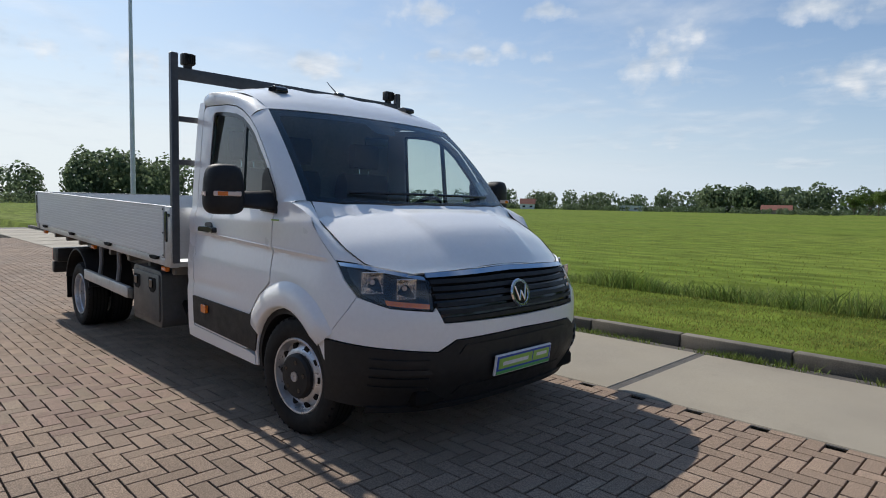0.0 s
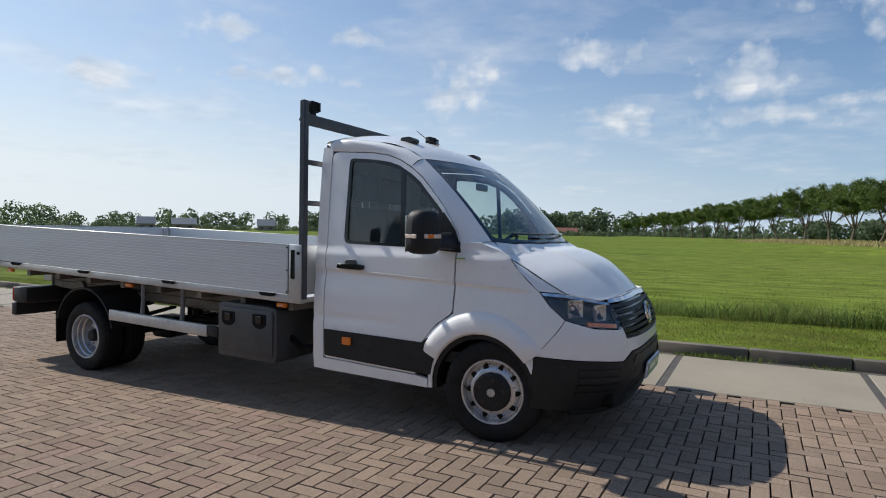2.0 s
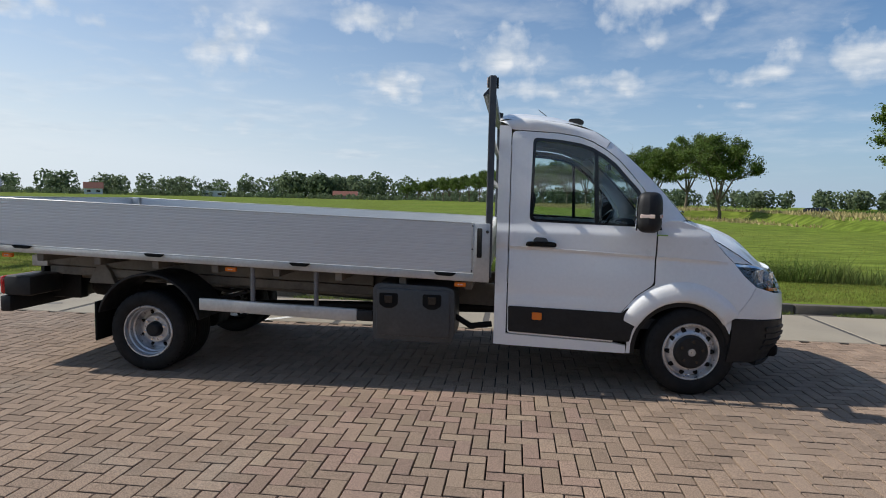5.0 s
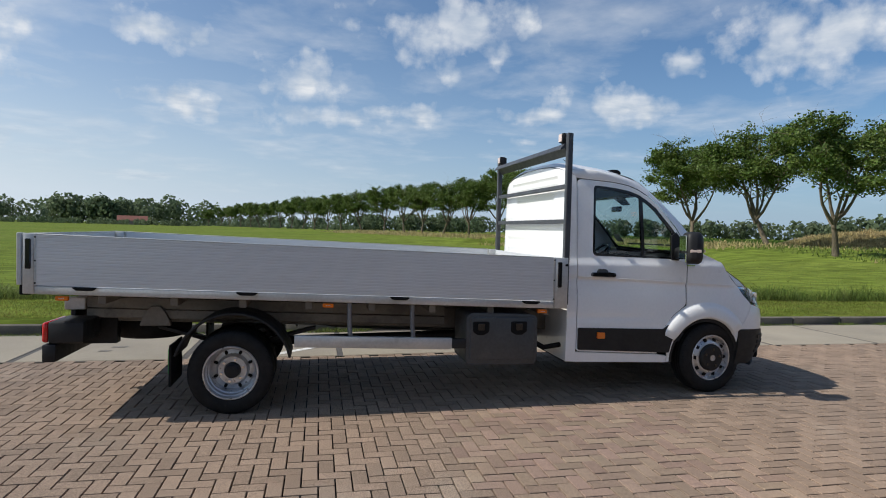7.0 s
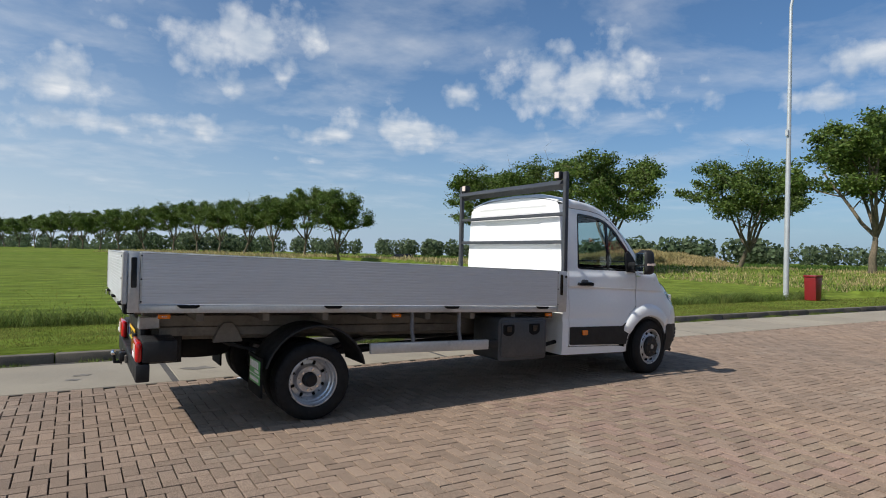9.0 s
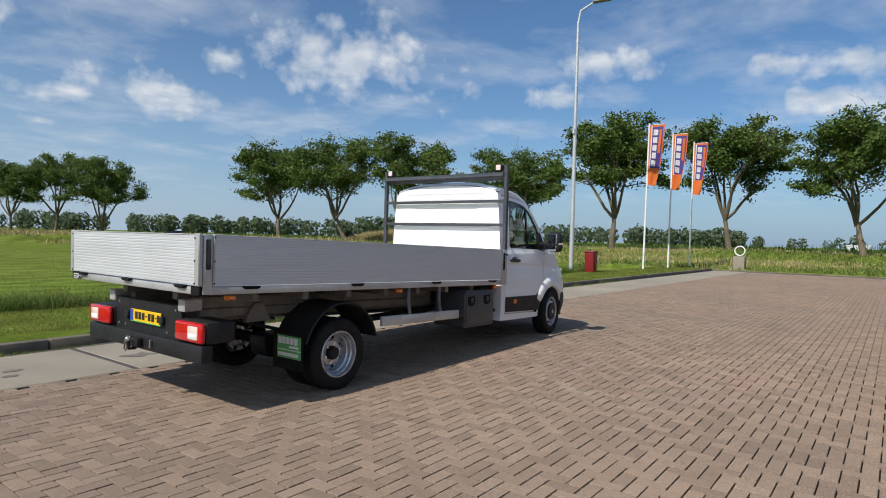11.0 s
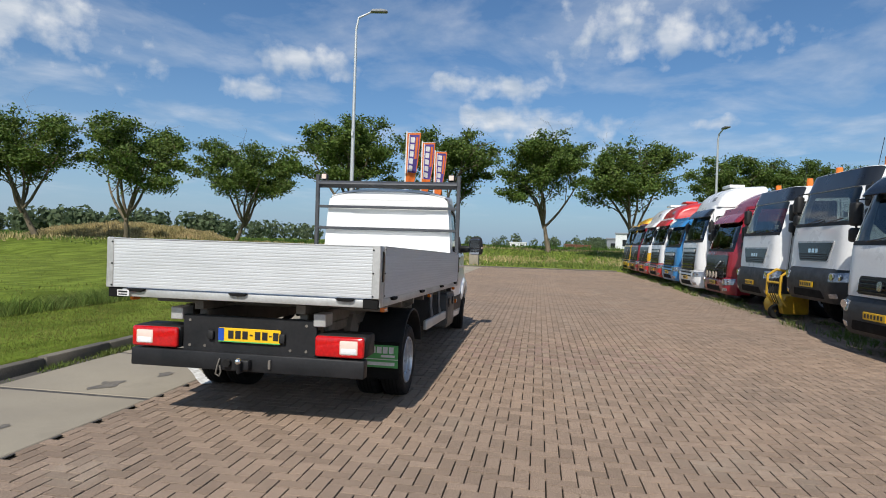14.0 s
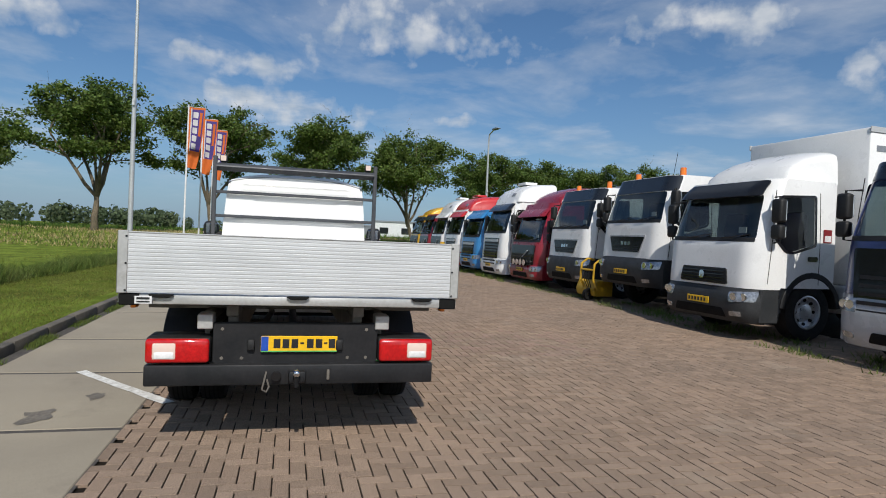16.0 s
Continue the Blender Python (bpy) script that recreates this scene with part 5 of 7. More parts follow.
for s in (-1, 1):
    side_b = ribbed(-5.885, -1.715, 0.932, 1.318, 1.112 * s, 0.026, "x")
    gate = bed_part("dropside", side_b, M["alu"], label="ribbed aluminium dropside", smooth=20)
    bed_part("top_cap", box(-5.885, -1.715, 1.083 * s, 1.114 * s, 1.316, 1.326, 0.004, 1), M["alu_frame"], gate)
    for xa, xb in ((-1.718, -1.702), (-5.898, -5.882)):
        bed_part("end_cap", box(xa, xb, 1.080 * s, 1.116 * s, 0.930, 1.326, 0.004, 1), M["alu_frame"], gate)
        for z in (0.95, 1.12, 1.30):
            bed_part("rivet", cyl(((xa + xb) / 2, 1.114 * s, z), ((xa + xb) / 2, 1.120 * s, z), 0.007, n=8), M["steel_dark"], gate)
    for x in (-5.55, -4.35, -3.10, -1.92):
        bed_part("hinge", prism(rounded([(x - 0.09, 0.925), (x + 0.09, 0.925), (x + 0.06, 0.90), (x - 0.06, 0.90)], 0.01, 2), 1.085 * s, 1.122 * s, "y", 0.004, 1), M["rubber_dark"], gate)
    # corner posts with black latch
    for xa, xb in ((-1.70, -1.575), (-5.98, -5.90)):
        post = bed_part("corner_post", box(xa, xb, 1.045 * s, 1.110 * s, 0.865, 1.325, 0.008, 2), M["alu_frame"], label="aluminium corner post")
        xm = xa + 0.045 if xa > -3 else (xa + xb) / 2
        bed_part("latch", box(xm - 0.02, xm + 0.02, 1.100 * s, 1.120 * s, 1.055, 1.285, 0.006, 1), M["gloss_black"], post)
        if xa > -3:
            bed_part("latch_knob", cyl((xb - 0.02, 1.11 * s, 1.26), (xb - 0.02, 1.124 * s, 1.26), 0.012, n=10), M["gloss_black"], post)
    bed_part("corner_foot", box(-6.005, -5.93, 0.98 * s, 1.10 * s, 0.855, 0.928, 0.006, 1), M["rubber_dark"])
tail = bed_part("tailgate", ribbed(-1.05, 1.05, 0.935, 1.312, -6.016, 0.026, "y"), M["alu"], label="ribbed aluminium tailgate", smooth=20)
for s in (-1, 1):
    bed_part("end_cap", box(-6.02, -5.985, 1.048 * s, 1.112 * s, 0.930, 1.326, 0.006, 1), M["alu_frame"], tail)
    for z in (0.95, 1.12, 1.29):
        bed_part("rivet", cyl((-6.018, 1.06 * s, z), (-6.025, 1.06 * s, z), 0.007, n=8), M["steel_dark"], tail)
bed_part("top_cap", box(-6.018, -5.988, -1.05, 1.05, 1.312, 1.322, 0.004, 1), M["alu_frame"], tail)
for y in (-0.85, -0.0, 0.85):
    bed_part("hinge", prism(rounded([(y - 0.08, 0.928), (y + 0.08, 0.928), (y + 0.05, 0.905), (y - 0.05, 0.905)], 0.01, 2), -6.03, -5.985, "x", 0.004, 1), M["rubber_dark"], tail)
mp = bed_part("maker_plate", box(-6.034, -6.030, 0.90, 1.00, 0.868, 0.916), M["print_white"], tail, "small white plate with dark bars")
for z0, z1 in ((0.895, 0.908), (0.876, 0.885)):
    bed_part("print_bar", box(-6.0365, -6.0335, 0.912, 0.988, z0, z1), M["print_dark"], mp)
bed_part("front_board", ribbed(-1.045, 1.045, 0.93, 1.318, -1.62, 0.03, "y"), M["alu"], label="aluminium front board of the load bed", smooth=20)

# headboard rack
rack = part("headboard_rack", raked(box(-1.612, -1.560, -1.098, -1.045, 0.90, 2.452, 0.006, 1)), M["rack"], truck, "anthracite steel ladder rack behind the cab")
bed_part("rack_post", box(-1.612, -1.560, 1.045, 1.098, 0.90, 2.452, 0.006, 1), M["rack"], rack)
for z in (1.655, 1.975):
    bed_part("rack_bar", box(-1.60, -1.565, -1.05, 1.05, z - 0.02, z + 0.02, 0.005, 1), M["rack"], rack)
bed_part("rack_beam", prism(rounded([(-1.66, 2.30), (-1.652, 2.30), (-1.625, 2.32), (-1.565, 2.255), (-1.558, 2.26), (-1.565, 2.35), (-1.62, 2.36), (-1.66, 2.315)], 0.004, 1), -1.05, 1.05, "y"), M["rack"], rack)
for s in (-1, 1):
    b = box(-1.63, -1.56, 0.965 * s - 0.045, 0.965 * s + 0.045, 2.375, 2.462, 0.012, 2)
    wl_ob = bed_part("work_lamp", b, M["black_plastic"], rack, "square black work lamp")
    bed_part("lamp_glass", box(-1.637, -1.629, 0.965 * s - 0.036, 0.965 * s + 0.036, 2.383, 2.454, 0.003, 1), M["clear_lens"], wl_ob)
    for k in range(6):
        bed_part("cooling_fin", box(-1.561, -1.548, 0.965 * s - 0.041 + k * 0.0155, 0.965 * s - 0.036 + k * 0.0155, 2.383, 2.454), M["black_plastic"], wl_ob)
    bed_part("lamp_bracket", box(-1.61, -1.58, 0.965 * s - 0.03, 0.965 * s + 0.03, 2.345, 2.38, 0.004, 1), M["steel_dark"], wl_ob)

# rear mudguards, flaps, side guard, tool box
for s in (-1, 1):
    pts = arc(-4.46, RH + 0.03, 0.475, 165, 12, 16)
    inner = arc(-4.46, RH + 0.03, 0.455, 12, 165, 16)
    lo, hi = (1.045, 0.60) if s > 0 else (-1.045, -0.60)
    part("mudguard", prism(pts + inner, lo, hi, "y", 0.004, 1), M["black_plastic"], truck, "black plastic mudguard")
    flap = part("mud_flap", box(-4.955, -4.935, 0.62 * s, 1.03 * s, 0.22, 0.56, 0.004, 1), M["rubber_dark"], truck)
    bd = part("flap_sign", box(-4.962, -4.956, 0.69 * s, 1.02 * s, 0.325, 0.53, 0.002, 1), M["plate_green"], flap, "green and white sign on the flap")
    for z0, z1, y0, y1, m in ((0.455, 0.515, 0.71, 0.99, "print_white"), (0.420, 0.442, 0.86, 0.99, "print_white"), (0.398, 0.405, 0.69, 1.02, "print_white"), (0.345, 0.375, 0.71, 0.99, "print_white")):
        n = 5 if z1 - z0 > 0.05 else 1
        for k in range(n):
            w = (y1 - y0) / n
            part("print_bar", box(-4.9645, -4.9615, (y0 + k * w) * s, (y0 + (k + (0.78 if n > 1 else 1)) * w) * s, z0, z1), M[m], bd)
    bed_part("side_guard", box(-3.97, -2.63, 1.055 * s, 1.095 * s, 0.478, 0.578, 0.008, 2), M["alu_frame"], label="aluminium side guard rail")
    bed_part("guard_end", box(-2.63, -2.50, 1.04 * s, 1.09 * s, 0.485, 0.572, 0.01, 2), M["black_plastic"])
    for x in (-3.52, -2.98):
        bed_part("guard_strut", tube([(x, 1.05 * s, 0.86), (x, 1.05 * s, 0.70), (x + 0.01, 1.07 * s, 0.56)], 0.02, 8), M["strut"])
    for x in (-1.80, -3.70, -5.72):
        mk = bed_part("side_marker", box(x - 0.045, x + 0.045, 1.05 * s, 1.085 * s, 0.815, 0.85, 0.005, 1), M["amber"], label="amber side marker")
        for k in (-0.014, 0, 0.014):
            bed_part("led", box(x + k - 0.004, x + k + 0.004, 1.083 * s, 1.0875 * s, 0.829, 0.837), M["clear_lens"], mk)
tool = part("tool_box", prism(rounded([(-2.50, 0.37), (-1.86, 0.36), (-1.84, 0.42), (-1.845, 0.79), (-1.90, 0.81), (-2.46, 0.825), (-2.50, 0.79)], 0.04, 4), -1.08, -0.62, "y", 0.025, 3), M["box_grey"], truck, "dark grey plastic tool box with two latches")
part("box_lid", prism(rounded([(-2.47, 0.41), (-1.88, 0.40), (-1.875, 0.78), (-2.465, 0.79)], 0.03, 3), -1.092, -1.07, "y", 0.008, 2), M["box_grey"], tool)
for x in (-2.37, -2.02):
    part("latch_recess", prism(rounded([(x - 0.075, 0.75), (x + 0.075, 0.75), (x + 0.075, 0.66), (x + 0.03, 0.63), (x - 0.03, 0.63), (x - 0.075, 0.66)], 0.012, 2), -1.097, -1.085, "y", 0.004, 1), M["rubber_dark"], tool)
    part("latch", prism(rounded([(x - 0.035, 0.735), (x + 0.035, 0.735), (x + 0.03, 0.67), (x - 0.03, 0.67)], 0.008, 2), -1.108, -1.09, "y", 0.004, 1), M["gloss_black"], tool)
part("fuel_tank", prism(rounded([(-2.55, 0.42), (-1.85, 0.42), (-1.85, 0.74), (-2.55, 0.74)], 0.06, 4), 0.55, 0.98, "y", 0.03, 2), M["rubber_dark"], truck)
part("exhaust", tube([(-1.3, 0.3, 0.45), (-2.4, 0.25, 0.47), (-3.6, 0.3, 0.52), (-4.1, 0.62, 0.55), (-5.0, 0.66, 0.56)], 0.035, 10), M["chassis"], truck)
part("brake_hose", tube([(-1.85, -0.9, 0.55), (-1.72, -0.92, 0.48), (-1.55, -0.9, 0.50)], 0.025, 8), M["rubber_dark"], truck)
part("spare_wheel", lathe([(0.2, -0.08), (0.26, -0.1), (0.32, -0.095), (0.345, -0.05), (0.345, 0.05), (0.32, 0.095), (0.26, 0.1), (0.2, 0.08)], 36, "z", True), M["rubber"], truck, at=Matrix.Translation((-5.33, 0.02, 0.58)))
part("prop_shaft", cyl((-1.2, 0, 0.48), (-4.3, 0, 0.40), 0.045, n=12), M["steel_dark"], truck)
for s in (-1, 1):
    part("leaf_spring", prism([(-5.15, 0.62), (-4.48, 0.42), (-3.8, 0.6), (-3.8, 0.63), (-4.48, 0.46), (-5.15, 0.65)], 0.46 * s, 0.54 * s, "y", 0.004, 1), M["steel_dark"], truck)
    part("spring_hanger", prism(rounded([(-5.28, 0.66), (-5.02, 0.66), (-5.06, 0.76), (-5.11, 0.83), (-5.19, 0.83), (-5.24, 0.76)], 0.012, 2), 0.60 * s, 0.66 * s, "y", 0.006, 1), M["chassis"], truck)

# tail: bumper beam, board, lamps, plate, coupling
beam = part("underrun_bumper", box(-5.90, -5.80, -0.975, 0.965, 0.425, 0.565, 0.012, 2), M["steel_dark"], truck, "black steel rear bumper beam")
part("tail_board", prism(rounded([(-0.57, 0.56), (0.55, 0.56), (0.55, 0.845), (-0.57, 0.845)], 0.02, 2), -5.84, -5.80, "x", 0.005, 1), M["steel_dark"], truck)
for s in (-1, 1):
    part("board_bracket", box(-5.86, -5.70, 0.60 * s - 0.05, 0.60 * s + 0.05, 0.80, 0.90, 0.006, 1), M["alu_frame"], truck)
    part("bumper_bracket", box(-5.80, -5.5, 0.43 * s - 0.05, 0.43 * s + 0.05, 0.48, 0.72, 0.006, 1), M["steel_dark"], truck)
    y0, y1 = (0.56, 0.965) if s > 0 else (-0.975, -0.575)
    body = part("tail_lamp", box(-5.86, -5.60, y0, y1, 0.572, 0.745, 0.02, 2), M["black_plastic"], truck, "red and clear tail lamp")
    part("lens", box(-5.905, -5.855, y0 + 0.005, y1 - 0.005, 0.578, 0.740, 0.022, 3), M["red_lens"], body)
    ya = y0 + 0.05 if s < 0 else y1 - 0.05
    part("indicator_lens", box(-5.911, -5.895, min(ya, ya + 0.145 * -s), max(ya, ya + 0.145 * -s), 0.605, 0.715, 0.012, 2), M["clear_lens"], body)
    part("reverse_lens", box(-5.914, -5.898, min(ya + 0.01 * -s, ya + 0.135 * -s), max(ya + 0.01 * -s, ya + 0.135 * -s), 0.609, 0.658, 0.010, 2), M["print_white"], body)
    part("plate_lamp", box(-5.875, -5.84, 0.30 * s - 0.025, 0.30 * s + 0.025, 0.655, 0.73, 0.012, 2), M["black_plastic"], truck)
    for y, z in ((0.49, 0.60), (0.49, 0.80), (0.36, 0.60)):
        part("bolt", cyl((-5.845, y * s, z), (-5.837, y * s, z), 0.012, n=6), M["chassis"], truck)
plate = part("number_plate", box(-5.862, -5.85, -0.285, 0.235, 0.645, 0.755, 0.004, 1), M["plate_yellow"], truck, "yellow number plate with dark bars")
part("plate_band", box(-5.8645, -5.8615, 0.185, 0.233, 0.652, 0.752), M["plate_blue"], plate)
part("plate_foot", box(-5.8645, -5.8615, -0.283, 0.233, 0.645, 0.653), M["plate_green"], plate)
for k, (a, b) in enumerate(((0.15, 0.105), (0.09, 0.045), (0.03, -0.015), (-0.075, -0.12), (-0.135, -0.18), (-0.225, -0.27))):
    part("plate_bar", box(-5.8645, -5.8615, b, a, 0.672, 0.735), M["print_dark"], plate)
for a, b in ((-0.03, -0.055), (-0.192, -0.215)):
    part("plate_bar", box(-5.8645, -5.8615, b, a, 0.70, 0.712), M["print_dark"], plate)
hook = part("tow_hitch", box(-5.96, -5.89, -0.075, 0.045, 0.445, 0.53, 0.02, 2), M["steel_dark"], truck, "black tow coupling")
part("hitch_ball", tube([(-5.93, -0.01, 0.44), (-5.99, -0.01, 0.44), (-6.0, -0.01, 0.50)], 0.016, 8), M["steel_dark"], hook)
bm = bmesh.new()
bmesh.ops.create_uvsphere(bm, u_segments=14, v_segments=8, radius=0.026, matrix=Matrix.Translation((-6.0, -0.01, 0.525)))
part("ball", bm, M["chrome"], hook)
part("socket", cyl((-5.89, 0.125, 0.49), (-5.935, 0.125, 0.49), 0.032, n=16), M["gloss_black"], truck)
part("shackle", tube([(-5.91, 0.19, 0.52), (-5.925, 0.20, 0.47), (-5.925, 0.215, 0.40), (-5.925, 0.185, 0.385), (-5.925, 0.17, 0.42), (-5.92, 0.185, 0.47)], 0.007, 6), M["chassis"], truck)
part("tow_eye", box(-5.925, -5.90, -0.235, -0.215, 0.46, 0.53, 0.004, 1), M["chassis"], truck)
# front plate holder
fp = part("front_plate", box(-0.008, 0.008, -0.26, 0.26, -0.06, 0.06, 0.004, 1), M["print_white"], truck, "white, green and blue dealer plate with plain bars", at=pose(0.885, -0.01, 0.485, 0, 8, 0))
for y0, y1, z0, z1, m in ((-0.25, 0.25, -0.052, 0.052, "plate_blue"), (-0.235, 0.07, -0.022, 0.040, "plate_lime"), (0.08, 0.235, -0.022, 0.040, "plate_lime"), (-0.25, 0.25, -0.052, -0.034, "plate_green")):
    part("plate_panel", box(0.0075 if m == "plate_blue" else 0.009, 0.0105 if m == "plate_blue" else 0.012, y0, y1, z0, z1), M[m], fp)
for y0, y1, z0, z1 in ((-0.20, 0.03, -0.004, 0.018), (0.11, 0.21, 0.004, 0.024)):
    part("print_bar", box(0.0115, 0.0135, y0, y1, z0, z1), M["print_white"], fp)


# ---- trees ----
def tree_mesh(seed, height, spread_r):
    """Trunk with wide limbs, and an umbrella crown of many small leaves gathered in clumps round the twigs."""
    rng = random.Random(seed)
    wood = bmesh.new()
    twigs = []

    def inside(p):
        """A broad dome with a hollow underside."""
        r = math.hypot(p.x, p.y) / spread_r
        return r < 1.0 and 0.40 * height - 0.04 * height * r < p.z < height * (0.62 + 0.38 * math.sqrt(max(0.0, 1 - r * r)))

    def grow(p, way, length, r, depth):
        pts, rs = [p], [r]
        q, d = p.copy(), way.copy()
        n = 5 if depth < 2 else 4
        for k in range(n):
            lift = 0.30 if depth == 1 else 0.06
            d = (d + Vector((rng.uniform(-1, 1), rng.uniform(-1, 1), rng.uniform(-0.6, 0.6) + (lift if k < 2 else -lift * 0.5))) * 0.20).normalized()
            q = q + d * length / n
            pts.append(q.copy())
            rs.append(r * (1 - 0.50 * (k + 1) / n))
        tube(pts, rs, 8 if depth < 2 else (5 if depth < 3 else 3), wood, caps=False)
        if depth >= 2:
            twigs.extend((pts[k], depth) for k in range(1, n + 1))
        if depth < 4:
            for _ in range((3, 4, 3, 3)[depth] if depth else 0):
                a, t = rng.uniform(0, 2 * math.pi), rng.uniform(0.4, 0.8)
                side = Vector((math.cos(a), math.sin(a), rng.uniform(-0.15, 0.65)))
                grow(pts[rng.choice((2, 3, 4) if depth > 1 else (2, 3, 4, 5))], (d * (1 - t) + side * t).normalized(), length * rng.uniform(0.50, 0.68), rs[-1] * 0.75, depth + 1)
        return pts[-1], d

    top, d = grow(Vector((0, 0, -0.3)), Vector((rng.uniform(-0.05, 0.05), rng.uniform(-0.05, 0.05), 1)), height * 0.27, 0.30, 0)
    a0 = rng.uniform(0, 6.28)
    limbs = rng.choice((5, 6))
    for k in range(limbs):
        a = a0 + k * 2 * math.pi / limbs + rng.uniform(-0.35, 0.35)
        out = (0.95, 0.55, 0.8, 0.35, 1.05, 0.6)[k] * rng.uniform(0.85, 1.15)
        grow(top - Vector((0, 0, 0.25 * (k % 3))), Vector((math.cos(a) * out, math.sin(a) * out, 1)).normalized(), height * rng.uniform(0.40, 0.50), 0.15, 1)
    far = np.percentile([math.hypot(p.x, p.y) for p, _ in twigs], 95)
    tall = np.percentile([p.z for p, _ in twigs], 98)
    kr, kz = spread_r * 0.93 / far, height * 0.96 / tall
    for v in wood.verts:
        f = min(1.0, max(0.0, v.co.z / (0.28 * height) - 0.6))
        v.co.x, v.co.y, v.co.z = v.co.x * (1 + (kr - 1) * f), v.co.y * (1 + (kr - 1) * f), v.co.z * (1 + (kz - 1) * f)
    vs, fs = [], []

    def leaf(c, size):
        n = Vector((rng.uniform(-1, 1), rng.uniform(-1, 1), rng.uniform(0.0, 1.2))).normalized()
        u = Matrix.Rotation(rng.uniform(0, 6.28), 3, n) @ n.orthogonal().normalized()
        v = n.cross(u)
        k = len(vs)
        vs.extend(tuple(c + u * a * size + v * b * size * 0.62) for a, b in ((-0.5, 0), (0.0, -0.5), (0.55, 0), (0.0, 0.5)))
        fs.append((k, k + 1, k + 2, k + 3))

    for p, depth in twigs:
        p = Vector((p.x * kr, p.y * kr, p.z * kz))
        if not inside(p) or noise.noise(p * 0.55 + Vector((seed, 0, 0))) < -0.42:
            continue
        rim = math.hypot(p.x, p.y) / spread_r + max(0.0, p.z / height - 0.6)
        for _ in range(int((25 if depth > 3 else 15) * (0.5 + 0.85 * rim))):
            g = Vector((rng.gauss(0, 1), rng.gauss(0, 1), rng.gauss(0, 0.6))) * 0.34
            leaf(p + g, rng.uniform(0.18, 0.34))
    return wood, vs, fs


def make_tree(seed, height):
    wood, vs, fs = tree_mesh(seed, height, 6.2)
    t = thing("roadside_tree", "broad leafy roadside tree with a bare trunk", "tree", "trees along the road")
    part("trunk", wood, M["bark"], t, "rough brown trunk and limbs", smooth=60)
    raw("crown", vs, fs, M["leaf"], "dark green leafy crown", "", "", t)
    return t


kinds = [make_tree(k, 12.4) for k in (3, 8, 15, 21)]
NEAR_TREES = [(29.2, 27.1, 0.77), (51.8, 31.0, 1.0), (44.9, 15.7, 1.06), (54.2, 7.7, 1.0), (47.6, -3.1, 0.89), (41.5, -10.6, 0.8), (61.7, -22.5, 0.93), (64.3, -31, 0.95), (66, -40, 0.95), (69, -50, 0.95), (73, -60, 0.95), (77, -71, 0.95), (33.1, 48.5, 0.92), (34.2, 39.2, 0.88)]
ROW_TREES = [(18.9, 57.3, 0.66), (18.1, 66.6, 0.66), (16.2, 73.4, 0.65), (13.7, 79.1, 0.65), (11.8, 85.7, 0.65), (10.0, 93.0, 0.63), (7.5, 100.3, 0.64), (4.2, 108.2, 0.62), (0.6, 116.1, 0.62), (-2.0, 125.3, 0.64), (-4.7, 134.6, 0.62), (-7.7, 143.8, 0.62), (-10.6, 153.7, 0.63), (-13.9, 163.6, 0.62), (-17.6, 174.2, 0.62), (-21.2, 184.7, 0.63), (-25.1, 196.0, 0.62), (-29.8, 207.8, 0.62), (-35.0, 221.0, 0.62), (-40.3, 234.2, 0.62), (-46.9, 248.8, 0.62)]
for k, (x, y, s) in enumerate(NEAR_TREES + ROW_TREES):
    m = Matrix.Translation((x, y, land(x, y))) @ Matrix.Rotation(k * 2.4, 4, "Z")
    if k < 4:
        ob = kinds[k]
        ob.matrix_basis = m
    else:
        ob = copy_thing(kinds[k % 4], m)
    ob.scale = (s * 1.04, s * 1.04, s * (1.0 + 0.05 * math.sin(k * 5.1)))


def belt(name, az0, az1, dist, height, rough, gap, label, seed=1, low=0.0, fine=1.0):
    """A far belt of single round-headed trees between two bearings (degrees from +x), seen from the yard; gap: their spacing in crown widths."""
    rng = np.random.default_rng(seed)
    vs, fs = [], []
    arc_len = math.radians(az1 - az0) * dist
    wide = height * 0.62
    for _ in range(max(3, int(arc_len / (wide * gap)))):
        deg = rng.uniform(az0, az1)
        a = math.radians(deg)
        d = dist * rng.uniform(0.96, 1.06)
        top = height * (1 - rough * rng.uniform(0, 1) ** 1.3) * (1 + 0.25 * noise.noise((deg * 0.5, seed, 0.0)))
        rad = top * rng.uniform(0.30, 0.46)
        foot = top * low
        mid = (top + foot) / 2
        tall = (top - foot) / 2
        n = int(rng.integers(75, 110) * fine ** 2)
        for _ in range(n):
            p = Vector((rng.normal(), rng.normal(), rng.normal())).normalized()
            lump = 1 + 0.28 * noise.noise((p.x * 2 + deg * 3, p.y * 2, p.z * 2))
            f = rng.uniform(0.55, 1.0) ** 0.5 * lump
            c = Vector((-3 + d * math.cos(a) + p.x * rad * f, d * math.sin(a) + p.y * rad * f, mid + p.z * tall * f - 0.3))
            m = (p + Vector((rng.normal(), rng.normal(), rng.normal())) * 0.45).normalized()
            u = m.orthogonal().normalized()
            v = m.cross(u)
            q = rad * rng.uniform(0.22, 0.42) / fine
            k = len(vs)
            vs += [tuple(c + u * e * q + v * g * q) for e, g in ((-0.6, -0.3), (0.2, -0.6), (0.6, 0.3), (-0.2, 0.6))]
            fs.append((k, k + 1, k + 2, k + 3))
    return raw(name, vs, fs, M["hazed_leaf"], label, "trees", "stuff")


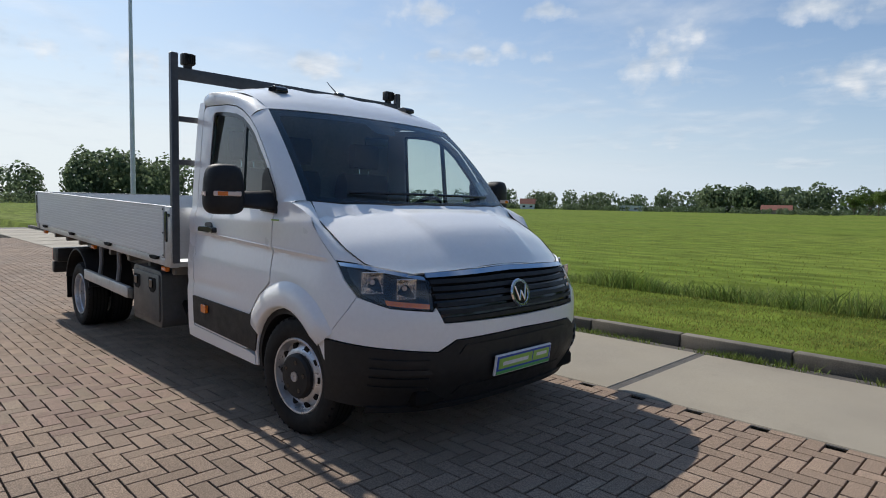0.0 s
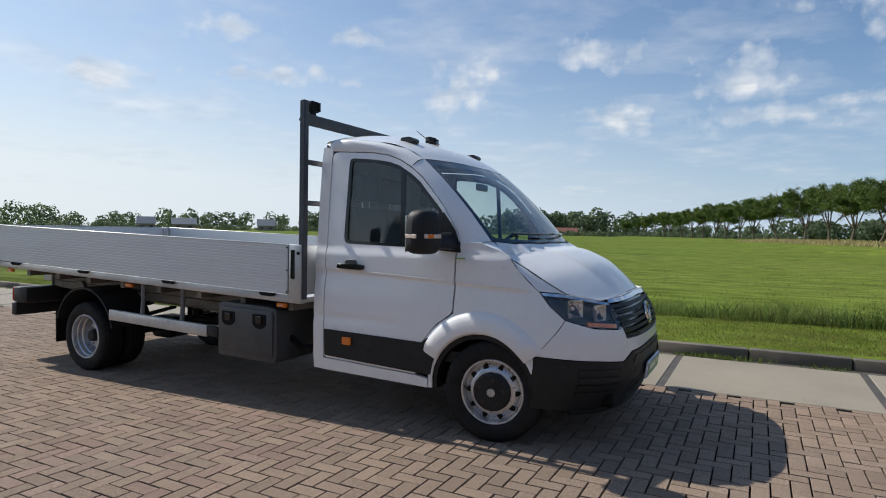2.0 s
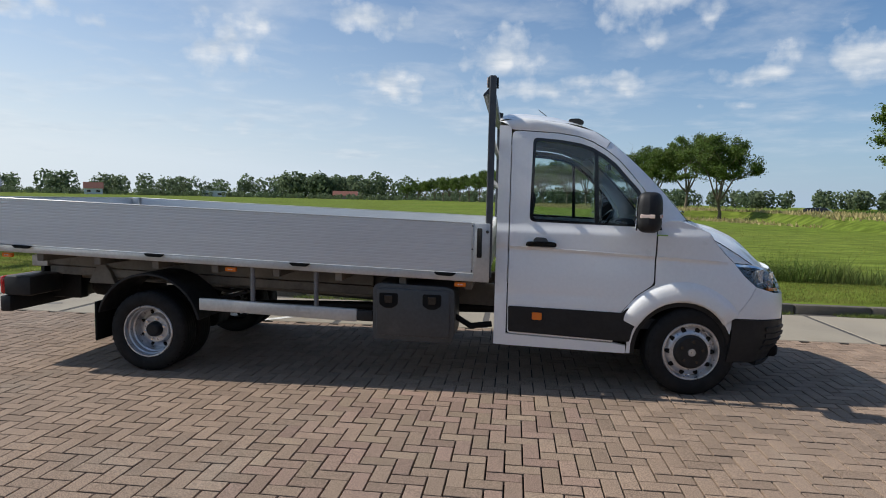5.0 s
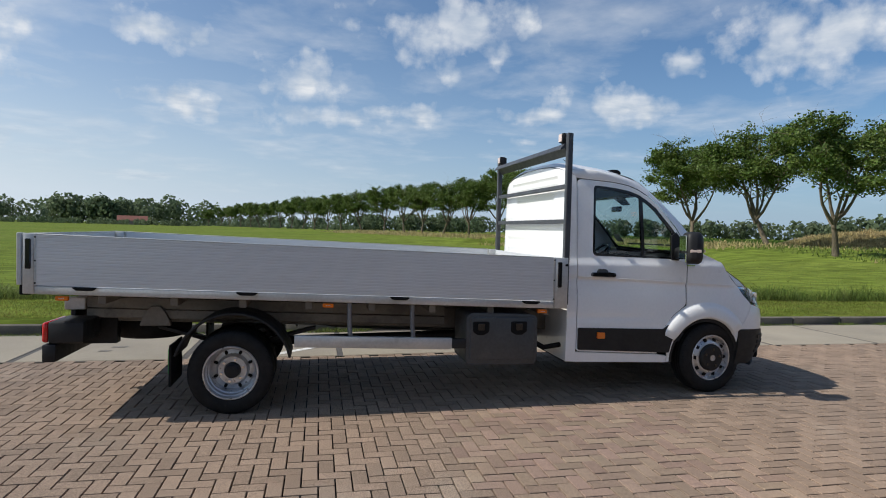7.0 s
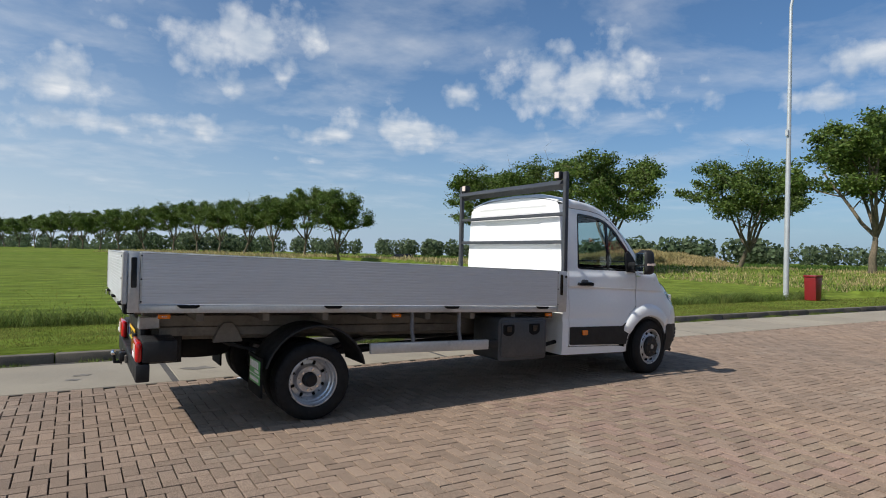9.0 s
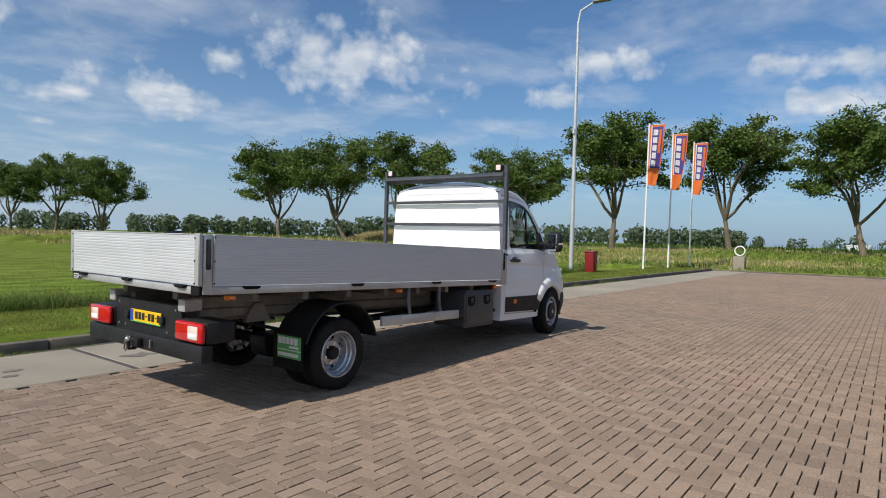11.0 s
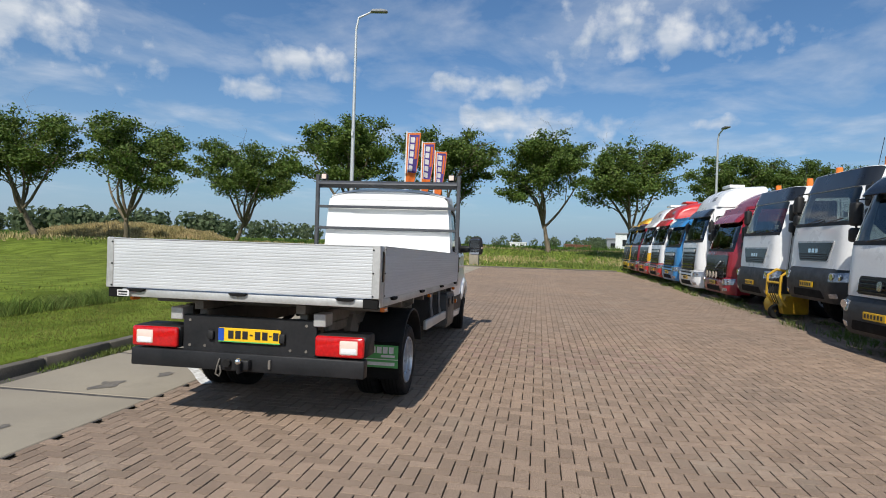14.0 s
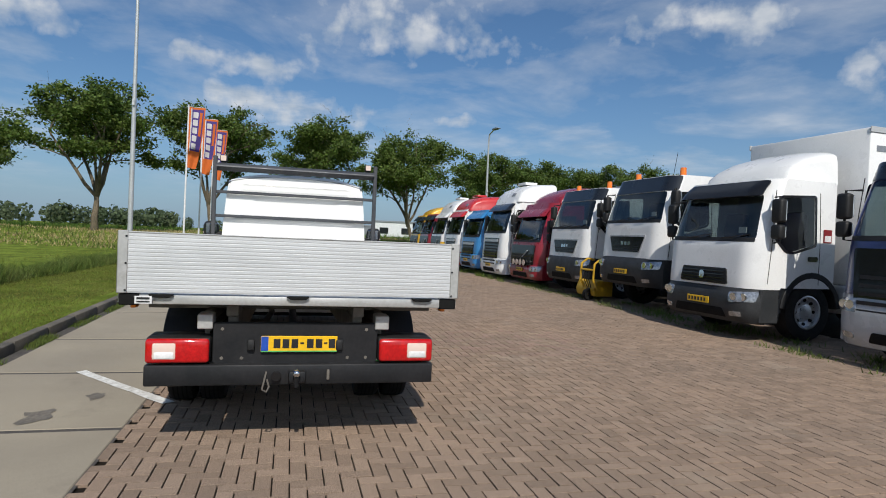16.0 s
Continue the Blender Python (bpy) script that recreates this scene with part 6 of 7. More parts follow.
# every belt wears the green with distance haze mixed in
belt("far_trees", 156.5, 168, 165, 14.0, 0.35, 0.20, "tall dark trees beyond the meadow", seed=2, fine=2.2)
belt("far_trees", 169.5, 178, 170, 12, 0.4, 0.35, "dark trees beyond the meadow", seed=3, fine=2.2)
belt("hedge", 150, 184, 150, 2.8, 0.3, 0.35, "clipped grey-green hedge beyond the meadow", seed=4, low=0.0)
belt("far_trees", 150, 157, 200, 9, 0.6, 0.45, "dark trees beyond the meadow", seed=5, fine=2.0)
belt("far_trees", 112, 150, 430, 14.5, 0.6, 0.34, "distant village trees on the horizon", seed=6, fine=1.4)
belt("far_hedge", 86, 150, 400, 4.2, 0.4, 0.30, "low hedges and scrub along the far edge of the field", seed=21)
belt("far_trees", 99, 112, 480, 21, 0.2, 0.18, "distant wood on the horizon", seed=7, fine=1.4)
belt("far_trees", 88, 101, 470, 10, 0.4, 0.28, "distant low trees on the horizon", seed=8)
belt("far_trees", 40, 90, 520, 16, 0.3, 0.22, "distant wood on the horizon, paled by haze in its colour", seed=9, low=0.0)
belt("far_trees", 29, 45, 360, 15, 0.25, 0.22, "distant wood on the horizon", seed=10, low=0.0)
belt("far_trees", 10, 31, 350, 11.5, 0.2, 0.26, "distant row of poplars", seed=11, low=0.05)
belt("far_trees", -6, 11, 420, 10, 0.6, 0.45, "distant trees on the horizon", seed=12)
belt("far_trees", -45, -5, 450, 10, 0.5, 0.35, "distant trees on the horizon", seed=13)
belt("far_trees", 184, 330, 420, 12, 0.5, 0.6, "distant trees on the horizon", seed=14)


# ---- far buildings ----
def far_house(az, dist, w, d, h, roof_h, wall, roof, label):
    a = math.radians(az)
    m = Matrix.Translation((-3 + dist * math.cos(a), dist * math.sin(a), 0)) @ Matrix.Rotation(a + math.pi / 2, 4, "Z")
    t = thing("far_building", label, "building", at=m)
    part("wall", box(-w / 2, w / 2, -d / 2, d / 2, -0.5, h), wall, t)
    if roof_h:
        part("roof", prism([(-d / 2 - 0.5, h), (d / 2 + 0.5, h), (0, h + roof_h)], -w / 2 - 0.5, w / 2 + 0.5, "x"), roof, t)
    else:
        part("roof", box(-w / 2 - 0.3, w / 2 + 0.3, -d / 2 - 0.3, d / 2 + 0.3, h, h + 0.5), roof, t)
    n = max(2, int(w / 6))
    for k in range(n):
        for s in (1, -1):
            y = s * (d / 2 + 0.02)
            part("window", box(-w / 2 + (k + 0.3) * w / n, -w / 2 + (k + 0.7) * w / n, y - 0.05, y + 0.05, h * 0.35, h * 0.7), M["dark_glass"], t)


far_house(105.9, 440, 17, 9, 2.6, 3.2, M["house_wall"], M["roof_red"], "low farmhouse with a red tiled roof")
far_house(117.6, 400, 14, 7, 3.0, 0, M["house_white"], M["house_white"], "long white greenhouse on the horizon")
far_house(141, 360, 12, 8, 3.0, 3.5, M["house_wall"], M["house_grey"], "brick farmhouse among trees")
far_house(144, 370, 9, 8, 3.0, 4.0, M["house_wall"], M["house_grey"], "brick house with a grey roof")
far_house(134, 380, 10, 8, 3.0, 4.0, M["house_wall"], M["house_grey"], "brick house with a grey roof")
far_house(127, 390, 9, 7, 3.2, 3.5, M["house_white"], M["roof_red"], "white house with a red roof")
far_house(-8.2, 215, 9, 14, 4.4, 0, M["house_grey"], M["house_grey"], "dark grey industrial hall")
far_house(-11.0, 205, 22, 16, 6.0, 0, M["house_white"], M["house_grey"], "white industrial hall with grey trim")
far_house(1.6, 330, 9, 4, 2.6, 0, M["house_white"], M["house_white"], "white lorry trailer on the far road")
far_house(-4.0, 330, 14, 4, 2.2, 0, M["roof_red"], M["roof_red"], "red lorry trailer on the far road")


# ---- lamps, flags, bin, bollard ----
def street_lamp(x, y, h, arm_az, label):
    t = thing("street_lamp", label, "street lamp", at=Matrix.Translation((x, y, land(x, y))))
    a = math.radians(arm_az)
    c, s = math.cos(a), math.sin(a)
    part("pole", tube([(0, 0, -0.1), (0, 0, h * 0.35), (0, 0, h * 0.93), (c * 0.1, s * 0.1, h * 0.975), (c * 0.7, s * 0.7, h)], [0.10, 0.09, 0.055, 0.05, 0.04], 12), M["galv"], t)
    part("base_plate", lathe([(0.0, 0.14), (0.115, 0.14), (0.13, 0.10), (0.13, 0.0)], 16, "z"), M["galv"], t)
    head = prism(rounded([(0, -0.03), (0.75, -0.02), (0.8, 0.03), (0.6, 0.09), (0.1, 0.08)], 0.03, 3), -0.14, 0.14, "y", 0.03, 2)
    part("lamp_head", head, M["house_grey"], t, at=Matrix.Translation((c * 0.62, s * 0.62, h)) @ Matrix.Rotation(a, 4, "Z"))
    part("bracket", box(-0.16, -0.09, -0.05, 0.05, h * 0.52, h * 0.54, 0.01, 1), M["galv"], t)


street_lamp(16.2, 6.25, 11.8, -82, "tall galvanised street lamp on the grass verge")
street_lamp(31.6, -13.6, 9.2, 190, "tall galvanised street lamp behind the lorries")
street_lamp(-23.6, 5.6, 12.6, -82, "tall galvanised street lamp on the grass verge")

FLAG_W, FLAG_H = 0.78, 3.1


def flag(x, y, h, lean, phase):
    t = thing("flag_pole", "white pole with an orange and purple banner hanging slack", "flag", "row of flags", at=pose(x, y, land(x, y), 0, lean, 0))
    part("pole", tube([(0, 0, -0.1), (0, 0, h * 0.5), (0, 0, h)], [0.05, 0.045, 0.035], 10), M["flag_pole"], t)
    part("finial", lathe([(0.0, h + 0.06), (0.035, h + 0.04), (0.04, h), (0.0, h)], 10, "z"), M["galv"], t)
    part("top_arm", tube([(0, 0, h - 0.06), (0.02, -FLAG_W, h - 0.06)], 0.012, 6), M["flag_pole"], t)

    def cloth(u, v, out=0.0):
        # u: out from the pole, v: down from the top
        fold = 0.09 * math.sin(u * 6 + v * 1.6 + phase) * min(1, u * 3) * (0.35 + v / FLAG_H)
        pull = 0.22 * (v / FLAG_H) ** 2 * u / FLAG_W
        return Vector((fold + out, -0.04 - u * (1 - 0.18 * v / FLAG_H) + pull, h - 0.08 - v - 0.10 * u * (v / FLAG_H)))

    banner = part("banner", sheet([(0, 0), (FLAG_W, 0), (FLAG_W, FLAG_H), (0, FLAG_H)], cloth, 0.08), M["flag_orange"], t, "orange banner with a purple field", smooth=80)
    for out in (0.006, -0.006):
        part("banner_field", sheet([(0.08, 0.10), (FLAG_W - 0.06, 0.10), (FLAG_W - 0.06, 2.22), (0.08, 2.22)], lambda u, v: cloth(u, v, out), 0.08), M["flag_purple"], banner, smooth=80)
        part("banner_edge", sheet([(0.08, 0.06), (0.14, 0.06), (0.14, 2.26), (0.08, 2.26)], lambda u, v: cloth(u, v, out * 1.6), 0.08), M["flag_white"], banner, smooth=80)
        for k in range(5):
            v0 = 0.22 + k * 0.40
            part("banner_shape", sheet(rounded([(0.20, v0), (0.46, v0 + 0.03), (0.46, v0 + 0.33), (0.20, v0 + 0.30)], 0.03, 2), lambda u, v: cloth(u, v, out * 2), 0.08), M["flag_white"], banner, smooth=80)
        part("banner_strip", sheet([(0.53, 0.25), (0.66, 0.25), (0.66, 1.45), (0.53, 1.45)], lambda u, v: cloth(u, v, out * 2), 0.08), M["flag_orange"], banner, smooth=80)


flag(23.0, 5.35, 7.6, 2.0, 0.3)
flag(26.4, 5.1, 7.6, 1.4, 1.7)
flag(30.2, 4.95, 7.6, 1.6, 3.0)

bin_t = thing("litter_bin", "dark red plastic litter bin beside the street lamp", "litter bin", at=Matrix.Translation((16.6, 5.5, land(16.6, 5.5))))
part("body", prism(rounded([(-0.17, 0), (0.17, 0), (0.23, 0.85), (-0.23, 0.85)], 0.03, 2), -0.2, 0.2, "y", 0.03, 2), M["bin_red"], bin_t)
part("lid", box(-0.26, 0.26, -0.23, 0.23, 0.85, 0.93, 0.03, 2), M["bin_red"], bin_t)
boll = thing("bollard", "pale concrete block with a white ring on top", "bollard", at=Matrix.Translation((29.0, 1.9, land(29, 1.9))))
part("block", box(-0.28, 0.28, -0.3, 0.3, -0.05, 0.75, 0.03, 2), M["concrete"], boll)
part("ring", lathe([(0.26 + 0.035 * math.cos(a), 0.035 * math.sin(a)) for a in np.linspace(0, 2 * math.pi, 9)[:-1]], 24, "x", True), M["flag_pole"], boll, at=Matrix.Translation((0, 0, 1.06)))

# a dark car on the far road
car = thing("far_car", "dark car parked on the road beyond the verge", "car", at=pose(35.4, 74.2, land(35.4, 74.2), 0, 0, 150))
part("body", prism(rounded([(-2.2, 0.3), (2.2, 0.3), (2.2, 0.75), (1.3, 0.9), (0.7, 1.4), (-1.4, 1.45), (-2.1, 0.95)], 0.12, 3), -0.88, 0.88, "y", 0.06, 2), M["gloss_black"], car)
for x in (-1.35, 1.4):
    for y in (-0.8, 0.8):
        part("wheel", cyl((x, y - 0.1, 0.32), (x, y + 0.1, 0.32), 0.32, n=16), M["rubber"], car)


# ---- parked lorries ----
def paint(name, col):
    return surf(name, col, tuple(c * 0.92 for c in col), 1.0, 0.3, 0.06, coat=0.5, grain=0.03, dirt=((0.2, 0.18, 0.15), 2.0, 0.66, 0.15))


PAINT = {"white": paint("lorry_white", (0.82, 0.82, 0.81)), "red": paint("lorry_red", (0.27, 0.016, 0.028)), "bright_red": paint("lorry_bright_red", (0.55, 0.03, 0.03)),
         "blue": paint("lorry_blue", (0.04, 0.22, 0.50)), "navy": paint("lorry_navy", (0.018, 0.03, 0.13)), "yellow": paint("lorry_yellow", (0.75, 0.42, 0.02)),
         "grey": surf("lorry_grey", (0.024, 0.026, 0.028), (0.036, 0.037, 0.039), 3, 0.5, 0.1, specular=0.35), "black": paint("lorry_black", (0.012, 0.014, 0.018)), "silver": paint("lorry_silver", (0.45, 0.46, 0.47))}
M["lamp_bowl"] = surf("lamp_bowl", (0.45, 0.46, 0.48), (0.25, 0.26, 0.28), 25, 0.15, 0.05, metal=0.6, coat=0.8)
M["lorry_glass"] = pane("lorry_glass", (0.34, 0.40, 0.40))
M["curtain"] = surf("grey_tarpaulin", (0.35, 0.35, 0.33), rough=0.7, bump=0.003, bump_scale=20)


def road_wheel(t, x, y, r, out):
    """A lorry wheel; out: +1 or -1, the side its face looks to."""
    bm = lathe([(r * 0.56, -0.12), (r * 0.62, -0.15), (r * 0.85, -0.155), (r * 0.97, -0.13), (r, -0.09), (r, 0.09), (r * 0.97, 0.13), (r * 0.85, 0.155), (r * 0.62, 0.15), (r * 0.56, 0.12)], 36, "y")
    w = part("wheel", bm, M["rubber"], t, at=Matrix.Translation((x, y, r)))
    k = out
    part("rim", lathe([(r * 0.58, 0.14 * k), (r * 0.53, 0.145 * k), (r * 0.50, 0.08 * k), (r * 0.34, 0.05 * k), (r * 0.28, 0.10 * k), (r * 0.12, 0.12 * k), (0.0, 0.12 * k)], 28, "y"), M["rim"], w)
    for j in range(8):
        a = 2 * math.pi * j / 8
        part("rim_hole", cyl((r * 0.41 * math.cos(a), 0.05 * k, r * 0.41 * math.sin(a)), (r * 0.41 * math.cos(a), 0.085 * k, r * 0.41 * math.sin(a)), r * 0.055, n=8), M["rubber_dark"], w)


def lorry(x, front_y, cab, label, h=2.85, w=2.44, bumper="grey", visor="black", roof=None, roof_col=None, grille="wide", low=0.38, glass=(1.62, 2.45), lower=None,
          cargo=None, beacons=False, turn=2.0, band=None, rim_low=None, spots=False, mirror=0.14, bump_top=None, lamps="bumper"):
    """A parked lorry with its front towards +y. In its own frame x runs forward, y to its left, the bumper stands at x = 0."""
    t = thing("lorry", label, "lorry", "parked lorries", at=pose(x, front_y, lot(x), 0, 0, 90 + turn))
    c = PAINT[cab]
    hw = w / 2
    g0, g1 = glass
    depth = 1.75 if h < 2.7 else 2.15
    bt = bump_top or low + 0.62
    CORNER, ROUND = 0.36, 0.24

    def face(z):
        """How far back the front lies at a height."""
        return -0.05 - 0.07 * max(0.0, (z - 1.0)) - 0.26 * max(0.0, z - g0 + 0.1) ** 1.2

    def nose_at(y, z, out):
        back = ROUND * max(0.0, (abs(y) - hw + CORNER) / CORNER) ** 2.4
        return Vector((face(z) + out - back, y * (1 - 0.045 * max(0.0, z - g0)), z))

    def front(y0, y1, z0, z1, name, mat, out=0.015, thick=0.04, r=0.03, parent=None, top=None, lab="", holes=()):
        """A panel on the front: it follows the slope and the rounded corners."""
        top = top or (y0, y1)
        o = rounded([(y0, z0), (y1, z0), (top[1], z1), (top[0], z1)], r, 3)
        b = sheet(o, lambda y, z: nose_at(y, z, out), 0.09, 0, holes)
        bmesh.ops.recalc_face_normals(b, faces=b.faces[:])
        if thick:
            bmesh.ops.solidify(b, geom=b.faces[:], thickness=thick)
        return part(name, b, mat, parent or t, lab, smooth=50)

    def flank_panel(name, outline, mat, s, out=0.0, thick=0.02, parent=None, holes=()):
        b = sheet(outline, lambda u, v: Vector((u, (hw + out) * s * (1 - 0.045 * max(0.0, v - g0)), v)), 0.3, 0, holes)
        bmesh.ops.recalc_face_normals(b, faces=b.faces[:])
        if thick:
            flat = b.faces[:]
            more = bmesh.ops.extrude_face_region(b, geom=flat)
            bmesh.ops.translate(b, verts=[v for v in more["geom"] if isinstance(v, bmesh.types.BMVert)], vec=(0, -thick * s, 0))
        return part(name, b, mat, parent or t)

    # cab shell: front with the screen opening, two sides with windows, roof, back
    base = bt - 0.02
    in_w = hw - 0.16
    screen_o = rounded([(-in_w - 0.03, g0), (in_w + 0.03, g0), (in_w - 0.02, g1), (-in_w + 0.02, g1)], 0.07, 4)
    front(-hw, hw, base, h, "cab_front", c, 0.0, 0.03, 0.0, holes=(screen_o,))
    screen = sheet(screen_o, lambda y, z: nose_at(y, z, -0.012), 0.12)
    sc = part("windscreen", screen, M["lorry_glass"], t)
    sc.visible_shadow = False
    front(-in_w - 0.02, in_w + 0.02, g0 - 0.035, g0 + 0.035, "wiper_panel", M["black_plastic"], 0.006, 0.03, 0.01)
    zs = [base + (h - base) * k / 8 for k in range(9)]
    win = rounded([(-0.46, g0 + 0.06), (-0.58, g1 - 0.06), (-1.30, g1 - 0.02), (-1.30, g0 - 0.04), (-0.85, g0 - 0.17), (-0.70, g0 - 0.16)], 0.06, 3)
    for s in (-1, 1):
        side = [(face(z) - ROUND, z) for z in zs] + [(-depth, h), (-depth, low + 0.60), (-1.95 if depth > 1.8 else -1.7, low + 0.60)]
        side += [(-0.62, low + 0.60), (-0.60, base)]
        flank_panel("cab_side", side, c, s, 0.0, 0.03, None, (win,))
        gl = flank_panel("side_window", win, M["lorry_glass"], s, -0.014, 0)
        gl.visible_shadow = False
        rim_o = rounded([(-0.43, g0 + 0.03), (-0.56, g1 - 0.02), (-1.34, g1 + 0.02), (-1.34, g0 - 0.07), (-0.85, g0 - 0.21), (-0.67, g0 - 0.20)], 0.06, 3)
        flank_panel("window_seal", rim_o, M["gloss_black"], s, 0.006, 0.012, None, (win,))
    top = sheet([(-0.02, -hw + 0.0), (-0.02, hw), (-depth, hw), (-depth, -hw)], lambda u, y: Vector((
        (face(h) - ROUND * max(0.0, (abs(y) - hw + CORNER) / CORNER) ** 2.4) * (1 - min(1.0, (-u - 0.02) / (depth - 0.02))) - depth * min(1.0, (-u - 0.02) / (depth - 0.02)),
        y * (1 - 0.045 * (h - g0)), h + 0.07 * math.sin(math.pi * min(1.0, (-u - 0.02) / (depth - 0.02) * 0.9 + 0.0)) * (1 - (y / hw) ** 4))), 0.12)
    part("cab_roof", top, c, t, smooth=60)
    part("cab_back", box(-depth - 0.03, -depth + 0.01, -hw * 0.96, hw * 0.96, low + 0.6, h), c, t)
    # inside
    part("cab_floor", box(-depth + 0.05, -0.28, -hw + 0.08, hw - 0.08, g0 - 0.75, g0 - 0.68), M["dash"], t)
    part("dashboard", prism(rounded([(-0.75, g0 - 0.5), (-0.72, g0 - 0.05), (-0.5, g0 + 0.03), (-0.22, g0 - 0.02), (-0.22, g0 - 0.5)], 0.04, 3), -hw + 0.20, hw - 0.20, "y", 0.02, 1), M["dash"], t)
    for y in (-0.62, 0.62):
        st = part("seat", prism(rounded([(-1.45, g0 - 0.45), (-1.30, g0 - 0.45), (-1.22, g0 + 0.15), (-1.27, g0 + 0.52), (-1.40, g0 + 0.50)], 0.05, 3), y - 0.22, y + 0.22, "y", 0.05, 2), M["seat"], t)
        part("seat_cushion", box(-1.40, -0.92, y - 0.23, y + 0.23, g0 - 0.55, g0 - 0.40, 0.04, 2), M["seat"], st)
    part("steering_wheel", lathe([(0.21 + 0.016 * math.cos(a), 0.016 * math.sin(a)) for a in np.linspace(0, 2 * math.pi, 7)[:-1]], 20, "z", True), M["gloss_black"], t, at=pose(-0.82, 0.60, g0 + 0.06, 0, -40, 0))
    part("screen_note", box(-0.012, 0.0, -0.08, 0.08, -0.05, 0.05), M["paper"], t, at=Matrix.Translation((face(g0 + 0.16) - 0.05, in_w - 0.28, g0 + 0.16)))
    for y in (-0.5, 0.3):
        part("wiper", tube([nose_at(y, g0 + 0.02, 0.03), nose_at(y + 0.30, g0 + 0.05, 0.035), nose_at(y + 0.60, g0 + 0.09, 0.03)], 0.011, 6), M["gloss_black"], t)
    if visor:
        vis = sheet(rounded([(-hw + 0.10, 0.0), (hw - 0.10, 0.0), (hw - 0.13, 0.27), (-hw + 0.13, 0.27)], 0.05, 3),
                    lambda y, v: nose_at(y, g1 - 0.035 + v, 0.17 - 0.155 * (v / 0.27) ** 1.6), 0.07)
        bmesh.ops.recalc_face_normals(vis, faces=vis.faces[:])
        bmesh.ops.solidify(vis, geom=vis.faces[:], thickness=0.025)
        part("sun_visor", vis, PAINT[visor] if visor != "smoke" else M["gloss_black"], t, smooth=50)
    if band:
        front(-hw + 0.015, hw - 0.015, g1 + 0.01, h - 0.01, "roof_front", PAINT[band], 0.012, 0.03, 0.05)
    # grille
    gt = g0 - 0.34
    if grille == "badge":       # upper trapezoid with a bright edge and a darker lower grille
        front(-0.56, 0.56, gt - 0.38, gt + 0.02, "grille_frame", PAINT["silver"], 0.012, 0.03, 0.04, None, (-0.73, 0.73))
        gp = front(-0.53, 0.53, gt - 0.365, gt - 0.015, "grille", M["gloss_black"], 0.022, 0.03, 0.04, None, (-0.69, 0.69))
        for k in range(3):
            front(-0.19 + k * 0.14, -0.09 + k * 0.14, gt - 0.21, gt - 0.13, "badge_bar", M["chrome"], 0.032, 0.02, 0.01, gp)
        for k in range(3):
            front(-0.52, 0.52, gt - 0.34 + k * 0.045, gt - 0.32 + k * 0.045, "grille_slat", M["black_plastic"], 0.034, 0.02, 0.005, gp)
    elif grille == "tall":
        gp = front(-0.66, 0.66, low + 0.30, gt + 0.12, "grille", M["gloss_black"], 0.02, 0.03, 0.05, None, (-0.74, 0.74))
        k = low + 0.36
        while k < gt:
            front(-0.60, 0.60, k, k + 0.045, "grille_slat", M["black_plastic"], 0.05, 0.03, 0.01, gp)
            k += 0.11
        front(-0.70, 0.70, gt - 0.02, gt + 0.07, "grille_bar", PAINT["silver"], 0.045, 0.03, 0.03, gp)
    elif grille == "small":
        gp = front(-0.56, 0.56, 0.90, 1.17, "grille", M["black_plastic"], 0.02, 0.03, 0.04, None, (-0.52, 0.52))
        for k in range(4):
            front(-0.50, 0.50, 0.93 + k * 0.058, 0.95 + k * 0.058, "grille_slat", M["gloss_black"], 0.045, 0.02, 0.006, gp)
        front(-0.055, 0.055, 0.97, 1.11, "badge", M["chrome"], 0.055, 0.02, 0.05, gp)
    else:
        gp = front(-0.86, 0.86, low + 0.40, gt + 0.20, "grille", M["gloss_black"], 0.02, 0.03, 0.05, None, (-0.95, 0.95))
        n = 5
        for k in range(n):
            z = low + 0.46 + k * (gt - 0.1 - low - 0.46) / n
            front(-0.80, 0.80, z, z + 0.05, "grille_slat", M["black_plastic"], 0.045, 0.03, 0.01, gp)
        part("badge_bar", tube([nose_at(-0.5, low + 0.42, 0.06), nose_at(0.5, gt + 0.02, 0.06)], 0.018, 6), PAINT["silver"], gp)
    if rim_low:      # second colour below the screen
        front(-hw + 0.01, hw - 0.01, bt, g0 - 0.42, "lower_front", PAINT[rim_low], 0.008, 0.02, 0.02)
    # bumper with lamps
    bum = sheet([(-hw, 0.0), (hw, 0.0), (hw, 1.0), (-hw, 1.0)], lambda y, v: Vector((
        0.03 - 0.10 * abs(2 * v - 1.0) ** 3 - 0.26 * max(0.0, (abs(y) - hw + 0.42) / 0.42) ** 2.4, y, low + (bt - low) * v)), 0.1)
    bmesh.ops.recalc_face_normals(bum, faces=bum.faces[:])
    bmesh.ops.solidify(bum, geom=bum.faces[:], thickness=0.05)
    bm_ob = part("bumper", bum, PAINT[bumper], t, smooth=50)
    for s in (-1, 1):
        part("bumper_end", box(-0.60, -0.22, (hw - 0.06) * s, (hw - 0.002) * s, low + 0.02, bt - 0.02, 0.015, 1), PAINT[bumper], bm_ob)

    def nose(y, z, out):
        v = (z - low) / (bt - low)
        return Vector((0.03 + out - 0.10 * abs(2 * v - 1.0) ** 3 - 0.26 * max(0.0, (abs(y) - hw + 0.42) / 0.42) ** 2.4, y, z))

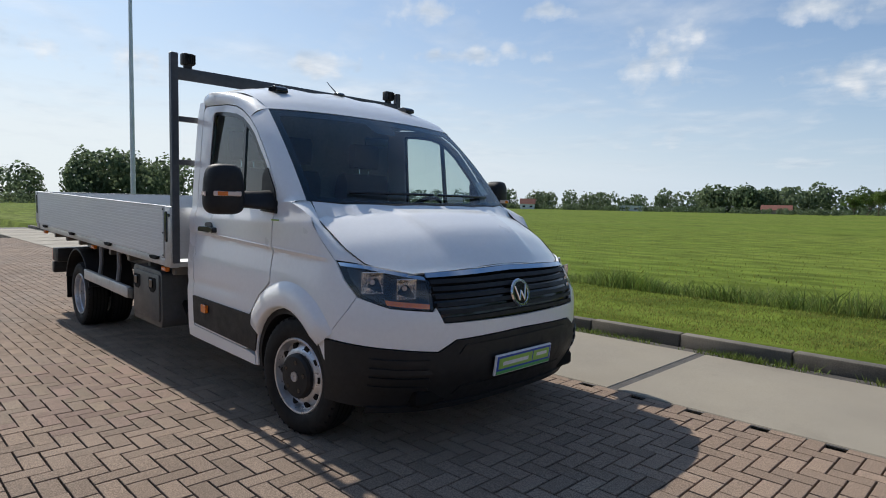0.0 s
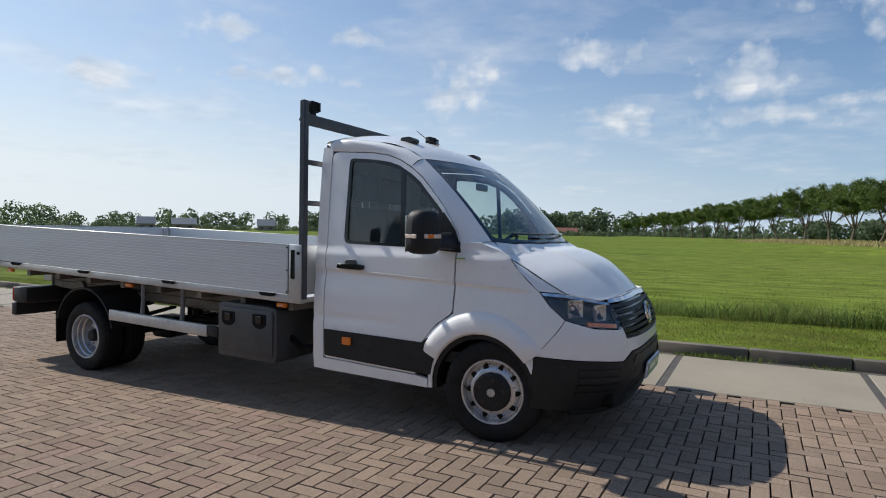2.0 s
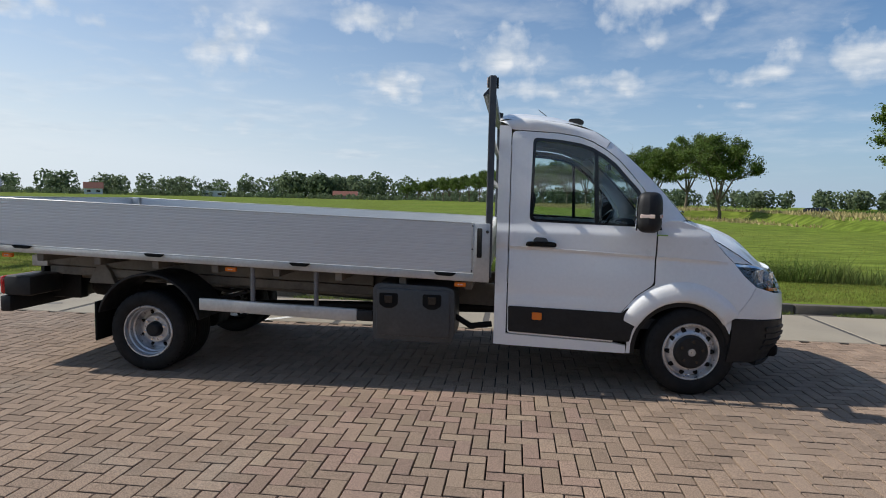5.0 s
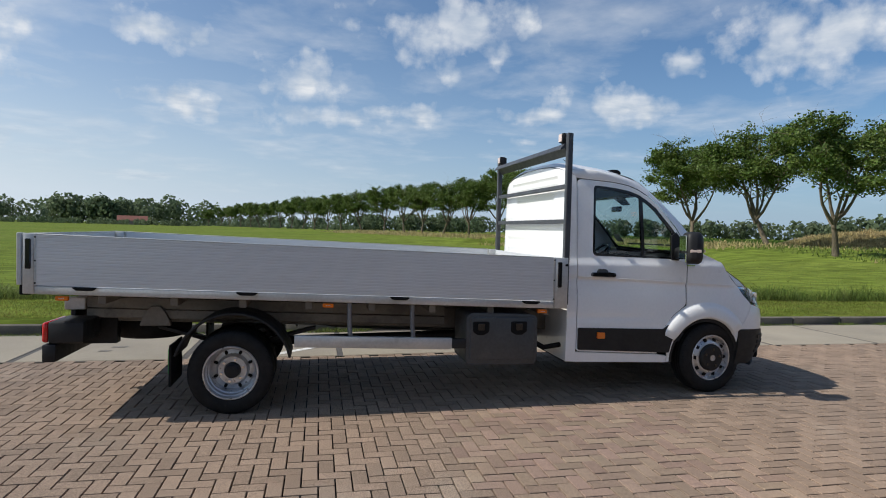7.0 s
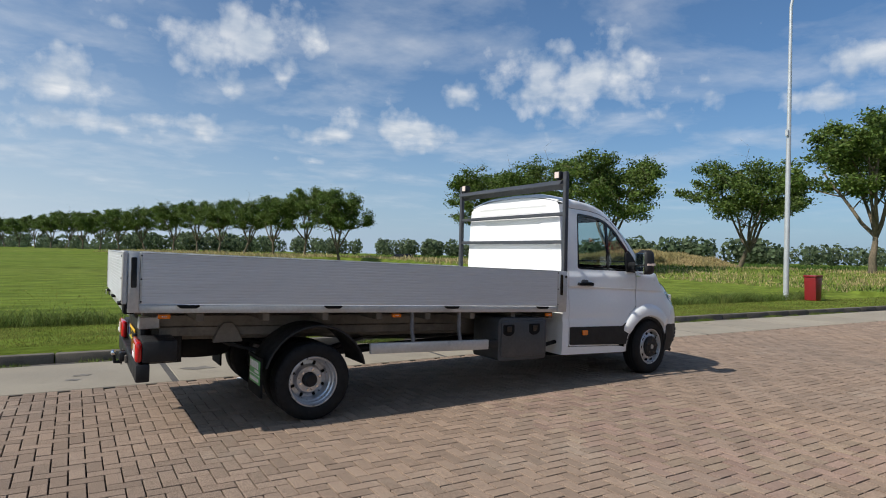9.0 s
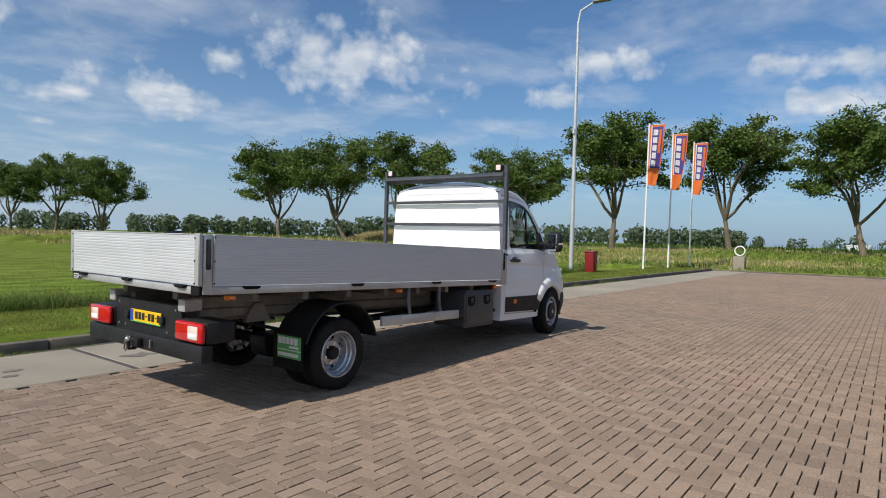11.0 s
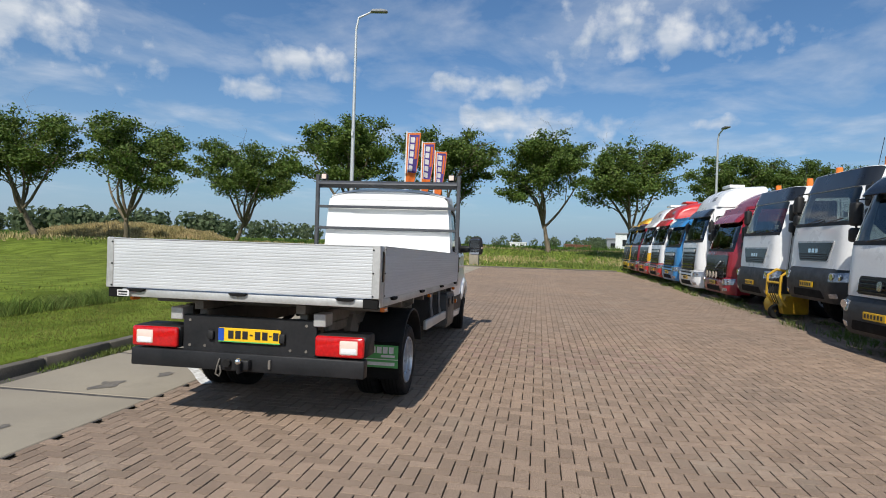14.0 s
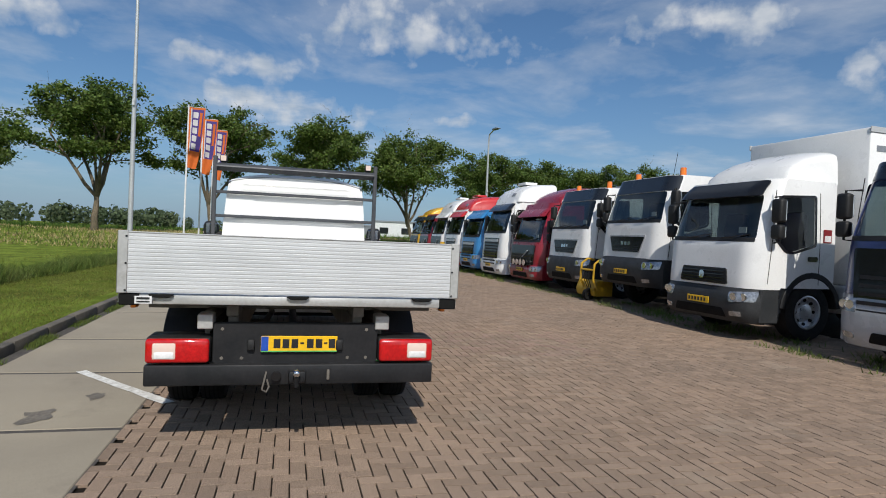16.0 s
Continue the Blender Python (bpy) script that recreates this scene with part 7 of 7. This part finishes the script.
    for s in (-1, 1):
        zc = bt - 0.17
        o = rounded([((hw - 0.42) * s, zc - 0.09), ((hw - 0.04) * s, zc - 0.06), ((hw - 0.03) * s, zc + 0.11), ((hw - 0.44) * s, zc + 0.08)], 0.03, 3)
        b = sheet(o, lambda y, z: nose(y, z, 0.010), 0.06)
        bmesh.ops.recalc_face_normals(b, faces=b.faces[:])
        bmesh.ops.solidify(b, geom=b.faces[:], thickness=0.03)
        hl = part("headlamp", b, M["lamp_bowl"], t, "clear headlamp with bright reflectors")
        for yy in (hw - 0.33, hw - 0.18):
            part("reflector", cyl(nose(yy * s, zc + 0.01, 0.0), nose(yy * s, zc + 0.01, 0.022), 0.062, n=14), M["chrome"], hl)
        b = sheet(rounded([((hw - 0.40) * s, low + 0.10), ((hw - 0.20) * s, low + 0.11), ((hw - 0.20) * s, low + 0.19), ((hw - 0.40) * s, low + 0.18)], 0.02, 2), lambda y, z: nose(y, z, 0.010), 0.08)
        bmesh.ops.recalc_face_normals(b, faces=b.faces[:])
        bmesh.ops.solidify(b, geom=b.faces[:], thickness=0.02)
        part("fog_lamp", b, M["lamp_bowl"], t)
    b = sheet(rounded([(-0.62, low + 0.07), (0.62, low + 0.07), (0.55, low + 0.22), (-0.55, low + 0.22)], 0.03, 2), lambda y, z: nose(y, z, 0.006), 0.1)
    part("air_intake", b, M["rubber_dark"], t)
    if spots:
        for k in range(4):
            y = -0.42 + 0.28 * k
            sp = part("spot_lamp", cyl((0.03, y, bt + 0.02), (0.09, y, bt + 0.02), 0.11, 0.12, n=18), M["gloss_black"], t)
            part("lens", cyl((0.09, y, bt + 0.02), (0.096, y, bt + 0.02), 0.10, n=18), M["clear_lens"], sp)
    pl = part("number_plate", box(0.045, 0.057, -0.26, 0.26, low + 0.26, low + 0.37, 0.004, 1), M["plate_yellow"], t)
    for k in range(6):
        part("plate_bar", box(0.056, 0.060, 0.19 - k * 0.075 - 0.04, 0.19 - k * 0.075, low + 0.285, low + 0.345), M["print_dark"], pl)
    # sides
    for s in (-1, 1):
        y = hw * s

        for xx in (-0.34, -1.42):
            flank_panel("door_gap", [(xx, low + 0.66), (xx + 0.012, low + 0.66), (xx + 0.012 - (0.14 if xx > -1 else 0), g1 + 0.06), (xx - (0.14 if xx > -1 else 0), g1 + 0.06)], M["rubber_dark"], s, 0.003, 0.006)
        flank_panel("door_handle", rounded([(-1.36, g0 - 0.32), (-1.16, g0 - 0.32), (-1.16, g0 - 0.24), (-1.36, g0 - 0.24)], 0.02, 2), M["gloss_black"], s, 0.02, 0.02)
        # lower skirt with steps, arch and wheel
        part("step_panel", prism(rounded([(-0.32, low + 0.02), (-0.62, low + 0.02), (-0.78, low + 0.5), (-0.78, low + 0.62), (-0.32, low + 0.62)], 0.03, 2), (hw - 0.32) * s, (hw - 0.02) * s, "y", 0.015, 1), PAINT[lower or "black"], t)
        for z in (low + 0.12, low + 0.42):
            part("step", box(-0.62, -0.36, (hw - 0.06) * s, (hw - 0.005) * s, z, z + 0.07, 0.01, 1), M["rubber_dark"], t)
        ring = arc(-1.28, 0.50, 0.66, 175, 5, 16) + arc(-1.28, 0.50, 0.56, 5, 175, 16)
        part("wheel_arch", prism(ring, (hw - 0.38) * s, (hw + 0.01) * s, "y", 0.01, 1), M["black_plastic"], t)
        road_wheel(t, -1.28, (hw - 0.19) * s, 0.49, s)
        road_wheel(t, -4.9, (hw - 0.19) * s, 0.49, s)
        # mirrors
        my = (hw + mirror) * s
        for z0, z1 in ((g0 + 0.28, g0 + 0.66), (g0 + 0.02, g0 + 0.25)):
            mir = part("mirror", box(-0.42, -0.28, my - 0.10, my + 0.10, z0, z1, 0.045, 3), M["black_plastic"], t)
            part("mirror_glass", box(-0.432, -0.418, my - 0.085, my + 0.085, z0 + 0.03, z1 - 0.03, 0.01, 1), M["chrome"], mir)
        part("mirror_arm", tube([(-0.46, y * 0.96, g0 + 0.70), (-0.36, my, g0 + 0.70), (-0.36, my, g0 - 0.02), (-0.44, y * 0.99, g0 - 0.04)], 0.018, 6), M["black_plastic"], t)
    # roof dress
    rc = PAINT[roof_col or cab]
    def cap(name, prof, wide, mat):
        """A rounded roof piece: a side profile swept across, drawn in towards both ends."""
        bm = bmesh.new()
        rings = []
        x0, z0 = prof[-1][0], prof[-1][1]
        for q in (-1.0, -0.97, -0.9, -0.78, -0.5, 0.0, 0.5, 0.78, 0.9, 0.97, 1.0):
            k = 1 - 0.22 * abs(q) ** 6 - (0.15 if abs(q) == 1 else 0)
            rings.append([bm.verts.new((x0 + (px - x0) * (0.85 + 0.15 * k), q * wide * (1 - 0.05 * (pz - z0)), z0 + (pz - z0) * k)) for px, pz in prof])
        for r0, r1 in zip(rings, rings[1:]):
            for j in range(len(prof) - 1):
                bm.faces.new((r0[j], r0[j + 1], r1[j + 1], r1[j]))
        bm.faces.new(rings[0])
        bm.faces.new(rings[-1][::-1])
        return part(name, bm, mat, t, smooth=55)

    if roof == "high":
        f = face(h)
        cap("high_roof", [(f - 0.02, h - 0.06), (f - 0.08, h + 0.12), (f - 0.18, h + 0.30), (f - 0.36, h + 0.47), (f - 0.65, h + 0.60), (f - 1.0, h + 0.66), (-depth, h + 0.70), (-depth, h - 0.04)], hw - 0.03, rc)
        part("roof_hatch", box(-1.7, -1.2, -0.4, 0.4, h + 0.66, h + 0.76, 0.03, 2), rc, t)
        part("roof_marking", box(-0.02, 0.0, -0.16, 0.16, -0.07, 0.07, 0.006, 1), M["house_grey"], t, at=pose(f - 0.13, 0.55, h + 0.24, 0, -30, 0))
    elif roof == "spoiler":
        cap("roof_spoiler", [(-0.78, h - 0.01), (-0.84, h + 0.16), (-0.98, h + 0.30), (-1.25, h + 0.45), (-1.6, h + 0.56), (-depth - 0.2, h + 0.60), (-depth - 0.2, h - 0.01)], hw - 0.17, rc)
    if beacons:
        for y in (-0.85, 0.85):
            part("beacon", cyl((-0.9, y, h), (-0.9, y, h + 0.20), 0.075, 0.065, n=14), M["amber"], t)
        part("antenna", tube([(-0.9, 0.5, h), (-1.0, 0.5, h + 0.6)], 0.006, 5), M["gloss_black"], t)
    # frame and load behind the cab
    for y in (-0.42, 0.42):
        part("frame_rail", box(-6.6, -0.6, y - 0.05, y + 0.05, 0.62, 0.86, 0.01, 1), M["steel_dark"], t)
    part("fuel_tank", prism(rounded([(-2.9, 0.45), (-2.1, 0.45), (-2.1, 0.95), (-2.9, 0.95)], 0.08, 3), 0.65, hw - 0.02, "y", 0.02, 2), PAINT["silver"], t)
    if cargo == "box":
        body = part("box_body", box(-8.2, -2.2, -1.27, 1.27, 0.95, 3.64, 0.04, 2), PAINT["white"], t, "white box body")
        for y in (-1.275, 1.275):
            part("edge_trim", box(-8.2, -2.19, y - 0.012, y + 0.012, 3.55, 3.65, 0.006, 1), PAINT["silver"], body)
        part("vent", box(-2.6, -2.35, 1.268, 1.276, 3.24, 3.34), M["house_grey"], body)
    elif cargo == "curtain":
        body = part("curtain_body", box(-8.0, -2.3, -1.26, 1.26, 1.0, 3.25, 0.04, 2), M["curtain"], t, "grey tarpaulin body")
        part("edge_trim", box(-8.0, -2.29, -1.275, 1.275, 3.18, 3.28, 0.01, 1), PAINT["silver"], body)
    elif cargo == "frame":
        fr = part("body_frame", box(-7.37, -2.3, -1.2, 1.2, 1.0, 1.15, 0.02, 1), PAINT["blue"], t, "blue steel body frame")
        for xx in (-2.4, -4.2, -6.0):
            for y in (-1.15, 1.15):
                part("post", box(xx - 0.05, xx + 0.05, y - 0.05, y + 0.05, 1.15, 3.0, 0.01, 1), PAINT["blue"], fr)
        for y in (-1.15, 1.15):
            part("top_rail", box(-6.2, -2.3, y - 0.05, y + 0.05, 2.95, 3.05, 0.01, 1), PAINT["blue"], fr)
    else:
        part("coupling_plate", box(-5.3, -4.3, -0.5, 0.5, 0.92, 1.05, 0.03, 2), M["steel_dark"], t)
        part("rear_mudguard", prism(arc(-4.9, 0.5, 0.62, 175, 5, 12) + arc(-4.9, 0.5, 0.58, 5, 175, 12), -hw + 0.02, hw - 0.02, "y"), M["black_plastic"], t)
    return t


lorry(-4.38, -7.50, "navy", "dark blue lorry cab with a silver bumper", h=2.85, bumper="silver", visor=None, band="black", grille="wide", glass=(1.76, 2.58), low=0.28, bump_top=1.0)
ren = lorry(-0.98, -6.98, "white", "white box lorry with a small dark grille", h=2.68, w=2.2, bumper="grey", visor="smoke", roof="spoiler", grille="small", low=0.29, glass=(1.66, 2.42), bump_top=0.88, cargo="box", turn=4)
part("side_sticker", box(-1.66, -1.48, 1.10, 1.108, 1.66, 1.88, 0.003, 1), M["bin_red"], ren)
part("side_sticker", box(-1.64, -1.50, 1.107, 1.111, 1.68, 1.78), M["print_white"], ren)
lorry(2.50, -7.49, "white", "white tractor unit with black roof edge and amber beacons", h=3.06, bumper="grey", visor=None, band="black", grille="badge", low=0.55, glass=(2.03, 2.70), bump_top=1.20, beacons=True, cargo="frame")
lorry(5.72, -7.49, "white", "white tractor unit with a black roof edge and dark bumper", h=3.0, bumper="grey", visor=None, band="black", grille="badge", low=0.40, glass=(1.90, 2.66), bump_top=1.10, beacons=True, cargo="curtain")
lorry(8.85, -7.47, "red", "dark red lorry with four spot lamps and a tall roof spoiler", h=2.74, bumper="red", visor="red", roof="spoiler", grille="wide", low=0.22, glass=(1.48, 2.32), bump_top=0.74, cargo="curtain", roof_col="red", spots=True)
lorry(11.92, -7.39, "white", "white tractor unit with a high roof and a black visor", h=2.97, bumper="white", visor="black", roof="high", grille="tall", low=0.20, glass=(1.76, 2.62))
lorry(14.95, -7.37, "blue", "light blue lorry with a flat roof", h=2.72, bumper="blue", visor="blue", grille="tall", low=0.25, glass=(1.58, 2.38))
lorry(18.0, -7.37, "white", "white tractor unit with a red high roof and red bumper", h=2.84, bumper="bright_red", visor="bright_red", roof="high", roof_col="bright_red", grille="tall", low=0.25, glass=(1.68, 2.52))
lorry(21.1, -7.37, "white", "white tractor unit with a yellow and red lower front", h=2.88, bumper="bright_red", visor="white", roof="high", roof_col="white", grille="wide", low=0.25, glass=(1.68, 2.55), rim_low="yellow")
lorry(24.1, -7.37, "red", "dark red lorry at the end of the row", h=2.8, bumper="red", visor="black", grille="wide", low=0.25, glass=(1.68, 2.48))
lorry(26.9, -7.37, "yellow", "yellow lorry at the end of the row", h=2.8, bumper="yellow", visor="black", roof="spoiler", roof_col="yellow", grille="wide", low=0.25, glass=(1.68, 2.48))

# yellow steel attachment between two lorries
at = thing("yellow_attachment", "yellow steel snow-plough mount with a bent frame and cables", "attachment", at=pose(4.25, -7.55, lot(4.25), 0, 0, 98))
part("box_frame", prism(rounded([(-0.5, 0.12), (0.05, 0.12), (0.1, 0.30), (0.0, 0.52), (-0.5, 0.52)], 0.03, 2), -0.38, 0.40, "y", 0.02, 1), M["yellow_steel"], at)
for y in (-0.05, 0.5):
    part("hoop", tube([(0.05, y, 0.3), (0.20, y, 0.55), (0.18, y, 0.95), (0.0, y, 1.08), (-0.2, y, 1.05)], 0.03, 8), M["yellow_steel"], at)
part("cross_bar", tube([(0.19, -0.05, 0.8), (0.19, 0.5, 0.8)], 0.025, 8), M["yellow_steel"], at)
for k in range(3):
    part("cable", tube([(0.1, 0.1 + 0.1 * k, 0.9), (0.25, 0.15 + 0.1 * k, 0.6), (0.15, 0.2 + 0.08 * k, 0.35), (0.28, 0.3, 0.15 + 0.05 * k)], 0.012, 6), M["rubber_dark"], at)
part("wheel", lathe([(0.05, -0.05), (0.14, -0.06), (0.16, 0), (0.14, 0.06), (0.05, 0.05)], 18, "y", True), M["rubber_dark"], at, at=Matrix.Translation((0.12, 0.2, 0.16)))


# ---- bricks of the yard: herringbone, laid square to the kerb ----
BW, BL = 0.1025, 0.205
GAP, EDGE, DROP = 0.0048, 0.0022, 0.020
OX, OY = -2.122, -2.034


def brick_shape(lx, ly):
    a, b, c, d = GAP, GAP, lx - GAP, ly - GAP
    base = [(a, b, -DROP), (c, b, -DROP), (c, d, -DROP), (a, d, -DROP)]
    mid = [(a, b, -EDGE), (c, b, -EDGE), (c, d, -EDGE), (a, d, -EDGE)]
    e = EDGE
    top = [(a + e, b + e, 0), (c - e, b + e, 0), (c - e, d - e, 0), (a + e, d - e, 0)]
    faces = [(8, 9, 10, 11)]
    for r in (0, 4):
        faces += [(r + k, r + (k + 1) % 4, r + 4 + (k + 1) % 4, r + 4 + k) for k in range(4)]
    return np.array(base + mid + top), faces


FLAT_V, FACES = brick_shape(BL, BW)
UP_V, _ = brick_shape(BW, BL)
near_mesh = []
for verts_b in (FLAT_V, UP_V):
    me = bpy.data.meshes.new("brick")
    me.from_pydata([tuple(v) for v in verts_b], [], FACES)
    me.materials.append(M["brick"])
    near_mesh.append(me)
rng = np.random.default_rng(11)
X0, X1, Y0, Y1 = -22.0, 27.42, -9.5, 1.215
all_v, all_f, singles = [], [], 0
base_faces = np.array(FACES)
count = 0
for j in range(-90, 120):
    for i in range(-160, 160):
        hx, hy = OX + i * BW + 4 * BW * j, OY + i * BW
        if not (Y0 - 0.3 < hy < Y1):
            continue
        for x, y, shape, k, lx, ly in ((hx, hy, FLAT_V, 0, BL, BW), (hx + 2 * BW, hy - BW, UP_V, 1, BW, BL)):
            if x < X0 or x + lx > X1 or y < Y0 or y > Y1 - 0.025:
                continue
            z = lot(x + lx / 2) + rng.uniform(-0.0018, 0.0018)
            tx, ty = rng.uniform(-0.008, 0.008, 2)
            if singles < 300 and -2.9 < x < -0.9 and -4.25 < y < -1.25:
                ob = new("brick", near_mesh[k])
                ob.parent = paving
                ob.matrix_basis = Matrix.Translation((x, y, z)) @ Euler((ty, -tx, 0)).to_matrix().to_4x4()
                singles += 1
                continue
            v = shape + (x, y, z)
            v[:, 2] += tx * (shape[:, 0] - lx / 2) + ty * (shape[:, 1] - ly / 2)
            v[:, 1] = np.minimum(v[:, 1], Y1)        # cut along the concrete
            all_v.append(v)
            count += 1
faces_all = (base_faces[None] + 12 * np.arange(count)[:, None, None]).reshape(-1, 4)
raw("brick_field", np.concatenate(all_v).tolist(), faces_all.tolist(), M["brick"], "reddish-brown clay pavers in herringbone bond", "", "stuff", paving)
